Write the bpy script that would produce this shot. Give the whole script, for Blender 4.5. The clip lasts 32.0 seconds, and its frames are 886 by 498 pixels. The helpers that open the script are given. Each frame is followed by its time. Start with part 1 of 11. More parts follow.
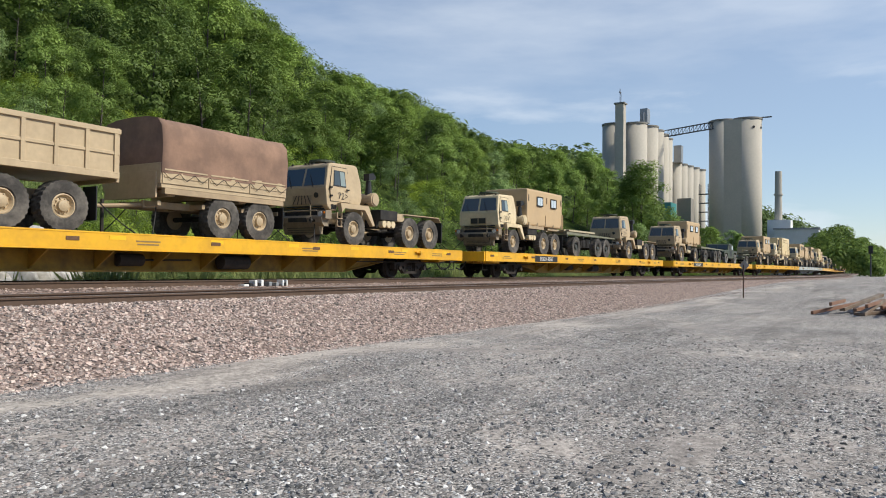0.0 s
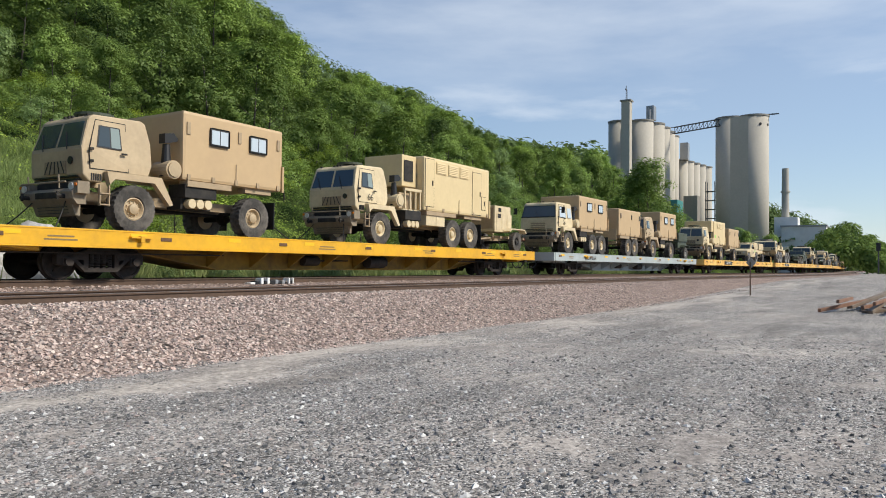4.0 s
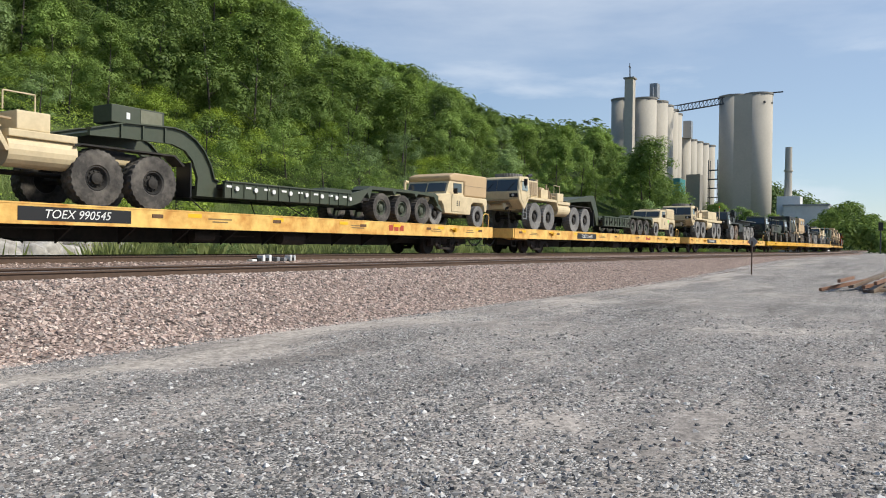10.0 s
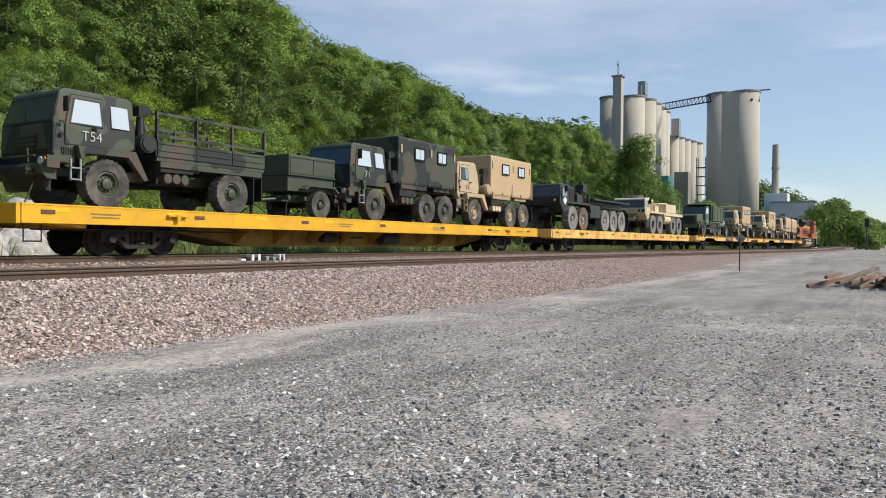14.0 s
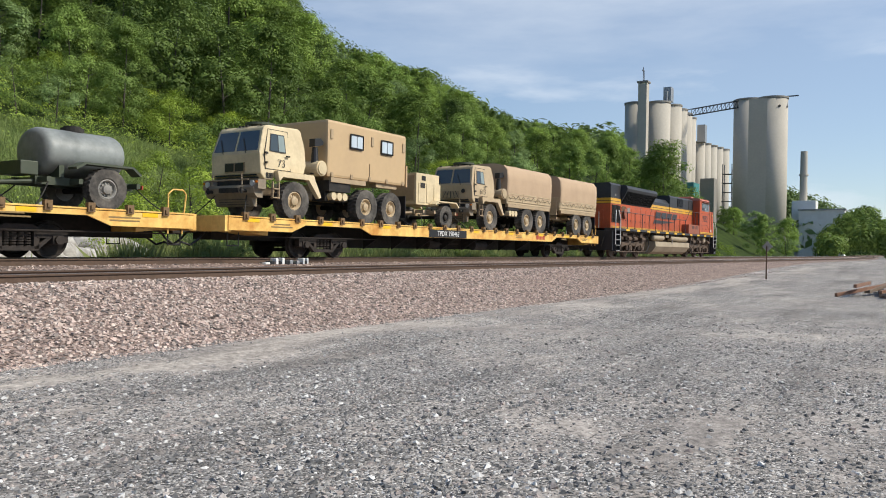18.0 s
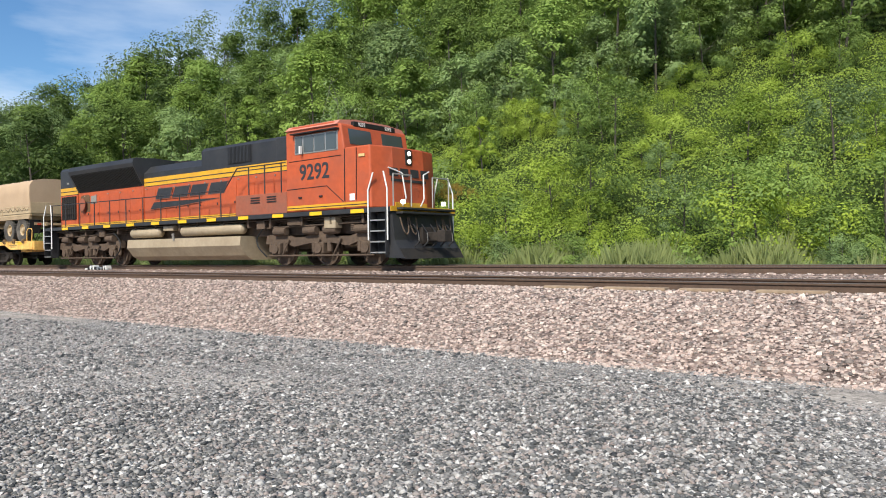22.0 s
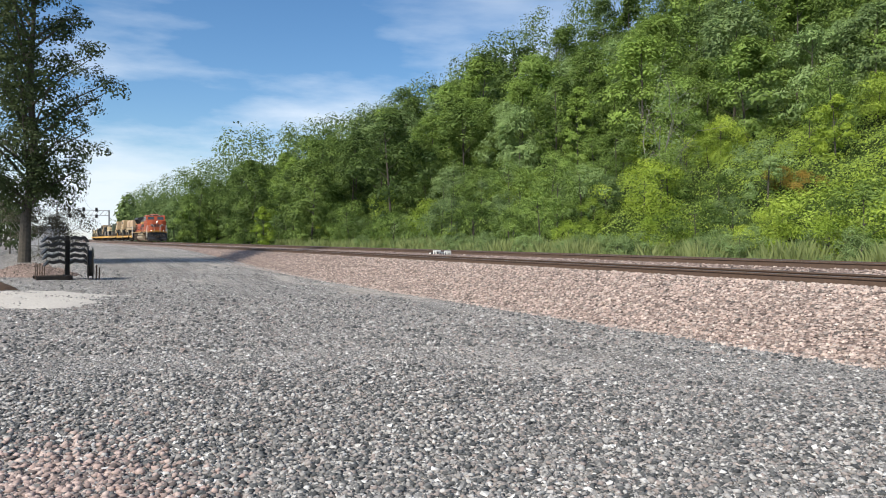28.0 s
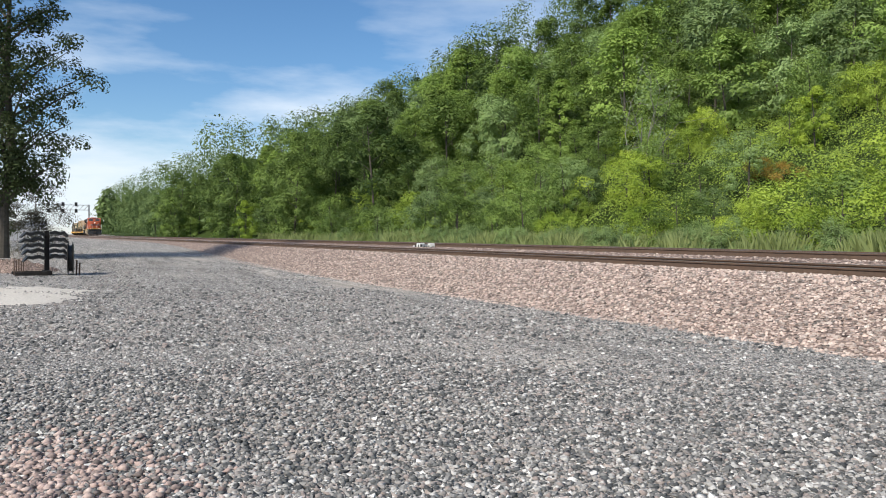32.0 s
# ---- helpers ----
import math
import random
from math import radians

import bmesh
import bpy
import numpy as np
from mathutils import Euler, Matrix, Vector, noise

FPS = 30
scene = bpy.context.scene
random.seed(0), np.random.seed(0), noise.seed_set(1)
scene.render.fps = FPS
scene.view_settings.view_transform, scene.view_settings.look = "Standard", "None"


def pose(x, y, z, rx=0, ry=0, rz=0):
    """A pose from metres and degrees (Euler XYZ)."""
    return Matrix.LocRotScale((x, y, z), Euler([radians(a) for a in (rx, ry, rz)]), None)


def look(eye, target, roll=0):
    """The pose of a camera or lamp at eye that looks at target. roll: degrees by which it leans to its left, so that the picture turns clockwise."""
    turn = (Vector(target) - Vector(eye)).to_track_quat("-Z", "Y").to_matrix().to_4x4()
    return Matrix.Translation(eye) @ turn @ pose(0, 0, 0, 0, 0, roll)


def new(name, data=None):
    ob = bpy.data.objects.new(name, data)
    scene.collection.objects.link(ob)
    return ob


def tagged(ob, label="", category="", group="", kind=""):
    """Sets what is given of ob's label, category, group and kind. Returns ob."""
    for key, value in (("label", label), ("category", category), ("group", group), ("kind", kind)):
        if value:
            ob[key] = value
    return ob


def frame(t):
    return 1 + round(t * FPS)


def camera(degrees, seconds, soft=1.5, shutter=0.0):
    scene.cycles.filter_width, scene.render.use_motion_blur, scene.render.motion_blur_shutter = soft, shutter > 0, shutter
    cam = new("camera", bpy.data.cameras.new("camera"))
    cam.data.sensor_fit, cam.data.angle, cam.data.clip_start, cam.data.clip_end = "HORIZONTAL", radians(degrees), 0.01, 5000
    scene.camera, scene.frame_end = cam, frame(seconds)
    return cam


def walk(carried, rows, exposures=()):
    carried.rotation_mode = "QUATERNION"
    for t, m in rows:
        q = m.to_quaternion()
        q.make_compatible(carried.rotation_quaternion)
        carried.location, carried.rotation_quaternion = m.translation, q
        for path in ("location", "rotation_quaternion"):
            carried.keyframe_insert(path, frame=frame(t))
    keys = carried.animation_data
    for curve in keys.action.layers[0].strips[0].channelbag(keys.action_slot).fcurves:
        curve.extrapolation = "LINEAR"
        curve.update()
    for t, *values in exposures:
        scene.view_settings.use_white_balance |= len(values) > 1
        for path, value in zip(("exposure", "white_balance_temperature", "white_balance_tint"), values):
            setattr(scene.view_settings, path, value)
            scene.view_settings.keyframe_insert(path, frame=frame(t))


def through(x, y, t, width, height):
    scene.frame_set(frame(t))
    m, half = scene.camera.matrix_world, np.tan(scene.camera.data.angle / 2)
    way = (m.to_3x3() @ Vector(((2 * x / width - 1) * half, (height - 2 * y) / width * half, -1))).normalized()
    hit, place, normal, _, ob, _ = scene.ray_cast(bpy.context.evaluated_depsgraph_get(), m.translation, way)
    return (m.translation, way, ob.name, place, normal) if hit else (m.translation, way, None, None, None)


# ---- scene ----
PATH = [
    (0.0, -59.83, 1.47, 0.62), (0.5, -59.78, 1.42, 0.62), (1.0, -59.77, 1.42, 0.62), (1.5, -59.77, 1.42, 0.61),
    (2.0, -59.75, 1.44, 0.57), (2.5, -59.70, 1.41, 0.54), (4.5, -59.29, 1.26, 0.60), (5.0, -59.24, 1.19, 0.65),
    (5.5, -59.22, 1.11, 0.71), (6.0, -59.21, 1.00, 0.78), (6.5, -59.20, 0.89, 0.80), (7.0, -59.18, 0.75, 0.83),
    (7.5, -59.17, 0.57, 0.85), (8.0, -59.16, 0.38, 0.82), (8.5, -59.19, 0.15, 0.84), (9.0, -59.21, -0.05, 0.78),
    (9.5, -59.25, -0.24, 0.79), (10.0, -59.29, -0.38, 0.79), (10.5, -59.33, -0.47, 0.80), (11.0, -59.36, -0.54, 0.77),
    (11.5, -59.42, -0.60, 0.72), (12.0, -59.54, -0.65, 0.73), (12.5, -59.68, -0.64, 0.72), (13.0, -59.82, -0.61, 0.58),
    (13.5, -59.98, -0.58, 0.60), (14.0, -60.08, -0.49, 0.51), (14.5, -60.15, -0.41, 0.54), (16.5, -60.06, -0.23, 0.60),
    (17.0, -59.81, -0.24, 0.70), (17.5, -59.28, -0.23, 0.84), (18.0, -58.34, -0.12, 0.97), (18.5, -56.46, 0.05, 1.05),
    (19.0, -52.74, 0.28, 1.04), (19.5, -46.67, 0.51, 0.94), (20.0, -34.60, 0.72, 0.78), (20.4, -21.18, 0.90, 0.61),
    (20.5, -17.39, 0.94, 0.37), (20.8, -6.22, 0.79, 0.61), (21.0, 1.96, 0.76, 0.32), (21.4, 17.93, 0.64, -0.16),
    (21.5, 21.87, 0.38, -0.63), (21.7, 29.16, 0.41, -0.85), (22.0, 38.45, 0.18, -0.80), (22.5, 49.55, 0.02, -0.50),
    (23.0, 55.50, -0.17, -0.27), (23.5, 57.81, -0.16, 0.06), (24.0, 58.44, 0.01, 0.26), (24.5, 58.70, 0.12, 0.27),
    (25.0, 59.14, 0.20, 0.24), (25.5, 60.00, 0.23, 0.29), (26.0, 61.18, 0.19, 0.33), (26.5, 62.30, 0.06, 0.36),
    (28.5, 62.68, -0.62, 0.49), (29.0, 62.40, -0.70, 0.55), (29.5, 62.21, -0.79, 0.44), (30.0, 62.06, -0.89, 0.43),
    (30.5, 61.95, -0.97, 0.42), (31.0, 61.82, -1.05, 0.32), (31.5, 61.66, -1.08, 0.20), (32.0, 61.50, -1.08, 0.13),
]
FOV = 60.71
EYE = Vector((0.0, 0.0, 1.53))


def gaze(t, yaw, pitch, roll):
    """A row of the camera's path: it stands, and turns."""
    a, b = radians(yaw), radians(pitch)
    way = Vector((-math.sin(a) * math.cos(b), math.cos(a) * math.cos(b), math.sin(b)))
    return t, look(EYE, EYE + way * 10, roll)


cam = camera(FOV, 32.0, soft=1.0)
EXPOSURES = [(0.0, 0.12), (19.0, 0.15), (20.6, 0.36), (21.8, 0.4), (23.0, 0.34), (32.0, 0.32)]
walk(cam, [gaze(*row) for row in PATH], EXPOSURES)

# ---- light ----
SUN_FROM = Vector((0.22, -0.72, 0.68)).normalized()
world = bpy.data.worlds.new("world")
scene.world = world
world.use_nodes = True
wn, wl = world.node_tree.nodes, world.node_tree.links
wn.clear()
w_out, w_bg, w_sky = wn.new("ShaderNodeOutputWorld"), wn.new("ShaderNodeBackground"), wn.new("ShaderNodeTexSky")
w_sky.sky_type, w_sky.sun_disc = "NISHITA", False
w_sky.sun_elevation = math.asin(SUN_FROM.z)
w_sky.sun_rotation = math.atan2(SUN_FROM.x, SUN_FROM.y)
w_sky.air_density, w_sky.dust_density, w_sky.ozone_density = 1.0, 0.15, 4.0
w_bg.inputs["Strength"].default_value = 0.092
w_co, w_map = wn.new("ShaderNodeTexCoord"), wn.new("ShaderNodeMapping")
w_map.inputs["Scale"].default_value = (1.0, 1.0, 4.5)
w_noise, w_ramp, w_mix = wn.new("ShaderNodeTexNoise"), wn.new("ShaderNodeValToRGB"), wn.new("ShaderNodeMix")
w_noise.inputs["Scale"].default_value = 2.6
w_noise.inputs["Detail"].default_value = 7.0
w_noise.inputs["Roughness"].default_value = 0.55
w_ramp.color_ramp.elements[0].position, w_ramp.color_ramp.elements[1].position = 0.42, 0.66
w_ramp.color_ramp.elements[1].color = (0.85, 0.85, 0.85, 1)
w_mix.data_type = "RGBA"
w_mix.inputs["B"].default_value = (8.0, 8.75, 9.7, 1)
wl.new(w_co.outputs["Generated"], w_map.inputs["Vector"])
wl.new(w_map.outputs["Vector"], w_noise.inputs["Vector"])
wl.new(w_noise.outputs["Fac"], w_ramp.inputs["Fac"])
w_sep, w_low, w_dot, w_veil, w_mul, w_max = wn.new("ShaderNodeSeparateXYZ"), wn.new("ShaderNodeMapRange"), wn.new("ShaderNodeVectorMath"), wn.new("ShaderNodeMapRange"), wn.new("ShaderNodeMath"), wn.new("ShaderNodeMath")
wl.new(w_co.outputs["Generated"], w_sep.inputs["Vector"])
wl.new(w_sep.outputs["Z"], w_low.inputs["Value"])  # clouds gather towards the horizon
w_low.inputs["From Min"].default_value, w_low.inputs["From Max"].default_value = 0.14, 0.34
w_low.inputs["To Min"].default_value, w_low.inputs["To Max"].default_value = 1.0, 0.28
w_dot.operation, w_mul.operation, w_max.operation = "DOT_PRODUCT", "MULTIPLY", "MAXIMUM"
w_dot.inputs[1].default_value = (0.9, -0.43, 0.0)
wl.new(w_co.outputs["Generated"], w_dot.inputs[0])
wl.new(w_dot.outputs["Value"], w_veil.inputs["Value"])  # a thin haze on the sun's side
w_veil.inputs["From Min"].default_value, w_veil.inputs["From Max"].default_value = -0.1, 0.75
w_veil.inputs["To Min"].default_value, w_veil.inputs["To Max"].default_value = 0.0, 0.34
wl.new(w_ramp.outputs["Color"], w_mul.inputs[0])
wl.new(w_low.outputs["Result"], w_mul.inputs[1])
wl.new(w_mul.outputs["Value"], w_max.inputs[0])
wl.new(w_veil.outputs["Result"], w_max.inputs[1])
w_high, w_side, w_soft = wn.new("ShaderNodeMapRange"), wn.new("ShaderNodeMapRange"), wn.new("ShaderNodeMapRange")
w_bank, w_bank2, w_top = wn.new("ShaderNodeMath"), wn.new("ShaderNodeMath"), wn.new("ShaderNodeMath")
wl.new(w_sep.outputs["Z"], w_high.inputs["Value"])  # a bank of thin bright cloud high over the works
w_high.inputs["From Min"].default_value, w_high.inputs["From Max"].default_value, w_high.inputs["To Max"].default_value = 0.06, 0.3, 1.0
wl.new(w_sep.outputs["X"], w_side.inputs["Value"])
w_side.inputs["From Min"].default_value, w_side.inputs["From Max"].default_value = 0.1, 0.7
wl.new(w_noise.outputs["Fac"], w_soft.inputs["Value"])
w_soft.inputs["From Min"].default_value, w_soft.inputs["From Max"].default_value, w_soft.inputs["To Min"].default_value, w_soft.inputs["To Max"].default_value = 0.36, 0.64, 0.30, 0.62
w_bank.operation = w_bank2.operation = "MULTIPLY"
w_top.operation = "MAXIMUM"
wl.new(w_high.outputs["Result"], w_bank.inputs[0])
wl.new(w_side.outputs["Result"], w_bank.inputs[1])
wl.new(w_bank.outputs["Value"], w_bank2.inputs[0])
wl.new(w_soft.outputs["Result"], w_bank2.inputs[1])
wl.new(w_max.outputs["Value"], w_top.inputs[0])
wl.new(w_bank2.outputs["Value"], w_top.inputs[1])
wl.new(w_top.outputs["Value"], w_mix.inputs["Factor"])
w_hue = wn.new("ShaderNodeHueSaturation")
w_hue.inputs["Saturation"].default_value, w_hue.inputs["Value"].default_value = 1.16, 1.15
wl.new(w_sky.outputs["Color"], w_hue.inputs["Color"])
wl.new(w_hue.outputs["Color"], w_mix.inputs["A"])
wl.new(w_mix.outputs["Result"], w_bg.inputs["Color"])
wl.new(w_bg.outputs["Background"], w_out.inputs["Surface"])
sun_data = bpy.data.lights.new("sun", "SUN")
sun_data.energy, sun_data.angle, sun_data.color = 4.2, radians(9.0), (1.0, 0.93, 0.80)  # the sun through thin bright cloud
sun = new("sun", sun_data)
sun.matrix_world = look(SUN_FROM * 50, (0, 0, 0))


# ---- materials ----
def mat(name, color, rough=0.6, metal=0.0, vary=0.15, grain=30.0, stain=1.5, stain_color=None, stain_amount=0.0, bump=0.0, bump_scale=60.0, per_object=0.0, per_island=0.0, coat=0.0):
    """A painted or natural surface with fine grain, broad stains, and relief."""
    m = bpy.data.materials.new(name)
    m.use_nodes = True
    n, l = m.node_tree.nodes, m.node_tree.links
    bsdf = n["Principled BSDF"]
    bsdf.inputs["Roughness"].default_value, bsdf.inputs["Metallic"].default_value = rough, metal
    bsdf.inputs["Coat Weight"].default_value = coat
    co = n.new("ShaderNodeTexCoord")
    fine = n.new("ShaderNodeTexNoise")
    fine.inputs["Scale"].default_value, fine.inputs["Detail"].default_value = grain, 4.0
    l.new(co.outputs["Object"], fine.inputs["Vector"])
    ramp = n.new("ShaderNodeMapRange")
    ramp.inputs["From Min"].default_value, ramp.inputs["From Max"].default_value = 0.25, 0.75
    ramp.inputs["To Min"].default_value, ramp.inputs["To Max"].default_value = 1 - vary, 1 + vary
    l.new(fine.outputs["Fac"], ramp.inputs["Value"])
    value = ramp.outputs["Result"]
    for amount, node, socket in ((per_object, "ShaderNodeObjectInfo", "Random"), (per_island, "ShaderNodeNewGeometry", "Random Per Island")):
        if amount:
            src = n.new(node)
            r = n.new("ShaderNodeMapRange")
            r.inputs["To Min"].default_value, r.inputs["To Max"].default_value = 1 - amount, 1 + amount
            l.new(src.outputs[socket], r.inputs["Value"])
            mul = n.new("ShaderNodeMath")
            mul.operation = "MULTIPLY"
            l.new(value, mul.inputs[0])
            l.new(r.outputs["Result"], mul.inputs[1])
            value = mul.outputs["Value"]
    mix = n.new("ShaderNodeMix")
    mix.data_type, mix.blend_type = "RGBA", "MULTIPLY"
    mix.inputs["Factor"].default_value = 1.0
    mix.inputs["A"].default_value = (*color, 1)
    l.new(value, mix.inputs["B"])
    result = mix.outputs["Result"]
    if stain_color:
        broad = n.new("ShaderNodeTexNoise")
        broad.inputs["Scale"].default_value, broad.inputs["Detail"].default_value, broad.inputs["Roughness"].default_value = stain, 6.0, 0.65
        l.new(co.outputs["Object"], broad.inputs["Vector"])
        r2 = n.new("ShaderNodeMapRange")
        r2.inputs["From Min"].default_value, r2.inputs["From Max"].default_value = 0.42, 0.68
        r2.inputs["To Max"].default_value = stain_amount
        l.new(broad.outputs["Fac"], r2.inputs["Value"])
        mix2 = n.new("ShaderNodeMix")
        mix2.data_type = "RGBA"
        l.new(r2.outputs["Result"], mix2.inputs["Factor"])
        l.new(result, mix2.inputs["A"])
        mix2.inputs["B"].default_value = (*stain_color, 1)
        result = mix2.outputs["Result"]
    l.new(result, bsdf.inputs["Base Color"])
    if bump:
        tex = n.new("ShaderNodeTexNoise")
        tex.inputs["Scale"].default_value, tex.inputs["Detail"].default_value = bump_scale, 5.0
        l.new(co.outputs["Object"], tex.inputs["Vector"])
        b = n.new("ShaderNodeBump")
        b.inputs["Strength"].default_value, b.inputs["Distance"].default_value = bump, 0.02
        l.new(tex.outputs["Fac"], b.inputs["Height"])
        l.new(b.outputs["Normal"], bsdf.inputs["Normal"])
    return m


def gravel_mat(name, light, dark, warm, size, strength):
    """Crushed stone: cells of differing tone in two sizes with relief."""
    m = bpy.data.materials.new(name)
    m.use_nodes = True
    n, l = m.node_tree.nodes, m.node_tree.links
    bsdf = n["Principled BSDF"]
    bsdf.inputs["Roughness"].default_value = 0.9
    bsdf.inputs["Specular IOR Level"].default_value = 0.25
    co = n.new("ShaderNodeTexCoord")
    results, heights = [], []
    for k, scale in enumerate((size, size * 2.3)):
        cell = n.new("ShaderNodeTexVoronoi")
        cell.inputs["Scale"].default_value = scale
        l.new(co.outputs["Object"], cell.inputs["Vector"])
        tone = n.new("ShaderNodeValToRGB")
        e = tone.color_ramp.elements
        e[0].position, e[0].color, e[1].position, e[1].color = 0.05, (*dark, 1), 1.0, (*light, 1)
        mid = e.new(0.45)
        mid.color = (*[0.6 * a + 0.4 * c for a, c in zip(warm, dark)], 1)
        mid = e.new(0.85)
        mid.color = (*warm, 1)
        sep = n.new("ShaderNodeSeparateColor")
        l.new(cell.outputs["Color"], sep.inputs["Color"])
        l.new(sep.outputs["Red"], tone.inputs["Fac"])
        results.append(tone.outputs["Color"])
        heights.append(cell.outputs["Distance"])
    spread = n.new("ShaderNodeTexNoise")
    spread.inputs["Scale"].default_value, spread.inputs["Detail"].default_value, spread.inputs["Roughness"].default_value = 1.3, 5.0, 0.6
    l.new(co.outputs["Object"], spread.inputs["Vector"])
    pick = n.new("ShaderNodeMapRange")
    pick.inputs["From Min"].default_value, pick.inputs["From Max"].default_value = 0.4, 0.6
    l.new(spread.outputs["Fac"], pick.inputs["Value"])
    mix = n.new("ShaderNodeMix")
    mix.data_type = "RGBA"
    l.new(pick.outputs["Result"], mix.inputs["Factor"])
    l.new(results[0], mix.inputs["A"])
    l.new(results[1], mix.inputs["B"])
    l.new(mix.outputs["Result"], bsdf.inputs["Base Color"])
    b = n.new("ShaderNodeBump")
    b.inputs["Strength"].default_value, b.inputs["Distance"].default_value = strength, 0.7 / size
    b.invert = True
    l.new(heights[0], b.inputs["Height"])
    l.new(b.outputs["Normal"], bsdf.inputs["Normal"])
    return m


def yard_mat(name):
    """Trodden stone dust with grit and chips bedded in it, thicker where the ground is stony, and dark wheel ruts."""
    m = bpy.data.materials.new(name)
    m.use_nodes = True
    n, l = m.node_tree.nodes, m.node_tree.links
    bsdf = n["Principled BSDF"]
    bsdf.inputs["Roughness"].default_value = 0.92
    bsdf.inputs["Specular IOR Level"].default_value = 0.2
    co, stony, dusty = n.new("ShaderNodeTexCoord"), n.new("ShaderNodeAttribute"), n.new("ShaderNodeAttribute")
    stony.attribute_name, dusty.attribute_name = "stony", "dusty"

    def noise_at(scale, detail, rough, vector, low, high, a, b):
        t, r = n.new("ShaderNodeTexNoise"), n.new("ShaderNodeMapRange")
        t.inputs["Scale"].default_value, t.inputs["Detail"].default_value, t.inputs["Roughness"].default_value = scale, detail, rough
        l.new(vector, t.inputs["Vector"])
        r.inputs["From Min"].default_value, r.inputs["From Max"].default_value, r.inputs["To Min"].default_value, r.inputs["To Max"].default_value = low, high, a, b
        l.new(t.outputs["Fac"], r.inputs["Value"])
        return r.outputs["Result"]

    def blend(kind, factor, a, b):
        x = n.new("ShaderNodeMix")
        x.data_type, x.blend_type = "RGBA", kind
        for socket, value in (("Factor", factor), ("A", a), ("B", b)):
            if isinstance(value, bpy.types.NodeSocket):
                l.new(value, x.inputs[socket])
            elif isinstance(value, tuple):
                x.inputs[socket].default_value = (*value, 1)
            else:
                x.inputs[socket].default_value = value
        return x.outputs["Result"]

    def sum_of(kind, a, b):
        x = n.new("ShaderNodeMath")
        x.operation = kind
        for k, value in enumerate((a, b)):
            if isinstance(value, bpy.types.NodeSocket):
                l.new(value, x.inputs[k])
            else:
                x.inputs[k].default_value = value
        return x.outputs["Value"]

    plain = co.outputs["Object"]
    base = blend("MIX", noise_at(0.35, 4.0, 0.6, plain, 0.38, 0.62, 0.0, 1.0), (0.30, 0.272, 0.25), (0.47, 0.423, 0.38))
    base = blend("MIX", dusty.outputs["Fac"], base, (0.47, 0.425, 0.375))
    base = blend("MULTIPLY", 1.0, base, noise_at(55.0, 5.0, 0.75, plain, 0.25, 0.75, 0.55, 1.4))
    base = blend("MULTIPLY", 1.0, base, noise_at(6.0, 4.0, 0.65, plain, 0.3, 0.7, 0.72, 1.26))
    base = blend("MULTIPLY", 1.0, base, noise_at(16.0, 3.0, 0.7, plain, 0.3, 0.7, 0.62, 1.38))
    heights = None
    for scale, bias in ((34.0, 0.34), (62.0, 0.30)):
        cell, sep, tone, here = n.new("ShaderNodeTexVoronoi"), n.new("ShaderNodeSeparateColor"), n.new("ShaderNodeValToRGB"), n.new("ShaderNodeMapRange")
        cell.inputs["Scale"].default_value = scale
        l.new(plain, cell.inputs["Vector"])
        l.new(cell.outputs["Color"], sep.inputs["Color"])
        e = tone.color_ramp.elements
        e[0].position, e[0].color, e[1].position, e[1].color = 0.0, (0.055, 0.054, 0.053, 1), 1.0, (0.74, 0.72, 0.69, 1)
        for at, c in ((0.35, (0.15, 0.145, 0.14)), (0.62, (0.30, 0.285, 0.27)), (0.82, (0.45, 0.42, 0.39))):
            k = e.new(at)
            k.color = (*c, 1)
        l.new(sep.outputs["Red"], tone.inputs["Fac"])
        here.inputs["From Min"].default_value, here.inputs["From Max"].default_value = 0.98, 1.06
        clump = noise_at(1.7, 5.0, 0.7, plain, 0.3, 0.7, -0.5, 0.5)
        l.new(sum_of("ADD", sum_of("ADD", sep.outputs["Green"], clump), sum_of("ADD", sum_of("SUBTRACT", stony.outputs["Fac"], dusty.outputs["Fac"]), bias - 0.2)), here.inputs["Value"])
        base = blend("MIX", here.outputs["Result"], base, tone.outputs["Color"])
        bulge = sum_of("MULTIPLY", here.outputs["Result"], sum_of("MULTIPLY", sum_of("SUBTRACT", 0.6, cell.outputs["Distance"]), 34.0 / scale))
        heights = bulge if heights is None else sum_of("ADD", heights, bulge)
    along = n.new("ShaderNodeMapping")
    along.inputs["Scale"].default_value, along.inputs["Rotation"].default_value = (0.11, 1.0, 1.0), (0, 0, 0.16)
    l.new(plain, along.inputs["Vector"])
    base = blend("MULTIPLY", 1.0, base, noise_at(1.25, 7.0, 0.66, along.outputs["Vector"], 0.32, 0.52, 0.66, 1.05))
    l.new(base, bsdf.inputs["Base Color"])
    b = n.new("ShaderNodeBump")
    b.inputs["Strength"].default_value, b.inputs["Distance"].default_value = 0.8, 0.02
    l.new(heights, b.inputs["Height"])
    l.new(b.outputs["Normal"], bsdf.inputs["Normal"])
    return m


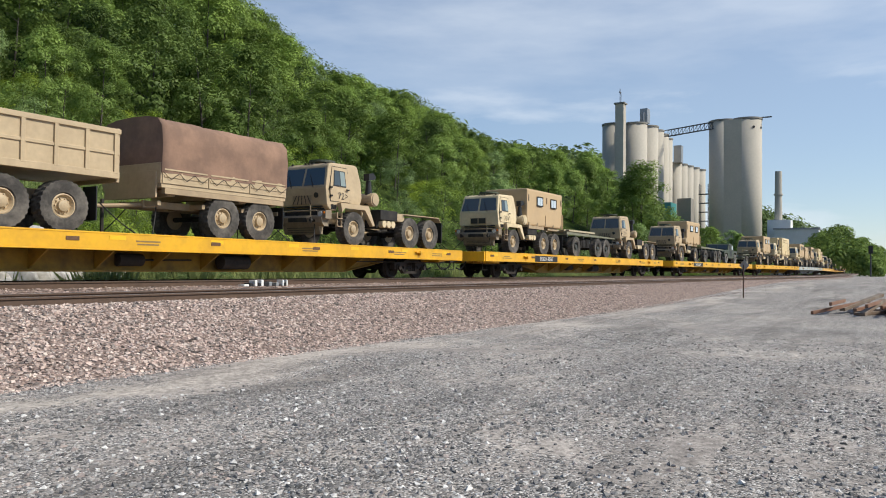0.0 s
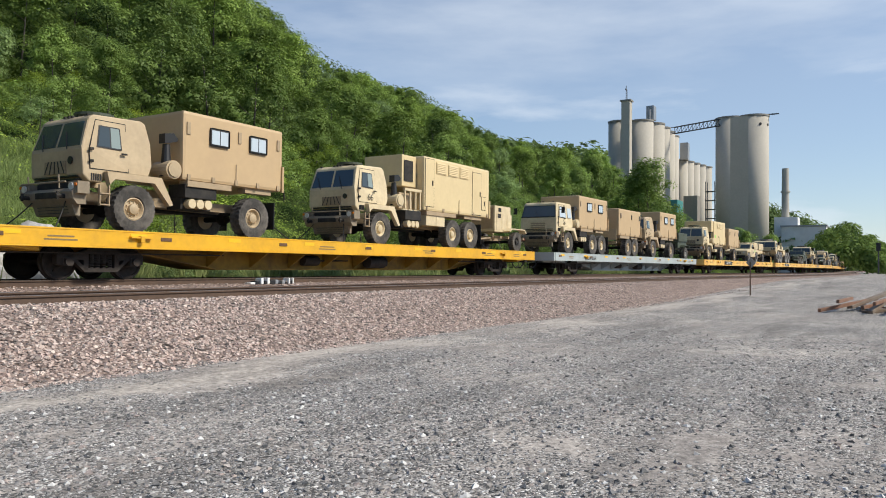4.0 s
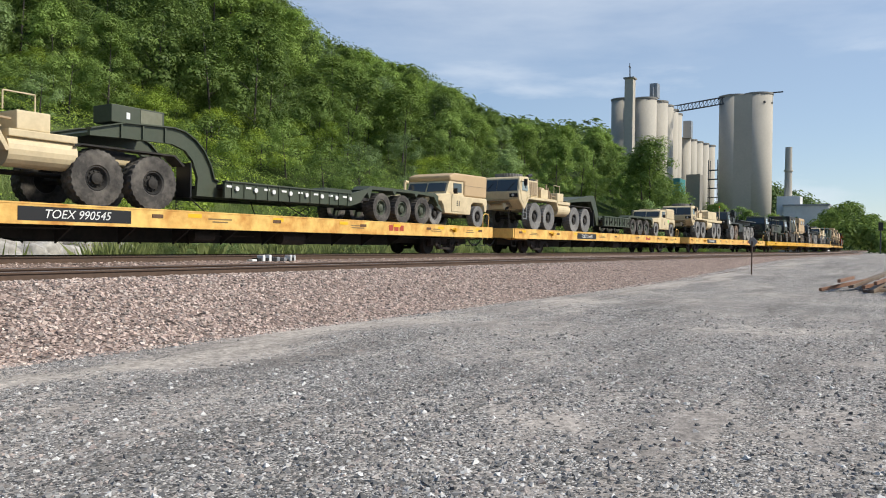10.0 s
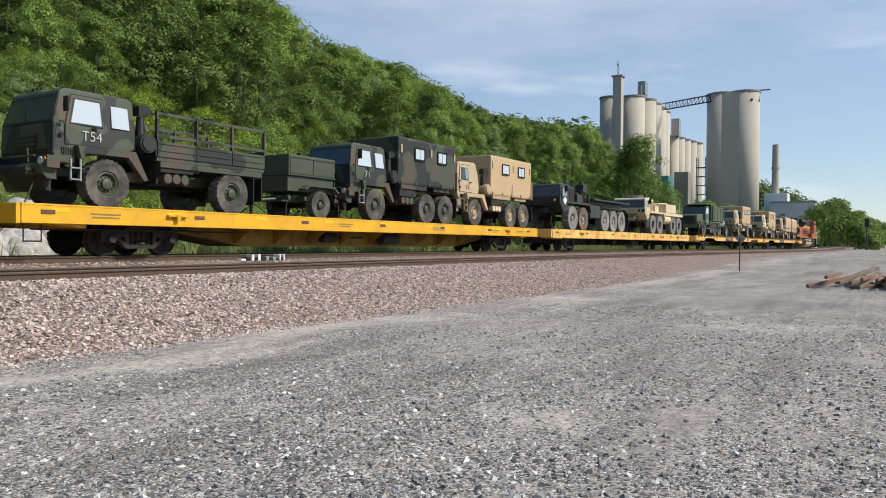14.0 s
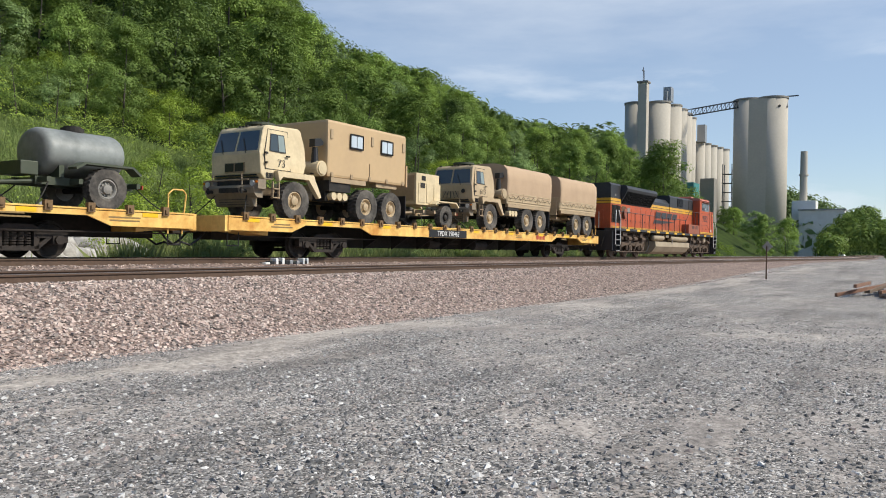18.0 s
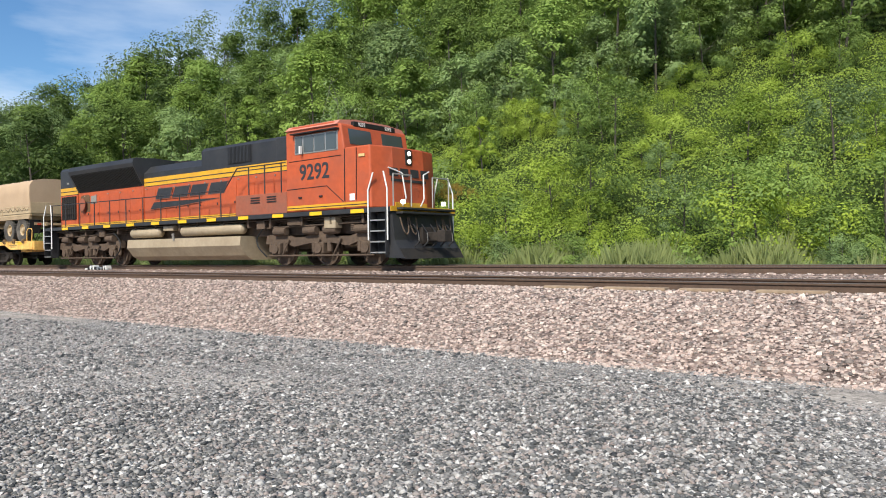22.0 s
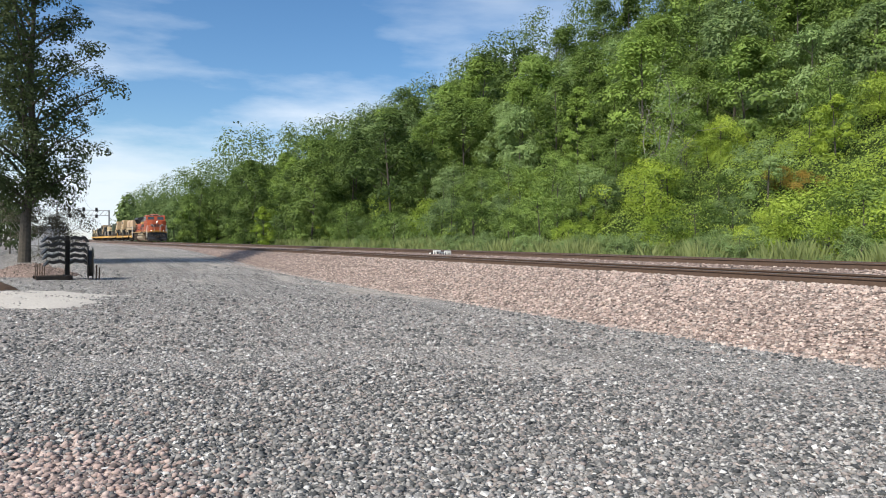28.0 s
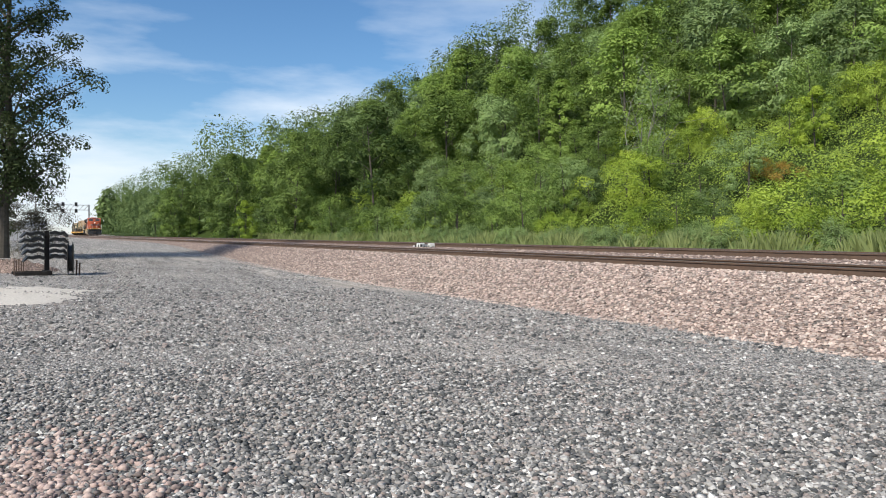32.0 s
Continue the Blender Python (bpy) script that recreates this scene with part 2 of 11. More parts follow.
def stone_mat(name, tones):
    """Loose stones, each of its own tone out of a range."""
    m = bpy.data.materials.new(name)
    m.use_nodes = True
    n, l = m.node_tree.nodes, m.node_tree.links
    bsdf = n["Principled BSDF"]
    bsdf.inputs["Roughness"].default_value = 0.88
    bsdf.inputs["Specular IOR Level"].default_value = 0.3
    geo, ramp, co, fine, mix = n.new("ShaderNodeNewGeometry"), n.new("ShaderNodeValToRGB"), n.new("ShaderNodeTexCoord"), n.new("ShaderNodeTexNoise"), n.new("ShaderNodeMix")
    e = ramp.color_ramp.elements
    e[0].position, e[0].color, e[1].position, e[1].color = tones[0][0], (*tones[0][1], 1), tones[-1][0], (*tones[-1][1], 1)
    for at, color in tones[1:-1]:
        k = e.new(at)
        k.color = (*color, 1)
    fine.inputs["Scale"].default_value, fine.inputs["Detail"].default_value = 60.0, 3.0
    l.new(co.outputs["Object"], fine.inputs["Vector"])
    l.new(geo.outputs["Random Per Island"], ramp.inputs["Fac"])
    mix.data_type, mix.blend_type = "RGBA", "OVERLAY"
    mix.inputs["Factor"].default_value = 0.5
    l.new(ramp.outputs["Color"], mix.inputs["A"])
    l.new(fine.outputs["Fac"], mix.inputs["B"])
    l.new(mix.outputs["Result"], bsdf.inputs["Base Color"])
    return m


def leaf_mat(name, dark, light, through=0.35, clump_scale=0.7):
    m = bpy.data.materials.new(name)
    m.use_nodes = True
    n, l = m.node_tree.nodes, m.node_tree.links
    n.clear()
    out = n.new("ShaderNodeOutputMaterial")
    info, geo = n.new("ShaderNodeObjectInfo"), n.new("ShaderNodeNewGeometry")
    co, clump = n.new("ShaderNodeTexCoord"), n.new("ShaderNodeTexNoise")
    clump.inputs["Scale"].default_value, clump.inputs["Detail"].default_value = clump_scale, 2.0
    l.new(co.outputs["Object"], clump.inputs["Vector"])
    spread = n.new("ShaderNodeMapRange")
    spread.inputs["From Min"].default_value, spread.inputs["From Max"].default_value, spread.inputs["To Max"].default_value = 0.34, 0.66, 0.36
    l.new(clump.outputs["Fac"], spread.inputs["Value"])
    add, half = n.new("ShaderNodeMath"), n.new("ShaderNodeMath")
    add.operation = half.operation = "MULTIPLY_ADD"
    add.inputs[1].default_value, half.inputs[1].default_value = 0.1, 0.58
    l.new(info.outputs["Random"], half.inputs[0])
    l.new(spread.outputs["Result"], half.inputs[2])
    l.new(geo.outputs["Random Per Island"], add.inputs[0])
    l.new(half.outputs["Value"], add.inputs[2])
    ramp = n.new("ShaderNodeValToRGB")
    ramp.color_ramp.elements[0].color, ramp.color_ramp.elements[1].color = (*dark, 1), (*light, 1)
    l.new(add.outputs["Value"], ramp.inputs["Fac"])
    diff, tra, gl, mix, mix2 = n.new("ShaderNodeBsdfDiffuse"), n.new("ShaderNodeBsdfTranslucent"), n.new("ShaderNodeBsdfGlossy"), n.new("ShaderNodeMixShader"), n.new("ShaderNodeMixShader")
    gl.inputs["Roughness"].default_value = 0.5
    mix.inputs[0].default_value, mix2.inputs[0].default_value = through, 0.012
    l.new(ramp.outputs["Color"], diff.inputs["Color"])
    l.new(ramp.outputs["Color"], tra.inputs["Color"])
    l.new(diff.outputs[0], mix.inputs[1])
    l.new(tra.outputs[0], mix.inputs[2])
    l.new(mix.outputs[0], mix2.inputs[1])
    l.new(gl.outputs[0], mix2.inputs[2])
    l.new(mix2.outputs[0], out.inputs["Surface"])
    return m


def glass_mat(name, tint, rough=0.05):
    """Dark vehicle glazing: a smooth dielectric over a dim interior."""
    m = bpy.data.materials.new(name)
    m.use_nodes = True
    b = m.node_tree.nodes["Principled BSDF"]
    b.inputs["Base Color"].default_value = (*tint, 1)
    b.inputs["Roughness"].default_value = rough
    b.inputs["Specular IOR Level"].default_value = 0.9
    return m


M = {
    "yard": yard_mat("yard_gravel"),
    # the bed's near-black tone also paints the shaded gaps between stones
    "ballast": gravel_mat("ballast_stone", (0.60, 0.475, 0.41), (0.03, 0.023, 0.02), (0.37, 0.275, 0.235), 15.0, 1.0),
    "stone": stone_mat("pink_grey_stone", ((0.0, (0.12, 0.105, 0.098)), (0.2, (0.28, 0.235, 0.21)), (0.45, (0.49, 0.375, 0.325)), (0.7, (0.44, 0.38, 0.34)), (0.86, (0.58, 0.44, 0.385)), (1.0, (0.68, 0.58, 0.51)))),
    "pebble": stone_mat("grey_pebble", ((0.0, (0.10, 0.10, 0.10)), (0.3, (0.22, 0.215, 0.21)), (0.55, (0.31, 0.30, 0.29)), (0.68, (0.38, 0.315, 0.285)), (0.82, (0.46, 0.445, 0.43)), (1.0, (0.72, 0.71, 0.69)))),
    "soil": mat("hill_soil", (0.03, 0.045, 0.014), 0.95, vary=0.4, grain=3, stain=0.4, stain_color=(0.055, 0.085, 0.018), stain_amount=0.9, bump=0.8, bump_scale=3),
    "rail_head": mat("worn_rail_steel", (0.34, 0.32, 0.30), 0.35, 0.8, vary=0.1),
    "rail_rust": mat("rusty_rail_steel", (0.105, 0.066, 0.045), 0.8, 0.1, vary=0.25, grain=12, stain=0.8, stain_color=(0.085, 0.058, 0.045), stain_amount=0.5),
    "tie": mat("weathered_timber", (0.15, 0.115, 0.09), 0.95, vary=0.3, grain=14, bump=0.3),
    "concrete": mat("weathered_concrete", (0.46, 0.425, 0.36), 0.9, vary=0.06, grain=2, stain=0.09, stain_color=(0.36, 0.335, 0.285), stain_amount=0.5),
    # darkest tones here also make up for missing shadows between the stones
    "crushed": stone_mat("crushed_stone", ((0.0, (0.05, 0.053, 0.056)), (0.3, (0.11, 0.114, 0.116)), (0.5, (0.20, 0.195, 0.19)), (0.62, (0.29, 0.24, 0.222)), (0.8, (0.31, 0.30, 0.29)), (1.0, (0.52, 0.505, 0.49)))),
    "rosy": stone_mat("rosy_stone", ((0.0, (0.10, 0.088, 0.085)), (0.3, (0.25, 0.195, 0.18)), (0.6, (0.40, 0.295, 0.265)), (1.0, (0.52, 0.415, 0.375)))),
    "pale_rock": mat("pale_limestone", (0.46, 0.445, 0.42), 0.95, vary=0.3, grain=7, stain=2.2, stain_color=(0.22, 0.205, 0.18), stain_amount=0.75, bump=1.0, bump_scale=7),
    "yellow": mat("yellow_paint", (0.78, 0.42, 0.015), 0.45, vary=0.06, grain=8, stain=1.1, stain_color=(0.35, 0.17, 0.03), stain_amount=0.35),
    "old_yellow": mat("faded_yellow_paint", (0.82, 0.53, 0.15), 0.6, vary=0.14, grain=5, stain=1.6, stain_color=(0.50, 0.19, 0.025), stain_amount=0.85),
    "grey_paint": mat("pale_grey_paint", (0.42, 0.47, 0.47), 0.5, vary=0.05, grain=8, stain=1.0, stain_color=(0.25, 0.26, 0.25), stain_amount=0.4),
    "black_steel": mat("black_underframe", (0.013, 0.012, 0.011), 0.85, vary=0.3, grain=8, stain=2.0, stain_color=(0.04, 0.03, 0.024), stain_amount=0.5),
    "bogie": mat("grimy_cast_steel", (0.024, 0.019, 0.016), 0.85, vary=0.3, grain=10, stain=2.5, stain_color=(0.06, 0.043, 0.033), stain_amount=0.5),
    "tan": mat("tan_paint", (0.48, 0.37, 0.23), 0.6, vary=0.07, grain=10, stain=1.4, stain_color=(0.33, 0.25, 0.155), stain_amount=0.5),
    "green": mat("dark_green_paint", (0.05, 0.065, 0.04), 0.55, vary=0.1, grain=10, stain=1.2, stain_color=(0.085, 0.085, 0.06), stain_amount=0.4),
    "leaf": leaf_mat("leaf_green", (0.045, 0.082, 0.02), (0.35, 0.49, 0.11), 0.36),
    "leaf_mid": leaf_mat("leaf_mid_green", (0.05, 0.09, 0.022), (0.35, 0.49, 0.125), 0.36),
    # far leaves carry the haze of distance in their colour
    "leaf_far": leaf_mat("leaf_far_hazed", (0.065, 0.11, 0.04), (0.235, 0.315, 0.115), 0.26, 0.16),
    "leaf_dark": leaf_mat("leaf_dark_green", (0.034, 0.054, 0.022), (0.11, 0.14, 0.058), 0.25),
    "leaf_bright": leaf_mat("leaf_bright_green", (0.14, 0.22, 0.03), (0.45, 0.57, 0.10), 0.34),
    "leaf_yellow": leaf_mat("leaf_yellow_green", (0.17, 0.27, 0.035), (0.50, 0.61, 0.09), 0.34),
    "leaf_dull": leaf_mat("leaf_dull_grey", (0.085, 0.08, 0.062), (0.19, 0.18, 0.14), 0.2),
    "leaf_rust": leaf_mat("leaf_rusty_green", (0.20, 0.16, 0.03), (0.46, 0.30, 0.07), 0.3),
    "leaf_deep": leaf_mat("leaf_deep_green", (0.032, 0.062, 0.022), (0.21, 0.30, 0.075), 0.32),
    "leaf_grey": leaf_mat("leaf_grey_green", (0.125, 0.185, 0.075), (0.36, 0.49, 0.19), 0.38),
    "pale_bark": mat("pale_bark", (0.2, 0.19, 0.165), 0.95, vary=0.2, grain=6),
    "concrete_dark": mat("stained_concrete", (0.25, 0.235, 0.21), 0.9, vary=0.1, grain=2),
    "dark_steel": mat("dark_structural_steel", (0.07, 0.075, 0.085), 0.7, 0.2, vary=0.2),
    "grey_metal": mat("galvanised_metal", (0.32, 0.33, 0.34), 0.5, 0.5, vary=0.1),
    "teal": mat("teal_cladding", (0.05, 0.24, 0.24), 0.6, vary=0.1),
    "white_wall": mat("white_painted_cladding", (0.72, 0.72, 0.70), 0.7, vary=0.05, grain=1.5, stain=0.2, stain_color=(0.55, 0.54, 0.51), stain_amount=0.5),
    "white_grey": mat("off_white_paint", (0.5, 0.5, 0.52), 0.6, vary=0.06),
    "old_timber": mat("grey_brown_timber", (0.17, 0.12, 0.085), 0.9, vary=0.3, grain=9, stain=1.5, stain_color=(0.3, 0.27, 0.23), stain_amount=0.6),
    "pale_slab": mat("pale_dusty_gravel", (0.52, 0.485, 0.44), 0.95, vary=0.25, grain=22, stain=1.1, stain_color=(0.48, 0.44, 0.40), stain_amount=0.6, bump=0.6, bump_scale=30),
    "brown_soil": mat("dark_brown_soil", (0.075, 0.045, 0.03), 0.95, vary=0.35, grain=9, stain=3.0, stain_color=(0.12, 0.08, 0.055), stain_amount=0.6, bump=0.7, bump_scale=14),
    "bark": mat("bark", (0.075, 0.066, 0.054), 0.95, vary=0.3, grain=6, bump=0.5, bump_scale=12),
    "slope_grass": leaf_mat("slope_grass", (0.17, 0.235, 0.075), (0.38, 0.46, 0.17), 0.35),
    "grass": leaf_mat("grass_blade", (0.16, 0.21, 0.07), (0.40, 0.45, 0.19), 0.4),
}

M["soil"].node_tree.nodes["Principled BSDF"].inputs["Specular IOR Level"].default_value = 0.05


# ---- shapes ----
def box(bm, x0, x1, y0, y1, z0, z1, bevel=0.0):
    """A box, with its edges rounded off where a bevel is given."""
    made = bmesh.ops.create_cube(bm, size=1.0)["verts"]
    for v in made:
        v.co = ((x0 + x1) / 2 + v.co.x * (x1 - x0), (y0 + y1) / 2 + v.co.y * (y1 - y0), (z0 + z1) / 2 + v.co.z * (z1 - z0))
    if bevel:
        edges = {e for v in made for e in v.link_edges}
        bmesh.ops.bevel(bm, geom=list(edges), offset=bevel, segments=2, affect="EDGES", profile=0.6)
    return bm


def prism(bm, outline, y0, y1, inset=0.0, axis="y"):
    """An outline in x and z, drawn out from y0 to y1 (or in y and z along x)."""
    def put(p, q):
        return (p[0], q, p[1]) if axis == "y" else (q, p[0], p[1])
    a, b = [bm.verts.new(put(p, y0)) for p in outline], [bm.verts.new(put(p, y1)) for p in outline]
    k = len(outline)
    bm.faces.new(a)
    bm.faces.new(b[::-1])
    for i in range(k):
        bm.faces.new((a[i], b[i], b[(i + 1) % k], a[(i + 1) % k]))
    bmesh.ops.recalc_face_normals(bm, faces=bm.faces[:])
    return bm


def cyl(bm, start, end, r, r2=None, seg=14):
    """A round bar from start to end."""
    a, b = Vector(start), Vector(end)
    turn = (b - a).to_track_quat("Z", "Y").to_matrix().to_4x4()
    bmesh.ops.create_cone(bm, cap_ends=True, segments=seg, radius1=r, radius2=r if r2 is None else r2, depth=(b - a).length, matrix=Matrix.Translation((a + b) / 2) @ turn)
    return bm


def lathe(bm, profile, seg=24, center=(0, 0, 0)):
    """A profile of (radius, y) turned about the y axis."""
    rings = []
    for r, y in profile:
        rings.append([bm.verts.new((center[0] + r * math.cos(a), center[1] + y, center[2] + r * math.sin(a))) for a in (i * math.tau / seg for i in range(seg))])
    for p, q in zip(rings, rings[1:]):
        for i in range(seg):
            bm.faces.new((p[i], p[(i + 1) % seg], q[(i + 1) % seg], q[i]))
    for ring in (rings[0], rings[-1]):
        if profile[0][0] > 0.001:
            bm.faces.new(ring)
    bmesh.ops.recalc_face_normals(bm, faces=bm.faces[:])
    return bm


def lathe_z(profile, seg=20):
    """A profile of (radius, z) turned about the z axis."""
    bm = lathe(bmesh.new(), profile, seg)
    bmesh.ops.rotate(bm, verts=bm.verts[:], cent=(0, 0, 0), matrix=Matrix.Rotation(math.pi / 2, 3, "X"))
    return bm


def mesh_of(name, bm, material, smooth=False):
    me = bpy.data.meshes.new(name)
    bm.to_mesh(me)
    bm.free()
    for m in material if isinstance(material, (list, tuple)) else [material]:
        me.materials.append(m)
    if smooth:
        me.polygons.foreach_set("use_smooth", [True] * len(me.polygons))
    return me


def part(name, bm, material, parent=None, label="", smooth=False):
    ob = new(name, bm if isinstance(bm, bpy.types.Mesh) else mesh_of(name, bm, material, smooth))
    if parent:
        ob.parent = parent
    return tagged(ob, label)


def thing(name, label, category, group="", place=None):
    ob = new(name)
    ob.empty_display_size = 0.3
    if place is not None:
        ob.matrix_basis = place
    return tagged(ob, label, category, group)


def raw_mesh(name, verts, faces, material):
    me = bpy.data.meshes.new(name)
    me.from_pydata(verts, [], faces)
    me.update()
    me.materials.append(material)
    return me


# ---- the line of the railway ----
STEP = np.arange(-900.0, 701.0, 1.0)
BEND = np.interp(STEP, (-125.0, -105.0, -30.0, 30.0, 120.0, 260.0), (-2.8e-4, 2.8e-4, 2.8e-4, 1.316e-3, -1.397e-3, 3.0e-4))
TURN = -np.cumsum(BEND)
TURN -= np.interp(0.0, STEP, TURN) + 0.0092
LINE_X, LINE_Y = np.cumsum(np.cos(TURN)), np.cumsum(np.sin(TURN))
LINE_X, LINE_Y = LINE_X - np.interp(0.0, STEP, LINE_X), LINE_Y - np.interp(0.0, STEP, LINE_Y) + 17.24
NEAR_TRACK, RAIL_NEAR, RAIL_FAR, DECK = -4.2, 0.98, 1.13, 2.26


def on_line(s, side=0.0, z=0.0):
    """The place s metres along the far track, side metres to its far side."""
    x, y, a = np.interp(s, STEP, LINE_X), np.interp(s, STEP, LINE_Y), np.interp(s, STEP, TURN)
    return Vector((x - side * math.sin(a), y + side * math.cos(a), z))


def on_line_pose(s, side=0.0, z=0.0, turned=0.0):
    p, a = on_line(s, side, z), float(np.interp(s, STEP, TURN))
    return pose(p.x, p.y, p.z, 0, 0, math.degrees(a) + turned)


def line_y(x):
    return np.interp(x, LINE_X, LINE_Y)


def smooth_step(a, b, v):
    k = np.clip((v - a) / (b - a), 0, 1)
    return k * k * (3 - 2 * k)


def ground_z(x, y):
    """Height of the ground sheet: the yard, the bed of the line, the wooded hill."""
    x, y = np.asarray(x, float), np.asarray(y, float)
    d = y - line_y(x)
    yard = 0.72 * smooth_step(22, 85, np.abs(x))
    under = yard + (0.35 - yard) * smooth_step(-8.4, 5, d)
    foot = 6.2 + 62.0 * smooth_step(150, 330, x) + 62.0 * smooth_step(130, 260, -x)
    up = np.maximum(0.0, d - foot)
    rise = 0.46 * np.minimum(up, 74.0) + 0.05 * np.maximum(0, np.minimum(up, 300) - 74.0)
    rise *= smooth_step(0, 9, up) * 0.5 + 0.5
    rise += np.where(up > 3, 0.9 * np.sin(x * 0.11 + y * 0.07) * np.sin(y * 0.13 - x * 0.045), 0) * smooth_step(3, 15, up)
    dip = 0.035 * np.sin(x * 0.9 + 1.3) * np.sin(y * 0.7) * (1 - smooth_step(-9, -8, d))
    return under + rise + dip


V_TRAIN = 19.463


# ---- vehicle materials ----
def camo_mat(name):
    m = mat(name, (0.05, 0.065, 0.042), 0.6, vary=0.1)
    n, l = m.node_tree.nodes, m.node_tree.links
    bsdf = n["Principled BSDF"]
    co, warp = n.new("ShaderNodeTexCoord"), n.new("ShaderNodeTexNoise")
    warp.inputs["Scale"].default_value, warp.inputs["Detail"].default_value = 0.85, 1.0
    l.new(co.outputs["Object"], warp.inputs["Vector"])
    ramp = n.new("ShaderNodeValToRGB")
    ramp.color_ramp.interpolation = "CONSTANT"
    e = ramp.color_ramp.elements
    e[0].position, e[0].color, e[1].position, e[1].color = 0.0, (0.02, 0.021, 0.02, 1), 0.44, (0.055, 0.068, 0.042, 1)
    third = e.new(0.57)
    third.color = (0.085, 0.062, 0.045, 1)
    l.new(warp.outputs["Fac"], ramp.inputs["Fac"])
    l.new(ramp.outputs["Color"], bsdf.inputs["Base Color"])
    return m


M.update({
    "camo": camo_mat("camouflage_paint"),
    "cargo_tan": mat("sand_shelter_paint", (0.52, 0.37, 0.205), 0.55, vary=0.03, grain=6, stain=0.7, stain_color=(0.44, 0.31, 0.18), stain_amount=0.5),
    "canvas": mat("tan_canvas", (0.47, 0.34, 0.225), 0.95, vary=0.06, grain=90, stain=0.9, stain_color=(0.38, 0.27, 0.18), stain_amount=0.5, bump=0.35, bump_scale=5),
    "brown_canvas": mat("faded_brown_canvas", (0.20, 0.125, 0.09), 0.95, vary=0.08, grain=60, stain=1.1, stain_color=(0.36, 0.22, 0.15), stain_amount=0.75, bump=0.5, bump_scale=4),
    "rubber": mat("dusty_tyre_rubber", (0.05, 0.046, 0.042), 0.9, vary=0.3, grain=14, stain=2.2, stain_color=(0.2, 0.18, 0.155), stain_amount=0.75),
    "dark": mat("dark_mechanicals", (0.013, 0.0125, 0.012), 0.8, vary=0.3, grain=10, stain=2.5, stain_color=(0.06, 0.05, 0.04), stain_amount=0.5),
    "black": mat("black_paint", (0.012, 0.012, 0.013), 0.5, vary=0.2),
    "night": mat("black_green_paint", (0.026, 0.031, 0.027), 0.5, vary=0.2, grain=8, stain=1.6, stain_color=(0.075, 0.078, 0.068), stain_amount=0.5),
    "dull_tan": mat("weathered_tan_paint", (0.40, 0.30, 0.185), 0.7, vary=0.08, grain=9, stain=1.4, stain_color=(0.25, 0.185, 0.12), stain_amount=0.5),
    "glass": glass_mat("vehicle_glass", (0.045, 0.06, 0.065), 0.08),
    # the pale sky's reflection is put into this glass as base colour
    "sky_glass": glass_mat("sky_toned_glass", (0.50, 0.57, 0.62), 0.12),
    "cream": mat("sun_bleached_tan_paint", (0.66, 0.545, 0.345), 0.6, vary=0.07, grain=10, stain=1.4, stain_color=(0.42, 0.33, 0.2), stain_amount=0.5),
    "cream_shelter": mat("cream_shelter_paint", (0.68, 0.54, 0.30), 0.55, vary=0.03, grain=6, stain=0.7, stain_color=(0.56, 0.43, 0.24), stain_amount=0.5),
    "mid_brown": mat("dull_brown_grille", (0.33, 0.25, 0.155), 0.75, vary=0.2, grain=12),
    "olive": mat("worn_olive_paint", (0.155, 0.16, 0.105), 0.7, vary=0.15, grain=8, stain=1.5, stain_color=(0.26, 0.255, 0.2), stain_amount=0.5),
    "rust_brown": mat("orange_brown_rust", (0.20, 0.095, 0.055), 0.9, 0.0, vary=0.3, grain=10, stain=1.5, stain_color=(0.34, 0.24, 0.18), stain_amount=0.6),
    "pale_plank": mat("bleached_timber", (0.33, 0.25, 0.17), 0.9, vary=0.25, grain=9, stain=1.8, stain_color=(0.24, 0.15, 0.1), stain_amount=0.6),
    "pale_rubber": mat("pale_dusty_rubber", (0.17, 0.165, 0.155), 0.95, vary=0.25, grain=14, stain=2.2, stain_color=(0.34, 0.33, 0.31), stain_amount=0.75),
    "dusty_rubber": mat("grey_dusty_rubber", (0.15, 0.147, 0.142), 0.95, vary=0.25, grain=14, stain=2.2, stain_color=(0.29, 0.285, 0.275), stain_amount=0.75),
    "red_rubber": mat("reddish_dusty_rubber", (0.12, 0.09, 0.07), 0.95, vary=0.25, grain=14, stain=2.2, stain_color=(0.28, 0.19, 0.13), stain_amount=0.75),
    "mid_green": mat("worn_green_paint", (0.085, 0.11, 0.068), 0.6, vary=0.12, grain=9, stain=1.2, stain_color=(0.055, 0.07, 0.045), stain_amount=0.5),
    "lime": mat("lime_tape", (0.25, 0.7, 0.12), 0.6, vary=0.08),
    "white": mat("white_paint", (0.75, 0.75, 0.73), 0.6, vary=0.05),
    "lamp_glass": glass_mat("lamp_lens", (0.6, 0.6, 0.58), 0.15),
    "orange_lens": glass_mat("orange_lens", (0.75, 0.2, 0.02), 0.2),
    "steel": mat("bare_steel", (0.45, 0.44, 0.42), 0.4, 0.7, vary=0.1),
    "chain": mat("dark_chain_steel", (0.03, 0.028, 0.026), 0.6, 0.5, vary=0.2),
    "steel_grey": mat("dusty_grey_rim", (0.24, 0.23, 0.21), 0.7, vary=0.15),
    "chalk": mat("chalk_marking", (0.5, 0.5, 0.47), 0.9, vary=0.2, grain=50),
    "red": mat("red_paint", (0.42, 0.06, 0.03), 0.6, vary=0.1),
})


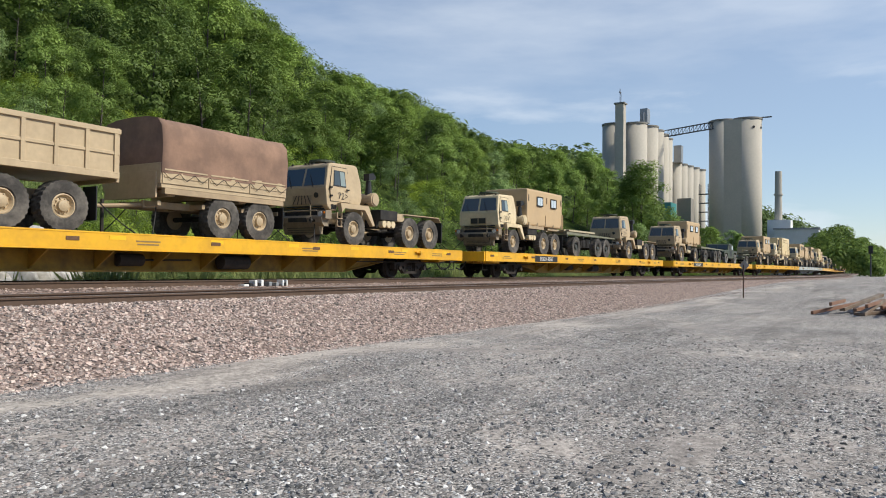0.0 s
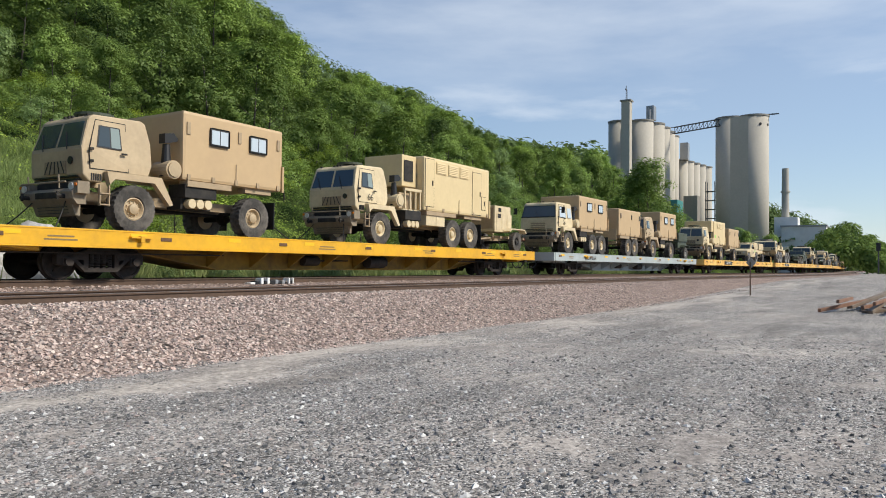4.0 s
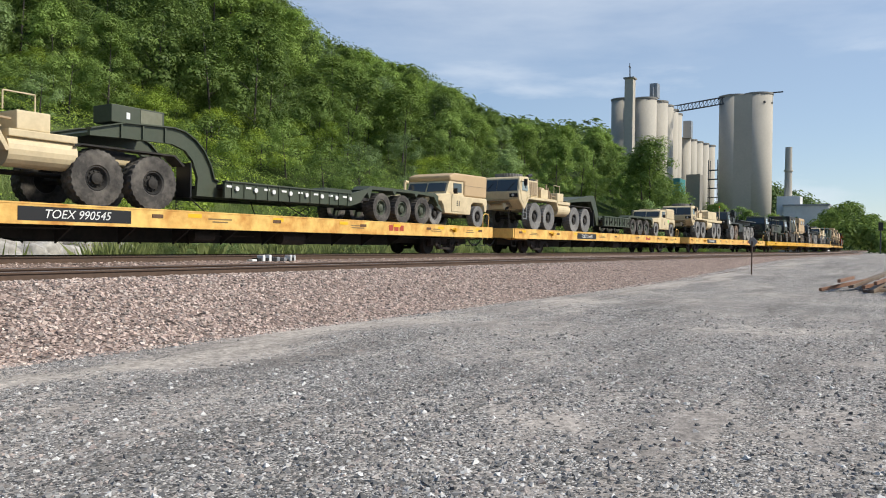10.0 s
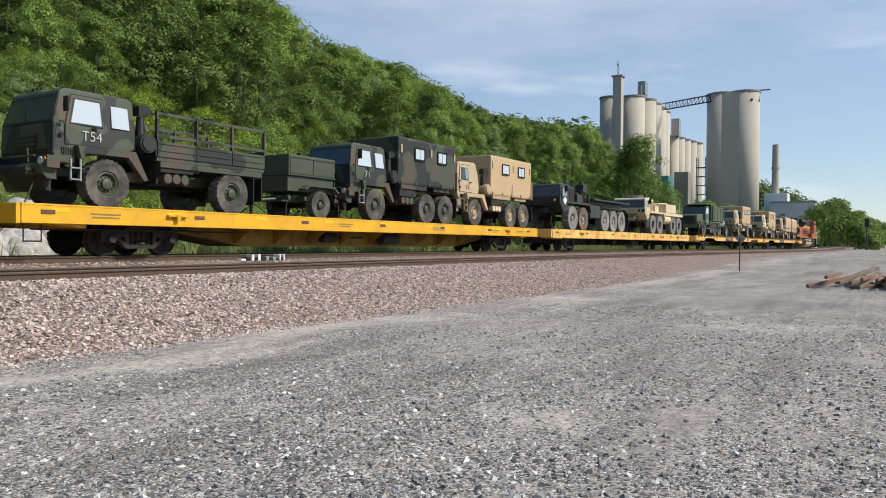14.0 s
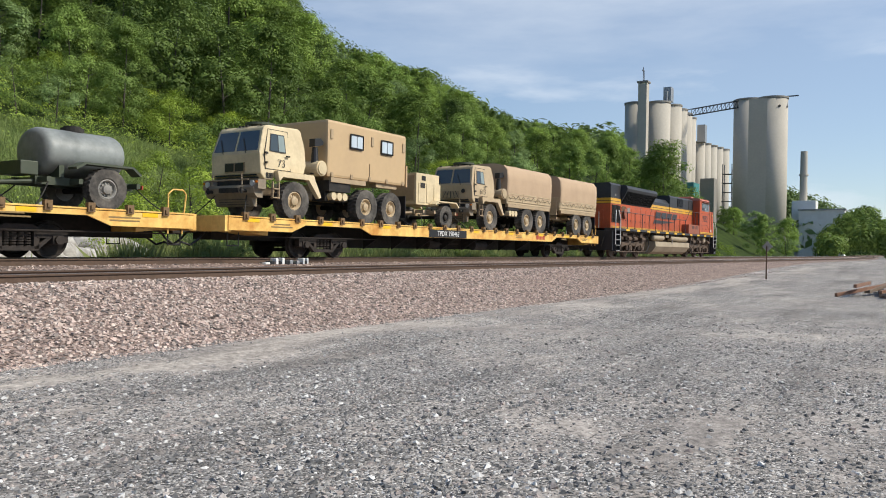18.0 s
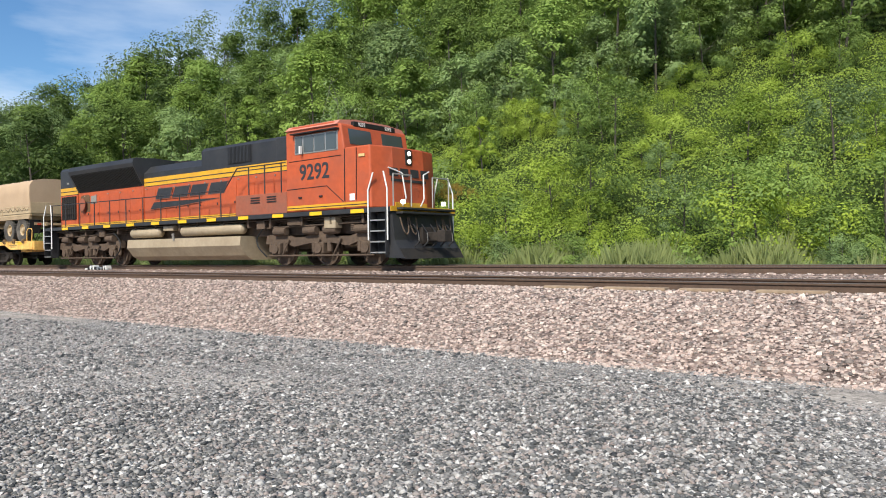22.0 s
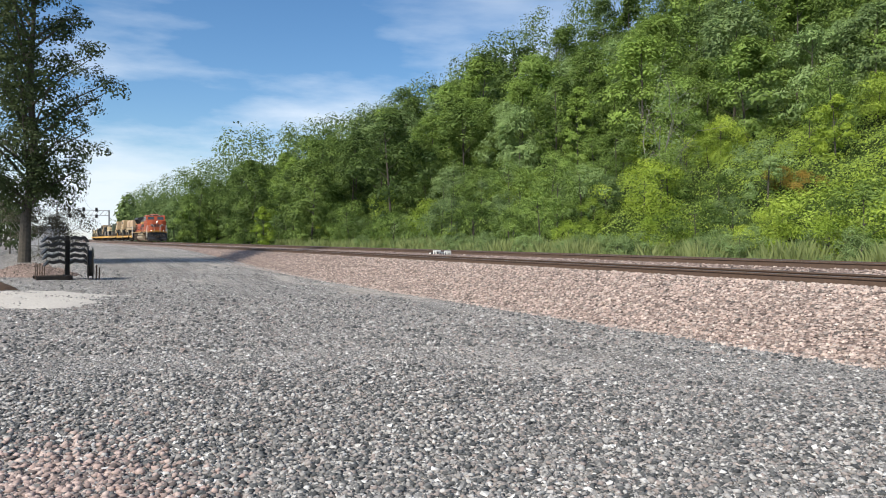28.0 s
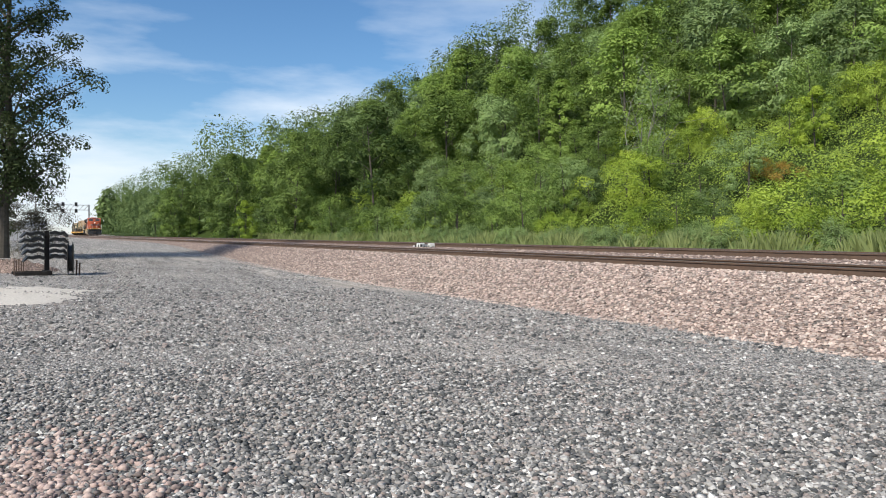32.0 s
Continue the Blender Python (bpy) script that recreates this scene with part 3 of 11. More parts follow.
# ---- ground ----
def graded(*spans):
    out = [spans[0][0]]
    for a, b, step in spans:
        out += list(np.linspace(a, b, max(2, int(round((b - a) / step)) + 1))[1:])
    return np.array(out)


def stony_at(x, y):
    """How thickly chips lie on the yard: heaped in patches, thinner on the driven part."""
    heap = np.sin(x * 0.62 + 1.3 * np.sin(y * 0.55)) * np.sin(y * 0.9 + 0.8 * np.sin(x * 0.4)) + 0.5 * np.sin(x * 1.5 + y * 0.7)
    heap = heap + 0.55 * np.sin(x * 3.1 + 1.5 * np.sin(y * 2.3)) * np.sin(y * 3.7 + 1.2 * np.sin(x * 1.9))
    return 0.40 + 0.24 * heap + 0.28 * smooth_step(5, -5, x) - 0.22 * smooth_step(2, 14, x) * smooth_step(5, 9, y)


def dusty_at(x, y):
    """The strip of swept dust along the foot of the ballast."""
    d = y - line_y(x) + 9.0 + 0.35 * np.sin(x * 0.4) + 0.2 * np.sin(x * 1.1)
    return np.exp(-(d / 0.5) ** 2) * (0.5 + 0.3 * np.sin(x * 0.23 + 0.5))


gx = graded((-3000, -600, 300), (-600, -120, 12), (-120, -26, 1.6), (-26, 34, 0.7), (34, 160, 1.6), (160, 600, 8), (600, 3000, 240))
gy = graded((-3000, -200, 350), (-200, -20, 15), (-20, 26, 0.55), (26, 130, 2.5), (130, 500, 20), (500, 3000, 300))
GX, GY = np.meshgrid(gx, gy)
GZ = ground_z(GX, GY)
cols = len(gx)
g_faces = [(r * cols + c, r * cols + c + 1, (r + 1) * cols + c + 1, (r + 1) * cols + c) for r in range(len(gy) - 1) for c in range(cols - 1)]
g_mesh = raw_mesh("ground", np.stack([GX.ravel(), GY.ravel(), GZ.ravel()], -1).tolist(), g_faces, M["yard"])
g_mesh.materials.append(M["soil"])
mid_x, mid_y = (GX[:-1, :-1] + GX[1:, 1:]).ravel() / 2, (GY[:-1, :-1] + GY[1:, 1:]).ravel() / 2
g_mesh.polygons.foreach_set("material_index", (mid_y - line_y(mid_x) > 3.2).astype(int).tolist())
g_mesh.polygons.foreach_set("use_smooth", [True] * len(g_faces))
for key, values in (("stony", stony_at(GX, GY)), ("dusty", dusty_at(GX, GY))):
    g_mesh.attributes.new(key, "FLOAT", "POINT").data.foreach_set("value", values.ravel().astype(np.float32))
tagged(new("ground", g_mesh), "grey crushed-stone yard running into a wooded hillside", "ground", kind="structure")


def swept(name, section, stations, material, smooth=False, closed=True):
    """A section of (side, z) drawn along the line of the railway."""
    verts, faces, k = [], [], len(section)
    for s in stations:
        verts += [on_line(s, a, b)[:] for a, b in section]
    for i in range(len(stations) - 1):
        for j in range(k if closed else k - 1):
            p, q = i * k + j, i * k + (j + 1) % k
            faces.append((p, p + k, q + k, q))
    if closed:
        faces += [tuple(range(k))[::-1], tuple(range((len(stations) - 1) * k, len(stations) * k))]
    me = raw_mesh(name, verts, faces, material)
    if smooth:
        me.polygons.foreach_set("use_smooth", [True] * len(faces))
    return me


STATIONS = list(graded((-850, -120, 20), (-120, 120, 2), (120, 620, 10)))
BED = [(-8.1, -0.2), (-8.0, 0.0), (-5.62, 0.77), (-5.3, 0.83), (-3.1, 0.83), (-2.1, 0.83), (-1.4, 0.97), (1.4, 0.97), (2.0, 0.9), (3.9, 0.05), (4.0, -0.2)]


tagged(new("ballast_bed", swept("ballast_bed", BED, STATIONS, M["ballast"])), "pinkish-grey crushed-stone ballast shoulder under the two tracks", "ballast", kind="structure")

RAIL = [(-0.07, 0.0), (-0.07, 0.012), (-0.012, 0.03), (-0.010, 0.125), (-0.036, 0.135), (-0.037, 0.165), (0.037, 0.165), (0.036, 0.135), (0.010, 0.125), (0.012, 0.03), (0.07, 0.012), (0.07, 0.0)]
HEAD = [(-0.031, 0.0), (-0.026, 0.004), (0.026, 0.004), (0.031, 0.0)]
for track_name, centre, top in (("track_near", NEAR_TRACK, RAIL_NEAR), ("track_far", 0.0, RAIL_FAR)):
    track = thing(track_name, "rusty steel rails spiked to weathered timber sleepers in ballast", "railway track")
    track["kind"] = "structure"
    for side in (-0.755, 0.755):
        rail = part("rail", swept("rail", [(centre + side + a, top - 0.169 + b) for a, b in RAIL], STATIONS, M["rail_rust"]), None, track)
        part("running_surface", swept("running_surface", [(centre + side + a, top - 0.004 + b) for a, b in HEAD], STATIONS, M["rail_head"]), None, rail, "polished steel running surface")
    tie_bm = box(bmesh.new(), -0.115, 0.115, -1.3, 1.3, -0.17, 0.0, 0.012)
    tie_mesh = mesh_of("sleeper", tie_bm, M["tie"])
    plate_mesh = mesh_of("tie_plate", box(box(bmesh.new(), -0.09, 0.09, -0.93, -0.58, 0.0, 0.022), -0.09, 0.09, 0.58, 0.93, 0.0, 0.022), M["rail_rust"])
    for i in range(-74, 75):
        tie = part("sleeper", tie_mesh, None, track)
        tie.matrix_basis = on_line_pose(i * 0.54 + random.uniform(-0.02, 0.02), centre + random.uniform(-0.04, 0.04), top - 0.185, random.uniform(-0.6, 0.6))
        if abs(i) < 60:
            part("tie_plate", plate_mesh, None, tie)
    far = bmesh.new()
    for i in list(range(-420, -74)) + list(range(75, 420)):
        p, a = on_line(i * 0.54, centre, top - 0.27), float(np.interp(i * 0.54, STEP, TURN))
        bmesh.ops.create_cube(far, size=1.0, matrix=Matrix.Translation(p) @ Matrix.Rotation(a, 4, "Z") @ Matrix.Diagonal((0.23, 2.6, 0.17, 1)))
    tagged(part("far_sleepers", far, M["tie"], track), kind="stuff")


def scatter_stones(name, count, area, size, material, z_of, seed, label, lift=0.25, blocky=False, cobble=False):
    """Loose stones as one mesh: small eight-faced lumps, blockier ones of six bent faces, or flat worn cobbles."""
    rng = np.random.default_rng(seed)
    base = np.array([(1, 0, 0), (-1, 0, 0), (0, 1, 0), (0, -1, 0), (0, 0, 1), (0, 0, -1)], float)
    tris = np.array([(0, 2, 4), (2, 1, 4), (1, 3, 4), (3, 0, 4), (2, 0, 5), (1, 2, 5), (3, 1, 5), (0, 3, 5)])
    px, py = area(rng, count)
    count = len(px)
    if blocky:
        base = np.array([(-1, -1, -0.8), (1, -1, -0.8), (1, 1, -0.8), (-1, 1, -0.8), (-0.8, -0.8, 1), (0.8, -0.8, 1), (0.8, 0.8, 1), (-0.8, 0.8, 1)], float) * 0.68
        tris = np.array([(0, 2, 1), (0, 3, 2), (4, 5, 6), (4, 6, 7), (0, 1, 5), (0, 5, 4), (1, 2, 6), (1, 6, 5), (2, 3, 7), (2, 7, 6), (3, 0, 4), (3, 4, 7)])
    if cobble:
        ring = [(math.cos(k * math.tau / 6), math.sin(k * math.tau / 6), 0) for k in range(6)]
        base = np.array(ring + [(0, 0, 0.75), (0, 0, -0.75)], float)
        tris = np.array([(k, (k + 1) % 6, 6) for k in range(6)] + [((k + 1) % 6, k, 7) for k in range(6)])
    c = len(base)
    pz = z_of(px, py)
    r = size[0] + (size[1] - size[0]) * rng.random(count) ** 2
    v = base[None] * rng.uniform(0.72, 1.3, (count, 1, 3)) + (0.16 if blocky else 0.1 if cobble else 0.2) * rng.standard_normal((count, c, 3)).clip(-1.6, 1.6)
    a = rng.random((count, 3)) * math.tau
    if cobble:  # they lie nearly flat
        a[:, 1] = rng.normal(0, 0.3, count)
    ca, sa, cb, sb = np.cos(a[:, 0]), np.sin(a[:, 0]), np.cos(a[:, 1]), np.sin(a[:, 1])
    x, y, z = v[..., 0], v[..., 1], v[..., 2]
    x, y = x * ca[:, None] - y * sa[:, None], x * sa[:, None] + y * ca[:, None]
    y, z = y * cb[:, None] - z * sb[:, None], y * sb[:, None] + z * cb[:, None]
    z = z * 0.78
    verts = np.stack([x, y, z], -1) * r[:, None, None] + np.stack([px, py, pz + r * lift], -1)[:, None]
    faces = (tris[None] + c * np.arange(count)[:, None, None]).reshape(-1, 3)
    me = bpy.data.meshes.new(name)
    me.vertices.add(count * c)
    me.vertices.foreach_set("co", verts.astype(np.float32).ravel())
    me.loops.add(len(faces) * 3)
    me.loops.foreach_set("vertex_index", faces.astype(np.int32).ravel())
    me.polygons.add(len(faces))
    me.polygons.foreach_set("loop_start", np.arange(0, len(faces) * 3, 3, dtype=np.int32))
    me.update(calc_edges=True)
    if not cobble:
        me.shade_flat()
    me.materials.append(material)
    tagged(new(name, me), label, "stones", kind="stuff")


def bed_area(rng, n):
    s = rng.normal(0, 19, n).clip(-75, 75)
    side = rng.choice([0, 0, 0, 0, 1], n)
    side = np.where(side == 0, rng.uniform(-8.25, -5.0, n), rng.uniform(-5.5, 1.6, n))
    x, y, a = np.interp(s, STEP, LINE_X), np.interp(s, STEP, LINE_Y), np.interp(s, STEP, TURN)
    return x - side * np.sin(a), y + side * np.cos(a)


def bed_height(x, y):
    d = y - line_y(x)
    return np.maximum(np.interp(d, [a for a, b in BED], [b for a, b in BED]), ground_z(x, y)) - 0.012


def strewn(rng, x, y):
    """Which of the places carry a stone, after how stony the ground is there."""
    return (stony_at(x, y) - 1.1 * dusty_at(x, y) + rng.normal(0, 0.28, len(x)) > 0.34) & (y - line_y(x) < -8.3)


def yard_area(rng, n):
    ang, r = rng.uniform(-1.74, 1.74, n), 4.2 + 15 * rng.random(n) ** 1.7
    x, y = r * np.sin(ang), r * np.cos(ang)
    keep = strewn(rng, x, y)
    return x[keep], y[keep]


def crushed_area(rng, n):
    ang, r = 1.72 - 1.45 * rng.random(n) ** 1.35 - np.abs(rng.normal(0, 0.28, n)), 4.0 + 17 * rng.random(n) ** 1.7
    x, y = -r * np.sin(ang), r * np.cos(ang)
    keep = strewn(rng, x, y)
    return x[keep], y[keep]


def cobble_area(rng, n):
    ang, r = 1.70 - 1.5 * rng.random(n) ** 1.5, 3.9 + 5.5 * rng.random(n) ** 1.5
    x, y = -r * np.sin(ang), r * np.cos(ang)
    keep = strewn(rng, x, y) | (rng.random(n) < 0.45)
    return x[keep], y[keep]


def rosy_area(rng, n):
    return rng.normal(-4.9, 0.75, n).clip(-9, -3.4), rng.normal(-0.05, 0.42, n)


def far_area(rng, n):
    ang, r = rng.uniform(-1.74, -0.1, n), 11 + 30 * rng.random(n) ** 1.3
    x, y = r * np.sin(ang), r * np.cos(ang)
    keep = (y - line_y(x) < -8.3) & (dusty_at(x, y) < 0.3)
    return x[keep], y[keep]


def yard_height(x, y):
    return np.maximum(ground_z(x, y), -9) - 0.004


scatter_stones("ballast_stones", 70000, bed_area, (0.021, 0.043), M["stone"], bed_height, 3, "loose angular pinkish ballast stones on the shoulder", 0.3, True)
scatter_stones("yard_pebbles", 100000, yard_area, (0.009, 0.032), M["pebble"], yard_height, 4, "loose grey chips strewn over the yard", 0.2)
scatter_stones("crushed_stones", 82000, crushed_area, (0.011, 0.027), M["crushed"], yard_height, 14, "coarse crushed grey stone covering the yard", 0.3, cobble=True)
scatter_stones("cobble_stones", 21000, cobble_area, (0.017, 0.034), M["crushed"], yard_height, 16, "larger worn grey stones lying close together on the yard", 0.35, cobble=True)
scatter_stones("rosy_stones", 3600, rosy_area, (0.016, 0.037), M["rosy"], yard_height, 15, "patch of larger pinkish stones on the yard", 0.55, cobble=True)
scatter_stones("far_chips", 42000, far_area, (0.018, 0.046), M["crushed"], yard_height, 17, "loose grey chips over the farther yard", 0.2)


# ---- woods ----
SKY_AZ = (-90, -89.3, -87.8, -86, -84, -81, -78.5, -76, -74.5, -73, -71.4, -67.2, -63.8, -59.9, -58.4, -56.9, -54.9, -52.8, -50.2, -47.8, -40, 40, 49.6, 57, 58.8, 62.3, 65.1, 67.6, 71.1, 74.3, 77.2, 78.7, 79.9, 82.4, 85.3, 87.2, 90)
SKY_EL = (1.5, 2.2, 3.9, 2.4, 2.6, 2.9, 3.4, 4.4, 6.6, 7.4, 8.8, 9.4, 9.7, 11.6, 12.5, 13.2, 13.5, 14.4, 15.2, 17.2, 24.0, 24.0, 19.5, 16.7, 15.6, 13.6, 12.1, 10.7, 9.7, 8.8, 8.9, 7.9, 6.1, 5.1, 3.3, 2.0, 1.3)


def tallest(x, y):
    """How high the woods stand over a place, after the outline of the hill against the sky."""
    az = np.degrees(np.arctan2(-np.asarray(x, float), y))
    return 1.53 + np.hypot(x, y) * np.tan(np.radians(np.interp(az, SKY_AZ[:], SKY_EL)))


def leaf_quads(rng, p, n, size):
    """Pointed, slightly folded leaf sprays at the places p, facing about n."""
    k = len(p)
    n = n / np.linalg.norm(n, axis=1)[:, None]
    u = np.cross(n, rng.standard_normal((k, 3)))
    u /= np.linalg.norm(u, axis=1)[:, None]
    w = np.cross(n, u)
    s = (size * (0.55 + 0.9 * rng.random(k)))[:, None]
    return np.stack([p - u * s, p - w * s * 0.5 + n * s * 0.2, p + u * s, p + w * s * 0.5 + n * s * 0.2], 1)


def leaf_cloud(rng, centres, radii, count, size, flat=0.85, hub=None):
    """Leaves over the shells of many small clumps, denser above than below."""
    lobe = rng.choice(len(centres), count, p=radii**2 / (radii**2).sum())
    d = rng.standard_normal((count, 3))
    d /= np.linalg.norm(d, axis=1)[:, None]
    d[:, 2] = np.where(d[:, 2] < -0.6, -d[:, 2], d[:, 2])
    rad = radii[lobe] * (0.42 + 0.85 * rng.random(count) ** 0.75)
    p = centres[lobe] + d * rad[:, None] * np.array([1, 1, flat])
    face = d + np.array([0, 0, 0.3])
    if hub is not None:  # boughs turn outwards from the middle of the crown
        out = p - np.asarray(hub)
        face = 0.8 * face + 0.45 * out / np.linalg.norm(out, axis=1)[:, None]
    return leaf_quads(rng, p, face + 0.2 * rng.standard_normal((count, 3)), size)


def quad_mesh(name, quads, material):
    k = len(quads)
    me = bpy.data.meshes.new(name)
    me.vertices.add(k * 4)
    me.vertices.foreach_set("co", quads.astype(np.float32).ravel())
    me.loops.add(k * 4)
    me.loops.foreach_set("vertex_index", np.arange(k * 4, dtype=np.int32))
    me.polygons.add(k)
    me.polygons.foreach_set("loop_start", np.arange(0, k * 4, 4, dtype=np.int32))
    me.update(calc_edges=True)
    me.materials.append(material)
    return me


def trunk_mesh(rng, height, radius, limbs, lean=0.05, material="bark"):
    bm = bmesh.new()
    top = Vector((rng.normal(0, lean) * height, rng.normal(0, lean) * height, height))
    cyl(bm, (0, 0, -0.5), top * 0.5, radius, radius * 0.66, 7)
    cyl(bm, top * 0.5, top, radius * 0.66, radius * 0.2, 6)
    for _ in range(limbs):
        k = rng.uniform(0.25, 0.9)
        a = rng.uniform(0, math.tau)
        reach = height * rng.uniform(0.16, 0.34) * (1.25 - k)
        start = top * k
        cyl(bm, start, start + Vector((math.cos(a) * reach, math.sin(a) * reach, reach * rng.uniform(0.5, 1.1))), radius * 0.32, radius * 0.08, 5)
    return mesh_of("trunk", bm, M[material])


def tree_kind(seed, height, spread, clumps, count, size, material, low=0.06, shape=0.6, bark="bark"):
    """A trunk with limbs and a crown of many leaf clumps within an uneven envelope."""
    rng = np.random.default_rng(seed)
    k = rng.random(clumps) ** 0.85
    a = rng.uniform(0, math.tau, clumps)
    env = np.sin(np.pi * np.clip(0.12 + 0.86 * k, 0, 1)) ** shape
    side = 1 + 0.28 * np.sin(a * 2 + seed) + 0.18 * np.sin(a * 3 + k * 5)
    reach = spread * env * side * rng.uniform(0.5, 1.0, clumps)
    c = np.stack([np.cos(a) * reach, np.sin(a) * reach, height * (low + (0.95 - low) * k)], -1)
    r = spread * rng.uniform(0.11, 0.32, clumps)
    c = np.concatenate([c, [[0, 0, height * 0.93]]])
    r = np.concatenate([r, [spread * 0.25]])
    return trunk_mesh(rng, height * 0.9, 0.009 * height + 0.02, 6, material=bark), quad_mesh("crown", leaf_cloud(rng, c, r, count, size, hub=(0, 0, height * 0.42)), material), height


def tree_kinds(full):
    """The kinds of tree of this hill, in full leaf for near ones or coarser for far ones."""
    n, z = (17000, 0.092) if full else (8200, 0.13)
    return [tree_kind(11, 10, 3.4, 58, n, z, M["leaf"]), tree_kind(12, 12, 3.8, 66, n, z * 1.1, M["leaf"]),
            tree_kind(13, 9, 3.2, 52, n, z, M["leaf_mid"]), tree_kind(14, 11, 3.4, 60, n, z * 1.05, M["leaf_mid"]),
            tree_kind(15, 9, 3.0, 52, n, z * 0.95, M["leaf_grey"]), tree_kind(16, 12, 2.9, 56, n, z, M["leaf"], 0.1, 0.9),
            tree_kind(17, 11, 3.3, 58, n, z, M["leaf_deep"])]


NEAR_TREES, TREES = tree_kinds(True), tree_kinds(False)
SHRUBS = [tree_kind(21, 2.6, 1.6, 26, 4100, 0.047, M["leaf_bright"], 0.1), tree_kind(22, 2.0, 1.6, 24, 3900, 0.046, M["leaf_bright"], 0.08),
          tree_kind(23, 3.6, 1.7, 30, 4400, 0.05, M["leaf_mid"], 0.1), tree_kind(24, 3.2, 1.3, 26, 3600, 0.046, M["leaf_grey"], 0.12),
          tree_kind(25, 2.4, 1.4, 22, 3600, 0.046, M["leaf_mid"], 0.08), tree_kind(28, 2.3, 1.6, 28, 5200, 0.04, M["leaf_yellow"], 0.06)]


def grow(kind, x, y, scale, name, label, group, category="tree"):
    ob = thing(name, label, category, group)
    part("trunk", kind[0], None, ob)
    part("crown", kind[1], None, ob)
    wide = scale * random.uniform(0.95, 1.2)
    ob.matrix_basis = Matrix.LocRotScale((x, y, float(ground_z(x, y)) - 0.1), Euler((0, 0, random.uniform(0, math.tau))), (wide, wide, scale))
    return ob


WOOD = ("dense green broadleaf tree on the hillside", "tall dark-green broadleaf tree on the wooded slope", "mid-green leafy tree on the slope", "full-crowned green tree on the slope", "pale grey-green tree on the slope", "narrow dark-green tree on the slope", "deep-green broadleaf tree on the slope")
random.seed(5)
planted = []


def clear_of(x, y, gap):
    if any((x - a) ** 2 + (y - b) ** 2 < gap * gap for a, b in planted):
        return False
    planted.append((x, y))
    return True


def plant_woods(wanted, x_range, d_range, scale, gap, kinds=(4, 4, 4, 3, 2, 2, 0)):
    done = tries = 0
    while done < wanted and tries < wanted * 30:
        tries += 1
        x, d = random.uniform(*x_range), random.uniform(*d_range)
        y = float(line_y(x)) + d
        k = random.choices(range(7), kinds)[0]
        room = float(tallest(x, y)) - float(ground_z(x, y))
        size = min(random.uniform(*scale), room / TREES[k][2] * random.uniform(0.72, 1.0))
        scrub = -64 < x < 26 and d < 17 + 0.26 * (min(x, -10) + 64)  # the bank is open higher up towards the middle
        if size < 0.38 or scrub or (9 < x < 16 and d < 10) or not clear_of(x, y, gap):
            continue
        if math.hypot(x, y) < 82:
            grow((NEAR_TREES if math.hypot(x, y) < 50 else TREES)[k], x, y, size, "hillside_tree", WOOD[k], "trees on the hillside")
        else:
            grow(TREES[k], x, y, size, "ridge_tree", WOOD[k].replace("the slope", "the far slope").replace("the hillside", "the far hillside"), "trees on the far slopes")
        done += 1


plant_woods(18, (-28, 1), (17.5, 44), (0.55, 0.95), 2.8, (0, 0, 3, 3, 8, 0, 0))
plant_woods(26, (-76, -40), (15.5, 31), (0.55, 0.9), 2.8, (5, 4, 4, 3, 3, 3, 2))
plant_woods(20, (-40, -8), (15.5, 31), (0.55, 0.9), 2.8, (2, 1, 6, 5, 7, 1, 1))
plant_woods(16, (-8, 40), (22, 33), (0.5, 0.85), 2.9, (2, 1, 5, 4, 1, 0, 4))
plant_woods(14, (40, 80), (22, 31), (0.5, 0.85), 2.9, (3, 2, 5, 3, 1.5, 2, 3))
plant_woods(16, (-72, -40), (29, 48), (0.75, 1.1), 3.8, (4, 3, 4, 3, 4, 3, 3))
plant_woods(12, (-40, -18), (29, 48), (0.75, 1.1), 3.8, (2, 1, 6, 5, 7, 1, 1))
plant_woods(10, (-18, 4), (29, 48), (0.75, 1.1), 3.8, (1, 1, 6, 5, 7, 0, 0))
plant_woods(22, (4, 45), (29, 48), (0.75, 1.1), 3.8, (2, 1, 5, 4, 1.5, 0, 4))
plant_woods(24, (45, 95), (29, 48), (0.75, 1.1), 3.8, (4, 4, 4, 3, 2, 2, 3))
plant_woods(30, (-85, -25), (44, 84), (0.95, 1.35), 3.6, (3, 3, 4, 3, 3, 2, 2))
plant_woods(52, (-25, 130), (48, 82), (0.9, 1.25), 4.6, (4, 4, 4, 3, 2, 2, 3))
plant_woods(34, (-170, -62), (6.5, 24), (0.7, 1.1), 3.4, (1, 0, 1, 0.5, 0.5, 1, 10))
plant_woods(38, (-190, -70), (24, 60), (0.9, 1.3), 5.0, (1, 0.5, 1, 0.5, 1, 1, 9))
plant_woods(46, (72, 210), (8, 45), (0.45, 1.0), 3.6)
plant_woods(60, (36, 130), (24, 75), (0.7, 1.15), 3.0)
BUSH = ("sunlit yellow-green bush on the bank", "low bright-green bush on the bank", "leafy mid-green bush on the bank", "pale grey-green sapling bush on the bank", "small mid-green bush on the bank", "sunlit yellow bush with small leaves on the bank")
done = 0
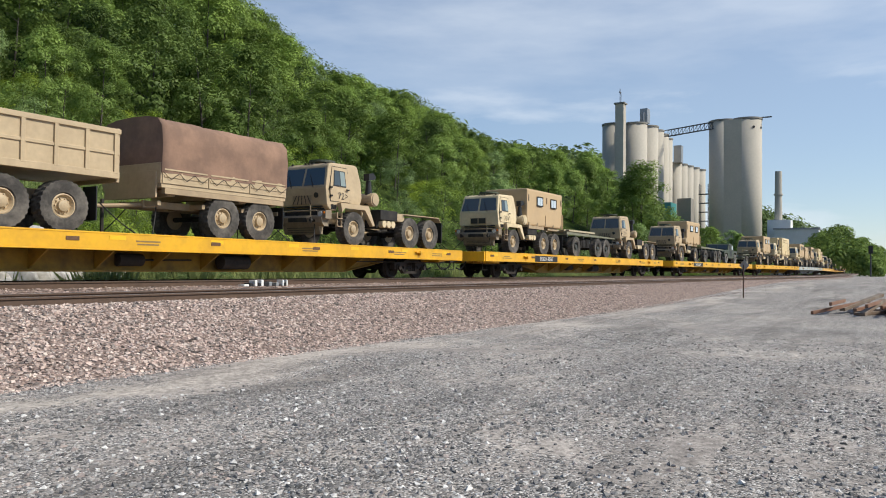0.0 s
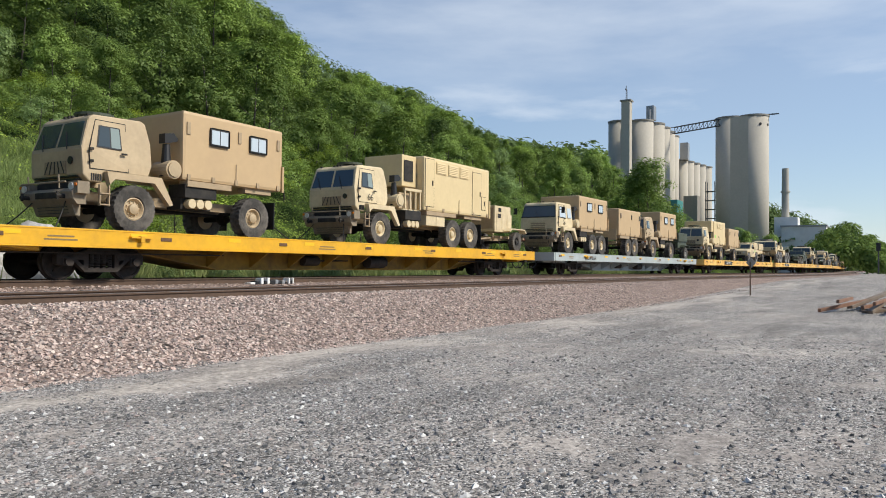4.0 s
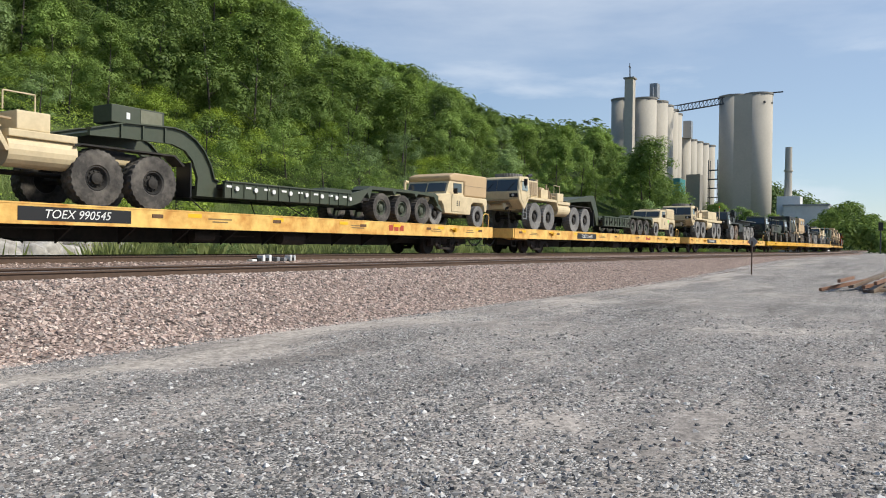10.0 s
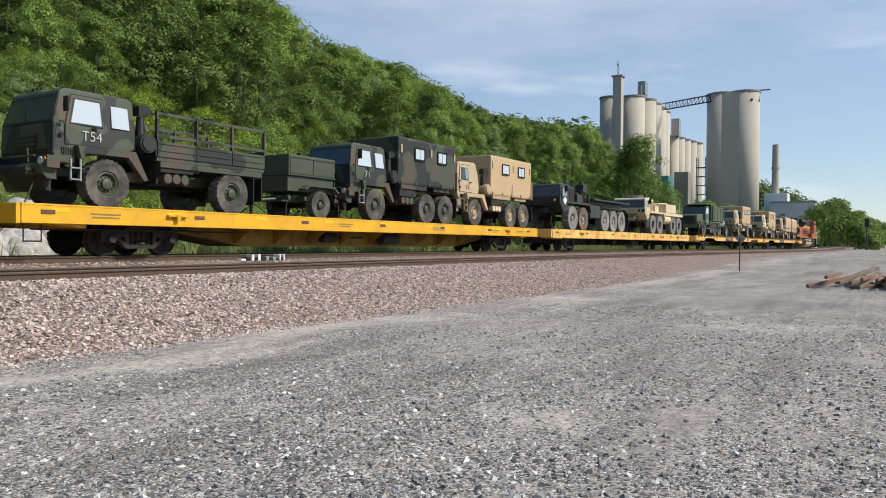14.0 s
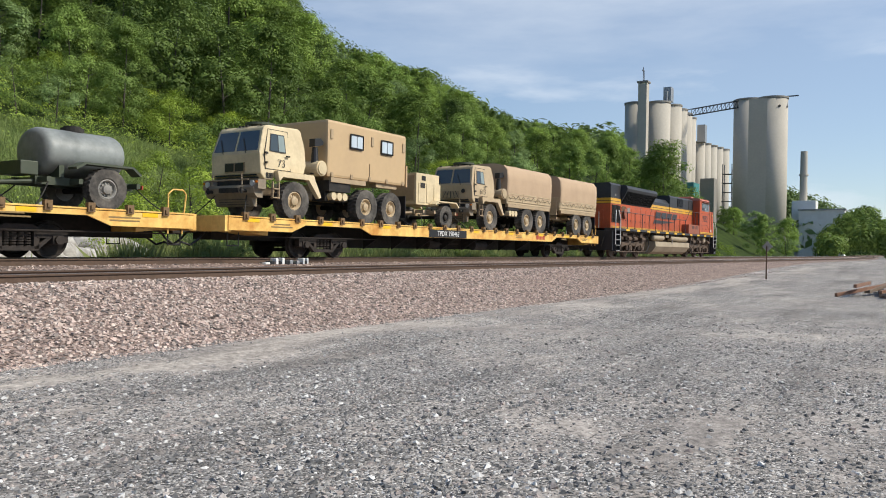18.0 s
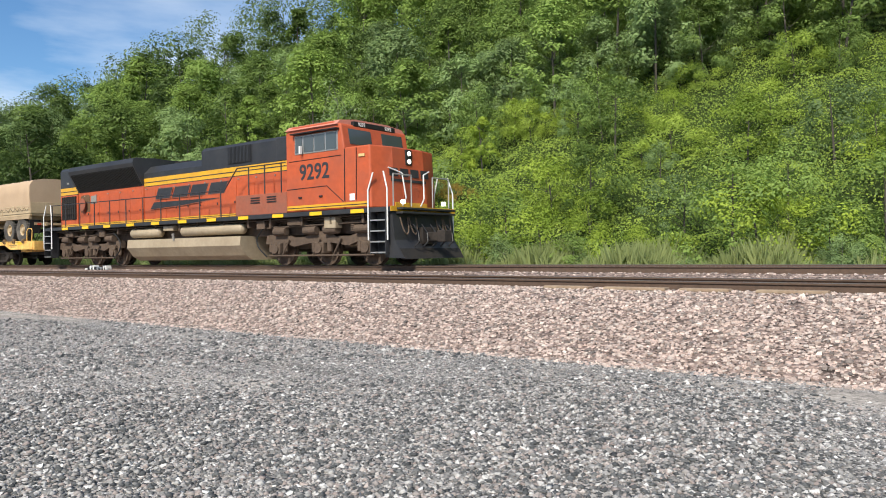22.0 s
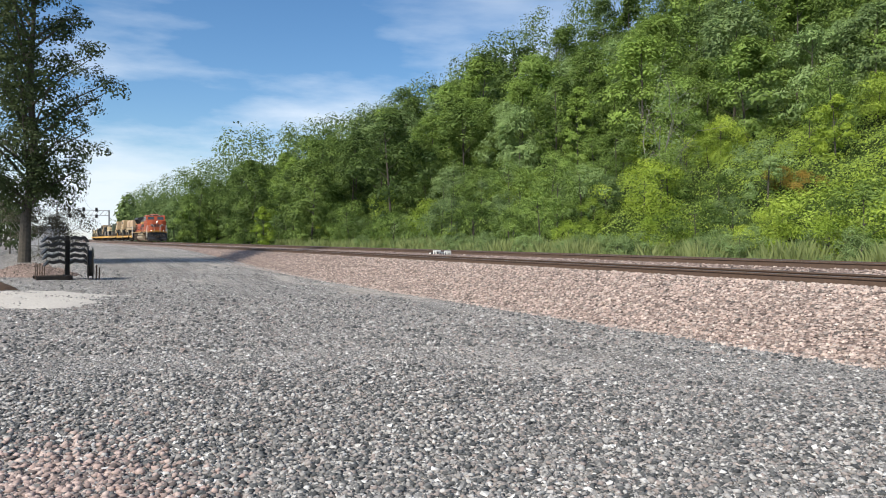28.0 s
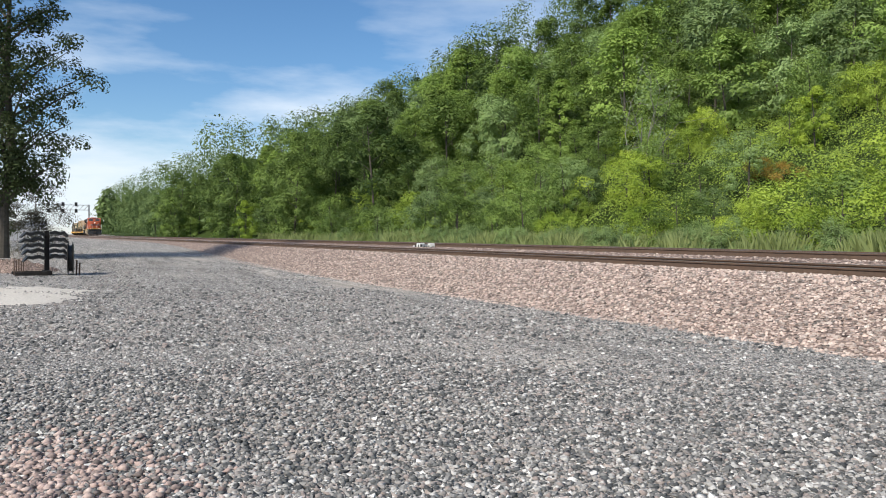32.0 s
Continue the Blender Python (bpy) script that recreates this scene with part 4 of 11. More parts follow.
while done < 285:
    x = random.uniform(-70, 72) if done < 245 else random.choice((random.uniform(-150, -70), random.uniform(72, 190)))
    d = 6.0 + (9.5 if x < -52 else 16 if x < -34 else 25) * random.random() ** 0.95
    if (2.6 < x < 17.5 and d < 8.6) or (8.5 < x < 30 and 8 < d < 19 and done % 5 > 1) or random.random() > 1.25 - 0.2 * (d > 12):
        continue
    y = float(line_y(x)) + d
    if not clear_of(x, y, 0.9):
        continue
    sunny = -35 < x < 34 and d > 6.8
    k = random.choices(range(6), (3, 3, 2, 1.6, 1.6, 6 if x < -4 else 3) if sunny else (1, 1, 4, 4.5, 4, 0.5))[0]
    grow(SHRUBS[k], x, y, random.uniform(0.7, 1.3), "bank_shrub", BUSH[k], "bushes on the bank", "shrub")
    done += 1

# low weeds along the foot of the bank
for k in range(150):
    x = random.uniform(-62, 6) if k < 125 else random.uniform(18, 52)
    d = random.uniform(5.0, 7.4)
    grow(SHRUBS[3], x, float(line_y(x)) + d, random.uniform(0.3, 0.58), "weed_clump", "pale grey-green weeds at the foot of the bank", "weeds at the foot of the bank", "weeds")

# leafy ground cover on the bank and under the trees
rng = np.random.default_rng(31)
count = 300000
x = rng.normal(-6, 34, count).clip(-150, 160)
d = 5.6 + 31 * rng.random(count) ** 1.3
bare = ((x > 2.8) & (x < 17.2) & (d < 8.3)) | ((x > 9) & (x < 29) & (d > 8) & (d < 18.5) & (rng.random(count) < 0.85))
x, d = x[~bare], d[~bare]
y = line_y(x) + d
mound = 0.55 + 0.45 * np.sin(x * 0.9 + 0.7 * np.sin(y * 0.8)) * np.sin(y * 1.1 + np.sin(x * 0.5)) + 0.25 * np.sin(x * 2.3 + y)
p = np.stack([x, y, ground_z(x, y) + np.maximum(0.05, mound) * rng.uniform(0.25, 1.0, len(x)) * np.clip((d - 5.2) / 2, 0.3, 1)], -1)
cover = leaf_quads(rng, p, np.array([0, -0.55, 0.8]) + 0.42 * rng.standard_normal((len(x), 3)), 0.058)
near = rng.random(len(x)) < np.where((x < 34) & (x > -36) & (d > 6.6), 0.66, 0.12)
tagged(new("bank_undergrowth", quad_mesh("bank_undergrowth", cover[near], M["leaf_bright"])), "tangled yellow-green undergrowth covering the bank", "undergrowth", kind="stuff")
tagged(new("slope_undergrowth", quad_mesh("slope_undergrowth", cover[~near], M["leaf_mid"])), "mid-green undergrowth between the trees", "undergrowth", kind="stuff")

# tall pale grass along the foot of the bank
count = 130000
x = rng.normal(-12, 34, count).clip(-80, 70)
d = 4.6 + 2.9 * rng.random(count) ** 1.2 + 0.4 * np.sin(x * 0.7)
keep = (np.sin(x * 0.35) + 0.6 * np.sin(x * 0.83 + 1) + rng.normal(0, 0.5, count) > -0.7) & ~((x > 7.8) & (x < 17) & (d > 5.0))
x, d = x[keep], d[keep]
y, k = line_y(x) + d, len(x)
z = ground_z(x, y)
h = rng.uniform(0.4, 1.4, k) * (0.8 + 0.3 * np.sin(x * 1.7))
lean = rng.normal(0, 0.22, (k, 2))
w = rng.uniform(0.003, 0.007, k)
a = rng.uniform(0, math.pi, k)
foot = np.stack([x, y, z], -1)
side = np.stack([np.cos(a) * w, np.sin(a) * w, 0 * a], -1)
tip = foot + np.stack([lean[:, 0], lean[:, 1], h], -1)
mid = foot + np.stack([lean[:, 0] * 0.3, lean[:, 1] * 0.3, h * 0.55], -1)
tagged(new("trackside_grass", quad_mesh("trackside_grass", np.stack([foot - side, foot + side, mid + side, tip], 1), M["grass"])), "tall pale grass along the foot of the bank", "grass", kind="stuff")

# an open grassy slope above the outcrop
count = 90000
x, d = rng.uniform(7, 31, count), rng.uniform(7.6, 20, count)
y = line_y(x) + d
h = rng.uniform(0.2, 0.5, count) * (1 + 0.3 * np.sin(x * 1.3 + y))
foot = np.stack([x, y, ground_z(x, y)], -1)
a = rng.uniform(0, math.pi, count)
side = np.stack([np.cos(a), np.sin(a), 0 * a], -1) * 0.012
lean = np.stack([rng.normal(0, 0.2, count), rng.normal(0, 0.2, count), h], -1)
tagged(new("slope_grass", quad_mesh("slope_grass", np.stack([foot - side, foot + side, foot + lean * 0.6 + side, foot + lean], 1), M["slope_grass"])), "soft light-green grass on the open slope above the outcrop", "grass", kind="stuff")
grow(SHRUBS[0], 8.6, float(line_y(8.6)) + 5.6, 1.15, "bank_shrub", "bright green bush beside the limestone outcrop", "bushes on the bank", "shrub")
grow(SHRUBS[2], 9.1, float(line_y(9.1)) + 5.9, 0.9, "bank_shrub", "tall leafy bush beside the limestone outcrop", "bushes on the bank", "shrub")

SAPLING = tree_kind(27, 5.0, 1.25, 34, 7000, 0.062, M["leaf_yellow"], 0.05, 0.9)
for x, d, size in ((-98.0, 8.0, 1.05), (-24.8, 17.7, 0.7)):
    grow(SAPLING, x, float(line_y(x)) + d, size, "yellow_sapling", "slender yellow-green young tree on the bank", "young trees on the bank")
RUSTY = tree_kind(29, 1.9, 1.5, 22, 4200, 0.042, M["leaf_rust"], 0.06)
for x, d in ((-25.4, 14.4), (-23.7, 13.8)):
    grow(RUSTY, x, float(line_y(x)) + d, 0.62, "bank_shrub", "low bush with orange-tinged leaves on the bank", "bushes on the bank", "shrub")

# far woods, as one mass of leaf clumps
rng = np.random.default_rng(77)
masses = []
for n, xr, dr, r0, size in ((300, (-420, -110), (12, 105), 3.4, 0.3), (300, (-110, 190), (62, 112), 3.2, 0.27), (430, (150, 520), (25, 300), 3.8, 0.7), (170, (-900, -380), (10, 120), 5.0, 1.2), (120, (300, 900), (-140, 40), 5.0, 1.8)):
    x = rng.uniform(*xr, n)
    y = line_y(x) + rng.uniform(*dr, n)
    g, room = ground_z(x, y), tallest(x, np.maximum(y, 1))
    r = np.minimum(r0 * rng.uniform(0.7, 1.3, n), (room - g) / 2.6)
    room = np.minimum(room, g + 26)
    keep = (np.hypot(x - 210, y - 66) > 30) & (r > 1.0) & ~((x > 190) & (x < 235) & (y < 60) & (y > 24))
    x, y, r, g, room = x[keep], y[keep], r[keep], g[keep], room[keep]
    c = np.stack([x, y, g + r * 1.25], -1)
    base, tall = r, room - g - r * 3.6 > 0
    for k in (0.35, 0.7, 1.0):
        stack = np.stack([x, y, g + base * 1.25 + (room - g - base * 2.4) * k], -1)[tall]
        c, r = np.concatenate([c, stack + rng.normal(0, 0.5, stack.shape)]), np.concatenate([r, base[tall] * (1.05 - 0.35 * k)])
    masses.append(leaf_cloud(rng, c, r, (130 if size < 0.4 else 90) * len(r), size, 1.2))
tagged(new("far_woods", quad_mesh("far_woods", np.concatenate(masses), M["leaf_far"])), "continuous green woods on the far slopes", "woods", kind="stuff")

# a lone feathery tree before the silos, a taller one on the ridge, one bare pale tree
for kind, x, y, size, label in ((TREES[3], 92.0, 25.4, 1.05, "tall feathery green tree before the silos"), (TREES[1], 93.4, 26.6, 0.78, "full green tree before the silos"), (TREES[2], 98.0, 28.5, 0.8, "green tree beside the silos"), (TREES[4], 80.0, 22.5, 0.6, "pale green tree before the silos")):
    grow(kind, x, y, size, "lone_tree", label, "trees before the silos")
pale = thing("bare_tree", "bare pale grey tree standing in the woods", "tree")


def bough(bm, rng, start, way, length, r, depth):
    """A crooked limb that forks into thinner ones."""
    for k in range(3):
        end = start + way * (length / 3)
        cyl(bm, start, end, r * (1 - k * 0.2), r * (0.8 - k * 0.2), 5)
        start, way = end, (way + 0.2 * Vector(rng.normal(0, 1, 3)) + Vector((0, 0, 0.04))).normalized()
        if depth:
            out = (way + 0.75 * Vector(rng.normal(0, 1, 3))).normalized()
            bough(bm, rng, start, out, length * rng.uniform(0.45, 0.7), r * 0.5, depth - 1)


rng = np.random.default_rng(3)
bm = bmesh.new()
for lean in ((-0.22, 0.0), (0.06, 0.1), (0.3, -0.1)):
    bough(bm, rng, Vector((0, 0, -0.2)), Vector((*lean, 1)).normalized(), rng.uniform(4.6, 5.8), 0.05, 3)
part("trunk", bm, M["pale_bark"], pale)
rng = np.random.default_rng(19)
part("crown", quad_mesh("crown", leaf_cloud(rng, rng.normal(0, 0.9, (30, 3)) * (1, 1, 1.6) + (0, 0, 4.6), rng.uniform(0.3, 0.7, 30), 700, 0.09), M["leaf_grey"]), None, pale, "sparse grey-green leaves")
pale.matrix_basis = pose(-33.0, 31.0, float(ground_z(-33.0, 31.0)))

# the big tree of the yard
rng = np.random.default_rng(41)
yard_tree = thing("yard_tree", "large tree with a tall dense crown darkened as if backlit, beside the yard", "tree")
bm = bmesh.new()
spine = [Vector((0.25, -0.1, -0.3)), Vector((0.0, 0.0, 3.2)), Vector((-0.2, 0.5, 6.5)), Vector((0.1, 0.2, 11.0)), Vector((0.0, 0.4, 16.0)), Vector((0.1, 0.3, 20.5))]
girth = (0.4, 0.29, 0.25, 0.19, 0.12, 0.04)
for k in range(5):
    cyl(bm, spine[k], spine[k + 1], girth[k], girth[k + 1], 12)
lobes, sizes = [], []
for k in range(46):
    z = 4.8 + 15.4 * (k + rng.random()) / 46
    a = k * 2.4 + rng.normal(0, 0.3)
    reach = np.interp(z, (4.5, 7, 10, 12, 15, 18, 21), (2.6, 4.0, 5.6, 5.0, 4.2, 3.6, 1.4)) * rng.uniform(0.72, 1.12)
    root = spine[1].lerp(spine[5], (max(3.4, z - reach * 0.7) - 3.2) / 17.3)
    end = Vector((math.cos(a) * reach, math.sin(a) * reach, z))
    bend = root.lerp(end, 0.5) + Vector((0, 0, 0.3))
    cyl(bm, root, bend, 0.1, 0.06, 6)
    cyl(bm, bend, end, 0.06, 0.015, 5)
    for q in (0.35, 0.6, 0.82, 1.0):
        for _ in range(3):
            lobes.append(root.lerp(end, q)[:] + rng.normal(0, 0.5, 3))
            sizes.append(rng.uniform(0.45, 0.95) * (1.15 - 0.45 * q))
part("trunk", bm, M["bark"], yard_tree, "grey-brown bark")
# the crown's backlit look is put into its dark leaf colour
part("crown", quad_mesh("crown", leaf_cloud(rng, np.array(lobes), np.array(sizes), 38000, 0.105, 0.85), M["leaf_dark"]), None, yard_tree)
yard_tree.matrix_basis = Matrix.LocRotScale((-46.2, -1.3, float(ground_z(-46.2, -1.3))), Euler((0, 0, 0)), (0.84, 0.84, 0.84))
DARK_SHRUB = tree_kind(26, 2.6, 1.5, 24, 1500, 0.08, M["leaf_dark"], 0.05)
for x, y, size in ((-58, -2.6, 1.0), (-63, -3.6, 1.2), (-70, -3.4, 1.5), (-82, -4.0, 1.8), (-95, -5.0, 2.0)):
    grow(DARK_SHRUB, x, y, size, "yard_shrub", "dark green bush at the edge of the yard", "bushes by the yard", "shrub")
for k in range(14):
    grow(TREES[k % 6], -60 + k * 9.0 + random.uniform(-2, 2), -48 - random.uniform(0, 14), random.uniform(0.7, 1.1), "yard_side_tree", "green broadleaf tree on the far side of the yard", "trees behind the yard")

# ---- silos and works ----
def silo(parent, x, y, r, h, seg=36):
    bm = bmesh.new()
    cyl(bm, (x, y, -1), (x, y, h), r, seg=seg)
    ob = part("silo", bm, M["concrete"], parent, smooth=False)
    for p in ob.data.polygons:
        p.use_smooth = abs(p.normal.z) < 0.5
    part("rim", cyl(bmesh.new(), (x, y, h - 0.1), (x, y, h + 0.35), r + 0.16, seg=seg), M["concrete_dark"], ob)
    return ob


def at_az(az, dist):
    return dist * -math.sin(radians(az)), dist * math.cos(radians(az))


def roof_z(el, dist):
    return 1.53 + dist * math.tan(radians(el))


pair = thing("concrete_silo_pair", "two joined tall weathered concrete silos", "silo")
bx, by = at_az(-80.2, 222)
cx, cy = at_az(-81.7, 221)
for x, y in ((bx, by), (cx, cy)):
    one = silo(pair, x, y, 3.9, roof_z(10.5, 222))
    for k in range(2):
        a = math.radians(215 + k * 40)
        part("vent_hole", cyl(bmesh.new(), (x + 3.8 * math.cos(a), y + 3.8 * math.sin(a), roof_z(9.9, 222)), (x + 4.0 * math.cos(a), y + 4.0 * math.sin(a), roof_z(9.9, 222)), 0.35, seg=10), M["black"], one)
across, facing = Vector((cx - bx, cy - by, 0)).normalized(), Vector((-(cy - by), cx - bx, 0)).normalized()
web = bmesh.new()
corners = [Vector((x, y, 0)) + facing * k for x, y, k in ((bx, by, 3.84), (cx, cy, 3.84), (cx, cy, -3.84), (bx, by, -3.84))]
rings = [[web.verts.new(p + Vector((0, 0, z))) for p in corners] for z in (-1, roof_z(10.5, 222) - 0.12)]
web.faces.new(rings[1])
for k in range(4):
    web.faces.new((rings[0][k], rings[0][(k + 1) % 4], rings[1][(k + 1) % 4], rings[1][k]))
bmesh.ops.recalc_face_normals(web, faces=web.faces[:])
part("joining_wall", web, M["concrete"], pair)
part("roof_beam", box(bmesh.new(), cx - 0.15, cx + 0.15, cy - 6.4, cy - 1.0, roof_z(10.5, 222) + 0.35, roof_z(10.5, 222) + 0.65), M["dark_steel"], pair)
group = thing("concrete_silo_group", "row of tall weathered concrete silos with a lift shaft", "silo")
for az, dist, r, el in ((-72.5, 207, 2.95, 10.6), (-74.08, 205, 3.0, 10.6), (-74.9, 214, 3.0, 10.35), (-75.35, 224, 2.9, 10.05), (-75.72, 234, 2.9, 9.75), (-76.02, 244, 2.9, 9.45)):
    x, y = at_az(az, dist)
    silo(group, x, y, r, roof_z(el, dist))
x, y = at_az(-73.0, 200)
shaft = part("lift_shaft", box(bmesh.new(), x - 1.1, x + 1.1, y - 1.1, y + 1.1, -1, roof_z(12.1, 200), 0.05), M["concrete"], group)
part("shaft_cap", box(bmesh.new(), x - 1.4, x + 1.4, y - 1.4, y + 1.4, roof_z(12.1, 200), roof_z(12.2, 200)), M["concrete_dark"], shaft)
mast = bmesh.new()
cyl(mast, (x - 0.5, y, roof_z(12.2, 200)), (x - 0.5, y, roof_z(13.2, 200)), 0.09, seg=6)
cyl(mast, (x + 0.4, y, roof_z(12.2, 200)), (x + 0.4, y, roof_z(12.9, 200)), 0.06, seg=6)
box(mast, x - 1.1, x + 0.2, y - 0.1, y + 0.1, roof_z(12.9, 200), roof_z(12.98, 200))
part("aerial", mast, M["dark_steel"], shaft)
x, y = at_az(-74.75, 207)
hp = bmesh.new()
box(hp, x - 1.3, x + 1.3, y - 1, y + 1, roof_z(10.7, 207), roof_z(11.7, 207), 0.05)
cyl(hp, (x - 1.6, y, roof_z(10.7, 207)), (x - 1.6, y, roof_z(11.4, 207)), 0.25, seg=8)
part("rooftop_hopper", hp, M["grey_metal"], group)
low = thing("small_silo_row", "row of smaller concrete silos with a stair tower", "silo")
for k in range(5):
    x, y = at_az(-76.85 - k * 0.42, 250 + k * 6)
    silo(low, x, y, 2.1, roof_z(7.75 - k * 0.14, 250 + k * 6), 24)
x, y = at_az(-77.1, 248)
part("bin", box(bmesh.new(), x - 1.2, x + 1.2, y - 1.2, y + 1.2, roof_z(7.8, 248), roof_z(9.0, 248), 0.05), M["grey_metal"], low)
x, y = at_az(-77.6, 236)
part("loading_house", box(bmesh.new(), x - 2, x + 2, y - 2, y + 2, 0, roof_z(5.2, 236), 0.05), M["concrete_dark"], low)
x, y = at_az(-76.3, 228)
part("teal_shed", box(bmesh.new(), x - 3.5, x + 3.5, y - 2, y + 2, 0, roof_z(4.9, 228), 0.05), M["teal"], low, "teal metal cladding")
tower = bmesh.new()
x, y = at_az(-78.9, 240)
for dx in (-1.3, 1.3):
    for dy in (-1.3, 1.3):
        cyl(tower, (x + dx, y + dy, 0), (x + dx, y + dy, roof_z(6.2, 240)), 0.12, seg=6)
for k in range(9):
    z = 3 + k * 2.7
    box(tower, x - 1.5, x + 1.5, y - 1.5, y + 1.5, z, z + 0.12)
    cyl(tower, (x - 1.3, y - 1.3, z), (x + 1.3, y - 1.3, z + 2.7), 0.1, seg=5)
part("stair_tower", tower, M["dark_steel"], low)
gantry = thing("conveyor_bridge", "dark steel lattice conveyor bridge between the silos", "conveyor")
p, q = Vector((*at_az(-76.2, 226), roof_z(9.9, 226))), Vector((*at_az(-79.5, 219), roof_z(10.35, 219)))
tr = bmesh.new()
for dz in (-0.9, 0.9):
    for dy in (-0.7, 0.7):
        cyl(tr, p + Vector((0, dy, dz)), q + Vector((0, dy, dz)), 0.12, seg=5)
for k in range(13):
    a, b = p.lerp(q, k / 13), p.lerp(q, (k + 1) / 13)
    cyl(tr, a + Vector((0, -0.7, -0.9)), b + Vector((0, -0.7, 0.9)), 0.08, seg=4)
    cyl(tr, a + Vector((0, -0.7, 0.9)), a + Vector((0, -0.7, -0.9)), 0.08, seg=4)
part("truss", tr, M["dark_steel"], gantry)
works = thing("chimney_works", "concrete chimney rising from pale low works buildings", "chimney")
x, y = at_az(-83.75, 330)
ch = cyl(bmesh.new(), (x, y, 0), (x, y, roof_z(6.95, 330)), 1.7, 1.25, 20)
cyl(ch, (x, y, roof_z(5.3, 330)), (x, y, roof_z(5.4, 330)), 1.75, seg=20)
part("chimney", ch, M["concrete"], works)
part("boiler_house", box(bmesh.new(), x - 6, x + 3, y - 5.0, y + 3.4, 0, roof_z(3.55, 330), 0.05), M["white_wall"], works)
x, y = at_az(-84.95, 318)
part("low_hall", box(bmesh.new(), x - 5, x + 5, y - 7.6, y + 7.6, 0, roof_z(2.9, 318), 0.05), M["white_wall"], works)
part("hall_roof", box(bmesh.new(), x - 5.4, x + 5.4, y - 8.0, y + 8.0, roof_z(2.9, 318) + 0.004, roof_z(3.0, 318)), M["grey_metal"], works)
rng = np.random.default_rng(55)
ridge = []
for k in range(190):
    az = rng.uniform(-89.5, -82)
    r = rng.uniform(800, 900)
    ridge.append((*at_az(az, r), (1.53 + r * math.tan(radians(np.interp(az, (-89.5, -86, -84, -82), (1.0, 2.6, 3.9, 4.6))))) * rng.uniform(0.45, 0.85)))
for k in range(260):
    az, r = rng.uniform(-73.5, -56), rng.uniform(300, 420)
    top = 1.53 + r * math.tan(radians(np.interp(az, SKY_AZ, SKY_EL))) - 6.5
    ridge.append((*at_az(az, r), rng.uniform(0.45, 1.0) * top))
trees = []
for k in range(90):
    az, r = rng.uniform(-90, -85.0), rng.uniform(200, 290)
    top = 1.53 + r * math.tan(radians(np.interp(az, (-90, -89, -87.6, -86.2, -85.0), (1.6, 2.5, 3.6, 2.6, 1.6)))) - 2.6
    trees.append((*at_az(az, r), max(2.0, rng.uniform(0.25, 1.0) * top)))
ridge = np.array(ridge)
tagged(new("works_woods", quad_mesh("works_woods", leaf_cloud(rng, np.array(trees), rng.uniform(1.8, 3.0, 90), 16000, 0.5), M["leaf_mid"])), "green trees beside the line before the works", "woods", kind="stuff")
tagged(new("distant_ridge", quad_mesh("distant_ridge", leaf_cloud(rng, ridge, np.concatenate([rng.uniform(9, 15, 190), rng.uniform(6, 9, 260)]), 42000, 1.9), M["leaf_far"])), "hazy wooded ridge beyond the works", "woods", kind="stuff")

# ---- trackside things ----
heap = thing("limestone_outcrop", "pale broken limestone outcrop at the foot of the bank", "rock")
rng = np.random.default_rng(6)
for k in range(130):
    bm = bmesh.new()
    bmesh.ops.create_icosphere(bm, subdivisions=3, radius=1.0)
    size = rng.uniform(0.3, 0.72) if k < 100 else rng.uniform(0.15, 0.34)
    for v in bm.verts:
        v.co *= 1 + 0.3 * noise.noise(v.co * 1.4 + Vector((k * 7.0, 0, 0))) + 0.16 * noise.noise(v.co * 3.4 + Vector((0, k * 3.0, 0)))
        v.co = Vector((v.co.x * size * 1.5, v.co.y * size, v.co.z * size * 0.9))
    x, d = rng.uniform(9.9, 17.2), rng.uniform(5.7, 8.2)
    if k >= 100:
        x, d = rng.uniform(2.6, 9.6), rng.uniform(6.7, 7.5)
    y = float(line_y(x)) + d
    lift = 0.35 + max(0, d - 5.9) * (0.62 if k < 100 else 0.2)
    rock = part("boulder", bm, M["pale_rock"], heap, smooth=True)
    rock.matrix_basis = pose(x, y, float(ground_z(x, y)) + lift - 0.35, rng.uniform(-25, 25), rng.uniform(-25, 25), rng.uniform(0, 360))

for sx in (16.0, -29.9):
    box_ob = thing("track_lubricator", "small white and black equipment blocks between the tracks", "trackside equipment", "trackside equipment")
    for k, (dx, w, h, m) in enumerate(((-0.85, 0.09, 0.06, "white"), (-0.66, 0.07, 0.1, "black"), (-0.5, 0.05, 0.17, "white"), (-0.36, 0.05, 0.1, "black"), (-0.26, 0.05, 0.18, "white"), (-0.1, 0.09, 0.12, "black"), (0.06, 0.06, 0.12, "grey_metal"), (0.2, 0.06, 0.06, "black"), (0.33, 0.06, 0.1, "grey_metal"), (0.46, 0.05, 0.05, "black"), (0.56, 0.03, 0.17, "white"), (0.64, 0.05, 0.1, "black"), (0.72, 0.03, 0.17, "white"))):
        part("equipment_block", box(bmesh.new(), dx - w, dx + w, -0.12, 0.12, 0, h, 0.02), M[m], box_ob)
    part("mounting_bar", box(bmesh.new(), -1.0, 0.8, -0.04, 0.04, 0.03, 0.06), M["steel"], box_ob)
    box_ob.matrix_basis = on_line_pose(sx, -1.95, 0.98)

